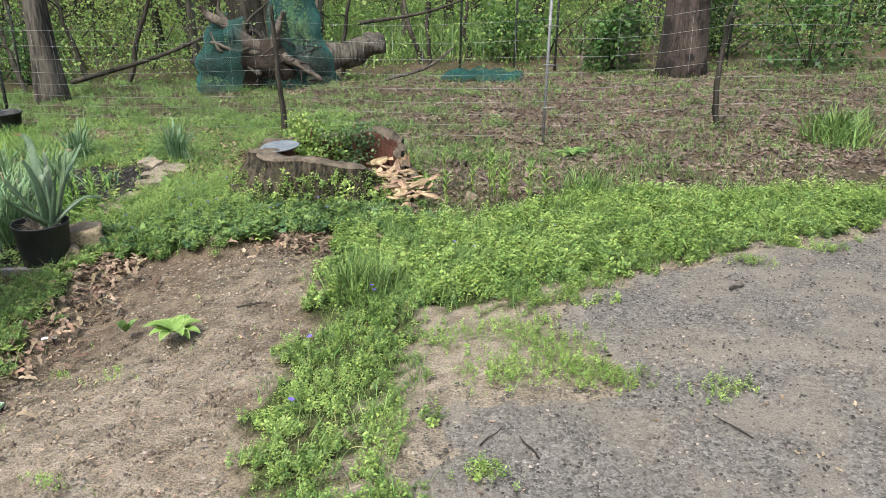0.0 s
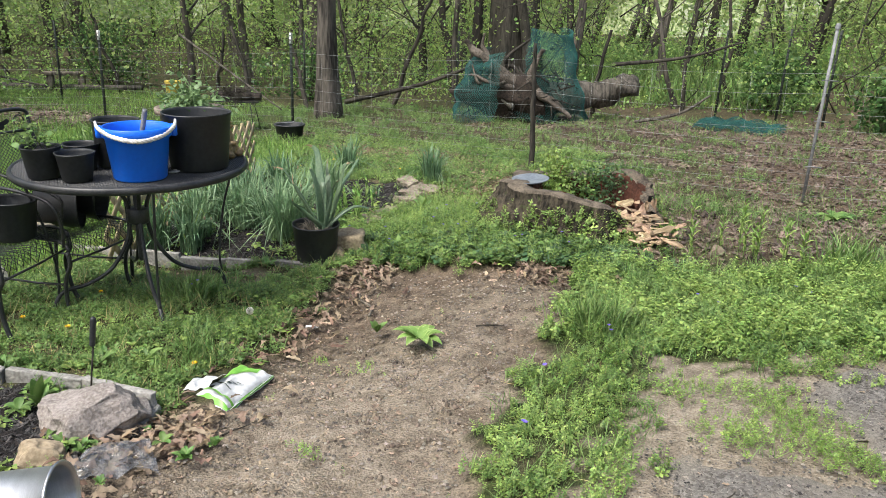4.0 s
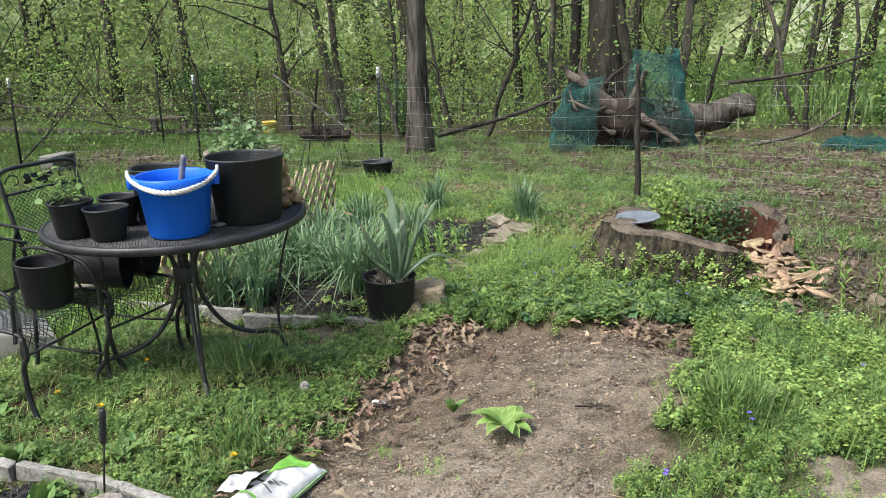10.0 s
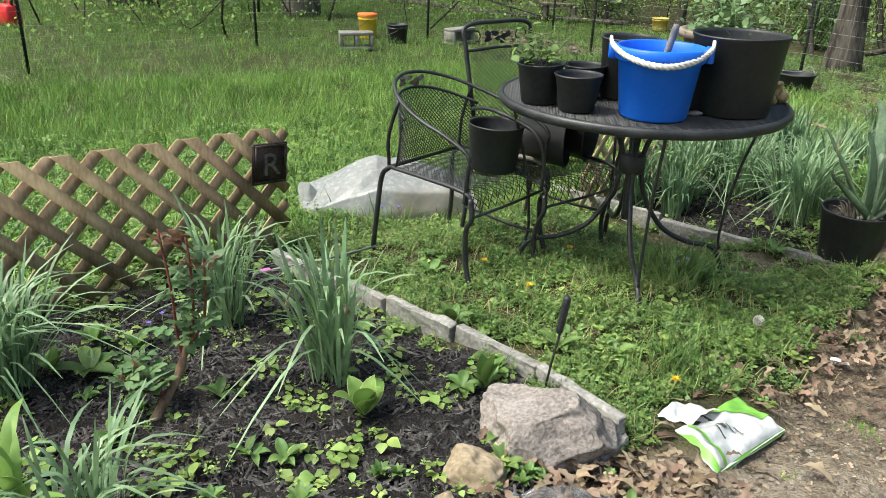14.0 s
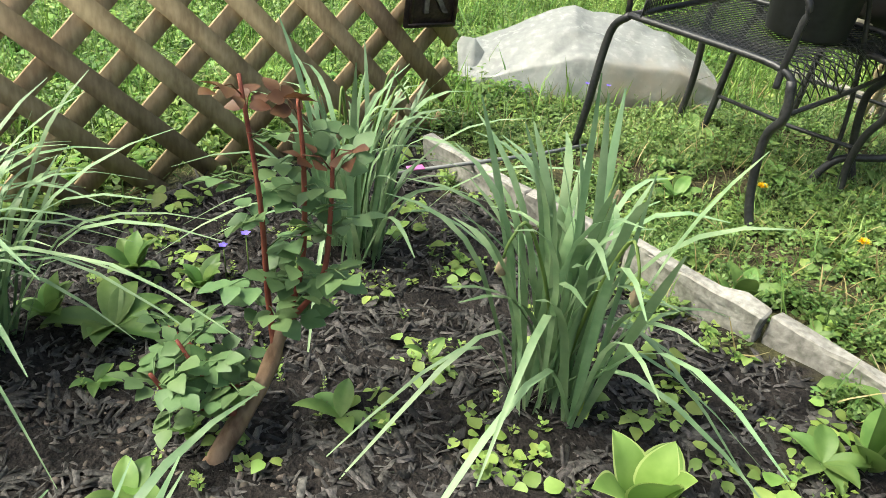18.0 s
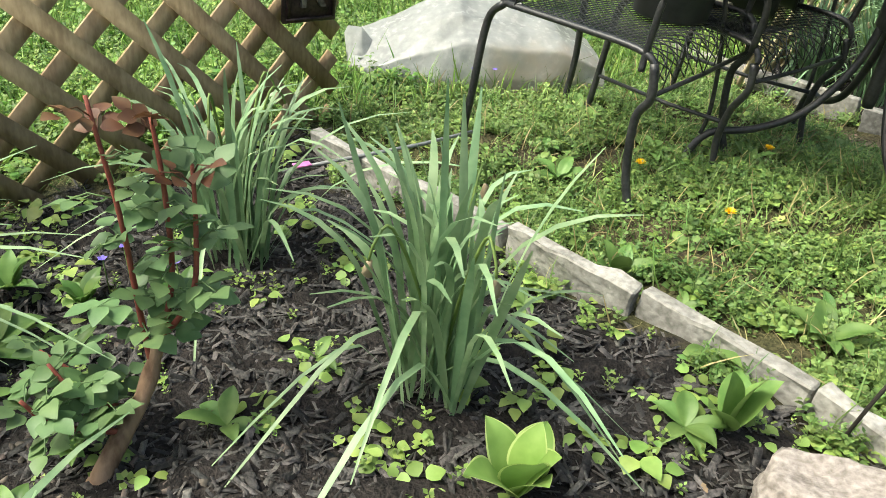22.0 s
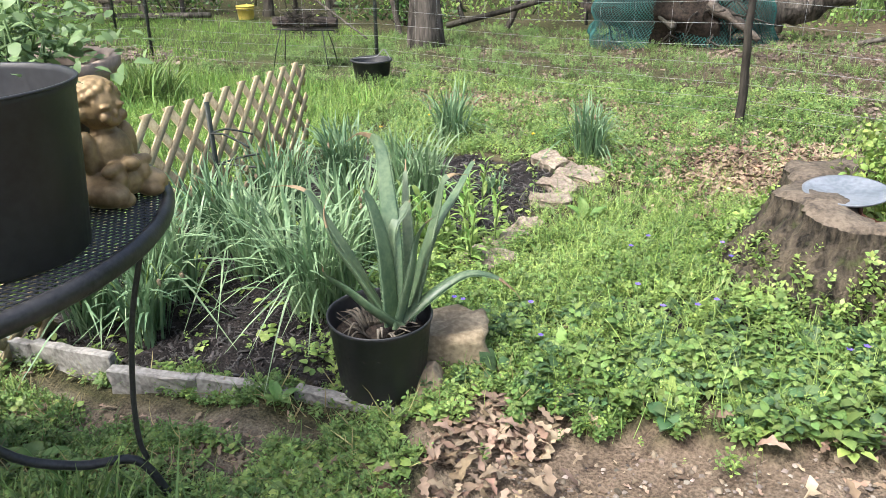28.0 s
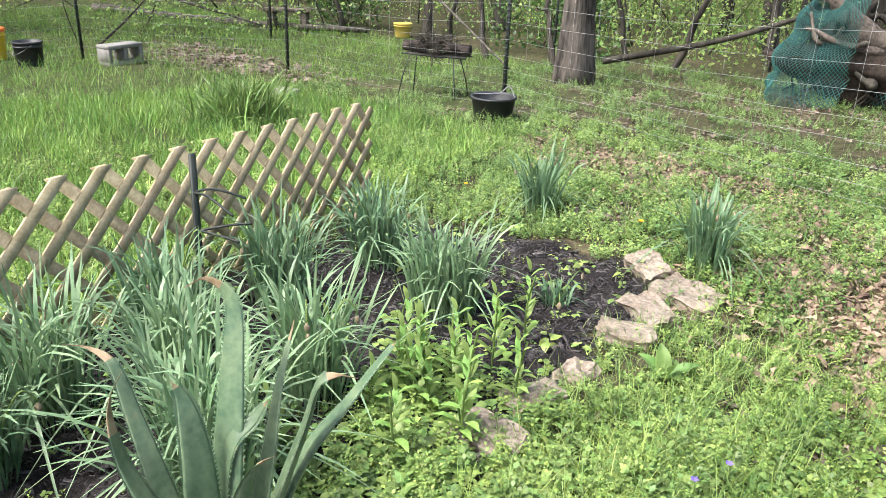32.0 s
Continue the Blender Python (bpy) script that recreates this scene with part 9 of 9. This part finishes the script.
tub = thing("rubber_tub", pose(-5.84, 8.66, float(ground_z(-5.84, 8.66)), 0, 0, 20), "round black rubber feed tub with a rope handle", "tub")
part("wall", lathe([(0, 0.005), (0.155, 0.0), (0.165, 0.01), (0.19, 0.185), (0.207, 0.19), (0.207, 0.205), (0.19, 0.208), (0.18, 0.19), (0.155, 0.03), (0, 0.025)], 36), M_POT, tub)
part("rope", bar(curve([(-0.19, 0, 0.205), (-0.1, -0.02, 0.215), (0.03, 0.05, 0.22), (0.10, 0.10, 0.28), (0.19, 0.02, 0.205)], 6), 0.005, 6), M_GALV, tub, "pale grey rope")

stand = thing("plant_stand", pose(-7.25, 9.28, float(ground_z(-7.25, 9.28)), 0, 0, 25), "black wire stand carrying two logs and a dry nest", "stand")
for s in (-1, 1):
    part("rail", bar([(-0.36, s * 0.09, 0.42), (0, s * 0.09, 0.415), (0.36, s * 0.09, 0.42)], 0.008, 6), M_TPOST, stand)
for x in (-0.26, 0.22):
    for s in (-1, 1):
        part("leg", bar([(x, s * 0.09, 0.42), (x * 1.2, s * 0.16, 0.2), (x * 1.35, s * 0.21, -0.03)], 0.006, 6), M_TPOST, stand)
part("tray", block(0.66, 0.17, 0.008, 0.002), M_BARK_D, stand, at=pose(0, 0, 0.42))
for s in (-1, 1):
    lg = thing("log_piece", stand.matrix_basis @ pose(s * 0.24, 0, 0.495, 0, 90, 0), "short brown log piece on the stand", "log")
    part("bark", bar([(0, 0, -0.13), (0, 0, 0), (0, 0, 0.13)], 0.055, 12), M_BARK_R, lg)
nest = thing("dry_nest", stand.matrix_basis @ pose(0, 0, 0.44), "tangled heap of dry brown stems on the stand", "nest")
NS = np.random.RandomState(2)
g = Geo()
for _ in range(130):
    c0, d = NS.normal(0, 1, 3) * np.array([0.10, 0.06, 0.04]) + np.array([0, 0, 0.09]), NS.normal(0, 0.10, 3) * np.array([1, 1, 0.6])
    g.add(*tube(curve([c0 - d, c0 + NS.normal(0, 0.03, 3), c0 + d], 3), 0.004, 4))
part("tangle", g, M_BARK_D, nest)


def cinder(x, y, yaw, label="grey concrete cinder block lying in the grass"):
    t = thing("cinder_block", pose(x, y, float(ground_z(x, y)) - 0.01, 0, 0, yaw), label, "concrete block")
    for yy in (-0.08, 0.08):
        part("face", block(0.39, 0.035, 0.19, 0.004), M_CONC, t, at=pose(0, yy, 0))
    for xx in (-0.1775, 0, 0.1775):
        part("web", block(0.035, 0.125, 0.188, 0.003), M_CONC, t, at=pose(xx, 0, 0.001))
    return t


for x, y, yw in ((-10.98, 5.62, 35), (-11.2, 7.45, 70)):
    c_ = cinder(x, y, yw)
    c_.matrix_basis = pose(x, y, float(ground_z(x, y)) + 0.12, 90, 0, yw + 35) @ Matrix.Diagonal((1.25, 1.25, 1.25, 1.0))


def pail(x, y, h, r, mat, label, lid_mat=None, handle=True):
    t = thing("pail", pose(x, y, float(ground_z(x, y)) - 0.01), label, "bucket")
    part("wall", lathe([(0, 0.004), (r * 0.86, 0), (r * 0.88, 0.01), (r * 0.98, h * 0.78), (r * 1.05, h * 0.79), (r * 1.05, h * 0.82), (r * 0.99, h * 0.83), (r, h * 0.92), (r * 1.06, h * 0.93), (r * 1.06, h), (r * 0.98, h), (r * 0.84, 0.02), (0, 0.015)], 28), mat, t)
    if lid_mat:
        part("lid", lathe([(0, h + 0.012), (r * 1.05, h + 0.01), (r * 1.08, h), (r * 1.08, h - 0.03)], 28), lid_mat, t, "orange lid")
    if handle:
        part("bail", bar(curve([(-r * 1.05, 0, h * 0.9), (-r * 0.7, -r * 0.8, h * 0.62), (0, -r * 1.1, h * 0.5), (r * 0.7, -r * 0.8, h * 0.62), (r * 1.05, 0, h * 0.9)], 5), 0.004, 5), M_GALV, t, "thin wire bail")
    return t


pail(-12.0, 6.3, 0.37, 0.15, M_YELLOW, "yellow plastic pail with an orange lid by a cinder block", M_ORANGE)
pail(-11.38, 6.52, 0.30, 0.16, M_POT, "black plastic pail standing in the grass")
pail(-15.5, 0.9, 0.36, 0.15, M_YELLOW, "yellow plastic pail in the far yard")
pail(-12.0, 12.85, 0.24, 0.16, material("faded_yellow_plastic", (0.55, 0.42, 0.08), (0.68, 0.54, 0.13), rough=0.6, bump=0.1), "yellow plastic tub at the edge of the brush", None, False)
jug = thing("fuel_can", pose(-14.13, 1.33, float(ground_z(-14.13, 1.33)), 0, 0, 20), "red plastic fuel can in the far yard", "fuel can")
part("wall", block(0.34, 0.22, 0.32, 0.035), M_RED, jug)
part("grip", bar(curve([(-0.1, 0, 0.31), (-0.08, 0, 0.38), (0.06, 0, 0.38), (0.08, 0, 0.31)], 5), 0.016, 8), M_RED, jug)
part("spout", bar([(0.13, 0, 0.31), (0.14, 0, 0.36), (0.17, 0, 0.42)], 0.022, 8), M_POT, jug, "black spout")
bench = thing("bench", pose(-13.6, 11.5, float(ground_z(-13.6, 11.5)), 0, 0, 40), "low grey wooden bench at the wood's edge", "bench")
part("seat", block(0.85, 0.28, 0.06, 0.006), M_DEADWOOD, bench, at=pose(0, 0, 0.30))
for s in (-1, 1):
    part("leg", block(0.12, 0.24, 0.31, 0.006), M_DEADWOOD, bench, at=pose(s * 0.3, 0, -0.01))
cinder(-7.95, 7.9, 20, "half-hidden grey concrete block in the grass").scale = (0.6, 0.6, 0.6)

sack = thing("hanging_bag", pose(-14.72, 6.22, 0.55, 0, 0, -60), "white plastic bag hung on a tree trunk", "bag")
M_SACK = material("white_carrier_plastic", (0.58, 0.59, 0.61), (0.76, 0.77, 0.78), scale=5, fine=30, rough=0.4, bump=0.2, through_light=0.2)


def sack_fn(u, v):
    a = 2 * np.pi * u
    r = (0.03 + 0.27 * v ** 0.8 - 0.10 * np.clip(v - 0.9, 0, 1) * 8) * (1 + 0.12 * np.sin(5 * a) * (1 - v) + 0.10 * creases(u, v, 15, 20))
    return np.stack([r * np.cos(a), 0.55 * r * np.sin(a), 0.72 * (1 - v) + 0.02 * np.sin(7 * a)], -1)


part("bag", sheet(36, 24, sack_fn), M_SACK, sack, smooth=False)

# twigs, paper scrap, long weeds
TW = np.random.RandomState(6)
for x, y, le, yw, r in ((0.42, 2.45, 0.12, 120, 0.004), (0.30, 2.50, 0.12, 60, 0.003), (-1.72, 3.76, 0.32, 130, 0.009), (1.30, 3.65, 0.09, 40, 0.008), (2.0, 3.1, 0.25, 20, 0.004), (1.5, 2.2, 0.2, 80, 0.003), (-0.9, 3.6, 0.14, 30, 0.005), (-1.4, 2.3, 0.12, 70, 0.004), (1.05, 2.6, 0.15, 130, 0.003)):
    z = float(ground_z(x, y)) + (0.015 if x > 0 else -0.028) + r + (0.025 if le > 0.3 else 0)
    t = thing("twig", pose(x, y, z, 0, 0, yw), "dry brown twig lying on bare ground", "twig")
    cc = curve([(-le / 2, 0, 0), (-le / 6, TW.normal(0, 0.04 * le), 0.003), (le / 5, TW.normal(0, 0.04 * le), 0), (le / 2, 0, 0)], 4)
    part("stem", bar(cc, np.linspace(r, r * 0.5, len(cc)), 6), M_DEADWOOD if le > 0.3 else M_BARK_D, t)
scrap = thing("paper_scrap", pose(-1.84, 3.42, -0.10, 5, 0, 30), "small white scrap of paper by the path", "paper")
part("paper", sheet(8, 5, lambda u, v: np.stack([(u - 0.5) * 0.065, (v - 0.5) * 0.022, 0.004 + 0.004 * np.sin(6 * u)], -1)), M_WHITE, scrap)


def dandelion(x, y, r=0.017, h=0.05):
    t = thing("dandelion", pose(x, y, float(ground_z(x, y))), "yellow dandelion flower in the grass", "dandelion", "dandelions in the grass")
    stem = part("stem", bar([(0, 0, -0.01), (0.003, 0, h * 0.5), (0, 0, h)], 0.0018, 5), M_WEED, t)
    n = 34
    k_ = np.arange(n)
    p = np.stack([0.15 * r * np.cos(k_ * 2.4), 0.15 * r * np.sin(k_ * 2.4), np.full(n, h)], -1)
    v, f = mapped(leaf_shape(1, 0.3, 0.05, -0.1)[0], tris(leaf_shape()[1]), p, r * (0.75 + 0.35 * (k_ / n)), k_ * 2.4, 0.9 - 0.8 * k_ / n)
    part("petals", Geo().add(v, None, f), M_DANDY, stem, "yellow ray petals", smooth=False)


for x, y in ((-1.942, 2.662), (-2.672, 2.605), (-3.005, 2.615), (-4.7, 3.3), (-5.0, 4.5), (-4.9, 5.6), (-4.4, 6.9), (-3.2, 6.9), (-5.6, 6.0), (-4.25, 7.3), (-6.2, 4.0), (-2.9, 3.0)):
    dandelion(x, y)


def violet(x, y, h=0.09):
    t = thing("violet", pose(x, y, float(ground_z(x, y))), "purple violet flower among the weeds", "violet", "violets among the weeds")
    stem = part("stem", bar([(0, 0, -0.01), (0.004, 0, h * 0.6), (0, 0, h)], 0.0014, 5), M_WEED, t)
    k_ = np.arange(5)
    v, f = mapped(leaf_shape(1, 0.75, 0.1, 0)[0], tris(leaf_shape()[1]), np.tile([(0, 0, h)], (5, 1)), np.full(5, 0.011), k_ * 1.257, np.full(5, 0.4))
    part("petals", Geo().add(v, None, f), M_VIOLET, stem, "violet-blue petals", smooth=False)


VR = np.random.RandomState(14)
for x, y in [(-2.534, 3.263), (-2.02, 4.62), (-1.75, 4.75), (-1.6, 4.85), (-1.62, 5.2), (-1.2, 4.75), (-0.9, 4.8), (-2.3, 4.62), (-1.95, 5.2), (-0.3, 3.6), (-0.45, 3.1), (-0.32, 2.55), (0.1, 4.2), (0.5, 4.5), (-2.8, 1.35), (-2.95, 1.25), (-3.6, 2.5)]:
    for _ in range(2):
        violet(x + VR.normal(0, 0.04), y + VR.normal(0, 0.04), VR.uniform(0.07, 0.14))
seedh = thing("dandelion_clock", pose(-2.0, 3.12, float(ground_z(-2.0, 3.12))), "grey-white dandelion seed head in the grass", "seed head")
part("stem", bar([(0, 0, -0.01), (0.004, 0, 0.06), (0, 0, 0.12)], 0.0018, 5), M_WEED, seedh)
g = Geo()
for k_ in range(90):
    z = 1 - 2 * (k_ + 0.5) / 90
    d = np.array([np.sqrt(1 - z * z) * np.cos(k_ * 2.4), np.sqrt(1 - z * z) * np.sin(k_ * 2.4), z])
    g.add(*tube([np.array([0, 0, 0.135]) + d * 0.003, np.array([0, 0, 0.135]) + d * 0.012, np.array([0, 0, 0.135]) + d * 0.02], [0.0004, 0.0004, 0.0022], 3))
part("fluff", g, M_SEED, seedh)


def leafy_stem(x, y, h, n, size, label, mat, seed):
    t = thing("leafy_shoot", pose(x, y, float(ground_z(x, y))), label, "plant")
    rng = np.random.RandomState(seed)
    part("stem", bar(curve([(0, 0, -0.01), (rng.normal(0, 0.01), rng.normal(0, 0.01), h * 0.5), (rng.normal(0, 0.02), rng.normal(0, 0.02), h)], 4), 0.0035, 5), M_WEED, t)
    k_ = np.arange(n)
    p = np.stack([0 * k_, 0 * k_, h * (0.15 + 0.85 * k_ / (n - 1))], -1)
    v, f = mapped(leaf_shape(1, 0.3, 0.06, 0.18)[0], tris(leaf_shape()[1]), p, size * (1.1 - 0.45 * k_ / n) * rng.uniform(0.85, 1.15, n), k_ * 2.2, rng.uniform(0.3, 0.8, n) + 0.5 * k_ / n)
    part("leaves", Geo().add(v, None, f), mat, t, smooth=False)


for k_ in range(22):
    a = VR.uniform(0, 6.28)
    leafy_stem(-2.74 + VR.normal(0, 0.12), 5.20 + VR.normal(0, 0.17), VR.uniform(0.15, 0.28), 13, 0.078, "fresh green leafy perennial shoot at the back bed's edge", M_SHOOT, 200 + k_)
for k_ in range(12):
    leafy_stem(0.18 + VR.normal(0, 0.14), 5.5 + VR.normal(0, 0.18), VR.uniform(0.2, 0.36), 14, 0.07, "pale leafy shoot beside the stump", M_WEED_L, 240 + k_)
broad_plant(-2.36, 5.75, 7, 0.12, 5, "broad-leaved plant at the back bed's corner", "broadleaf_weed", 1.1)
broad_plant(0.72, 6.95, 9, 0.17, 6, "low green weed rosette among dead leaves", "broadleaf_weed", 0.6)
broad_plant(-2.86, 1.02, 7, 0.12, 7, "broad-leaved green weed in the mulch bed", "broadleaf_weed", 0.6)
broad_plant(-2.15, 2.05, 5, 0.13, 8, "upright broad-leaved weed by the edging", "broadleaf_weed", 1.2)
broad_plant(-2.60, 2.20, 6, 0.10, 9, "upright dock weed beside the edging", "broadleaf_weed", 1.2)
for k_, (x, y, n_, sz) in enumerate([(-1.36, 2.0, 9, 0.085), (-1.35, 2.13, 5, 0.08), (-1.75, 1.92, 12, 0.06), (-1.72, 1.88, 9, 0.05), (-1.50, 1.77, 7, 0.05), (-1.66, 2.12, 6, 0.04), (-1.86, 1.24, 11, 0.075), (-1.89, 1.36, 7, 0.085), (-1.92, 1.58, 12, 0.06), (-1.90, 1.62, 10, 0.05),
                                      (-2.04, 1.19, 9, 0.07), (-2.55, 1.12, 6, 0.06), (-3.04, 1.06, 8, 0.13), (-2.95, 1.18, 6, 0.12), (-2.90, 0.92, 6, 0.12)]):
    broad_plant(x, y, n_ + 4, sz * 0.62, 600 + k_, "leafy round-leaved weed among the stones" if x > -1.8 else "bright round-leaved weed in the mulch bed", "broadleaf_weed", 0.95)
# broad-leaved weeds scattered in the lawn
n_ = 0
for k_ in range(400):
    x, y = VR.uniform(-3.9, -1.7), VR.uniform(2.1, 4.2)
    if n_ >= 30 or clear_of(np.array([x]), np.array([y]))[0] < 0.5:
        continue
    n_ += 1
    broad_plant(x, y, VR.randint(4, 8), VR.uniform(0.05, 0.10), 400 + k_, "low broad-leaved weed in the lawn", "lawn_weed", VR.uniform(0.3, 0.8))
for k_ in range(90):
    x, y = VR.uniform(-2.9, -1.5), VR.uniform(0.9, 2.2)
    if k_ % 4 or clear_of(np.array([x]), np.array([y]))[0] > 0.5:
        continue
    broad_plant(x, y, VR.randint(3, 7), VR.uniform(0.045, 0.08), 500 + k_, "round-leaved seedling in the mulch", "seedling_weed", VR.uniform(0.4, 0.9))
# grass tufts that stand out
for k_, (x, y, n_, h, mat, lab) in enumerate([(-0.40, 3.70, 700, 0.15, M_WEED, "dark green grass tuft beside the dirt path"), (-7.1, 6.95, 900, 0.34, M_WEED, "tall dark green grass tussock"), (-2.52, 3.30, 300, 0.16, M_GRASS, "grass tuft growing under the table"), (0.75, 5.3, 240, 0.2, M_GRASS, "grass tuft at the driveway's edge"),
                                              (3.0, 7.3, 400, 0.3, M_GRASS, "clump of tall grass beyond the fence"), (-2.05, 2.75, 160, 0.13, M_GRASS, "fine grass tuft by the path")]):
    pr = np.random.RandomState(300 + k_)
    q = np.stack([pr.normal(0, h * 0.45, n_), pr.normal(0, h * 0.45, n_), np.zeros(n_)], -1)
    g = Geo()
    for i, (v, f) in enumerate(BLADES):
        m_ = np.arange(n_) % 3 == i
        c_ = int(m_.sum())
        v2, f2 = mapped(v, f, q[m_], h * pr.uniform(0.6, 1.2, c_), pr.uniform(0, 6.28, c_), pr.normal(0, 0.3, c_), pr.normal(0, 0.3, c_))
        g.add(v2, None, f2)
    t = thing("grass_tuft", pose(x, y, float(ground_z(x, y))), lab, "grass tuft")
    part("grass", g, mat, t, smooth=False)
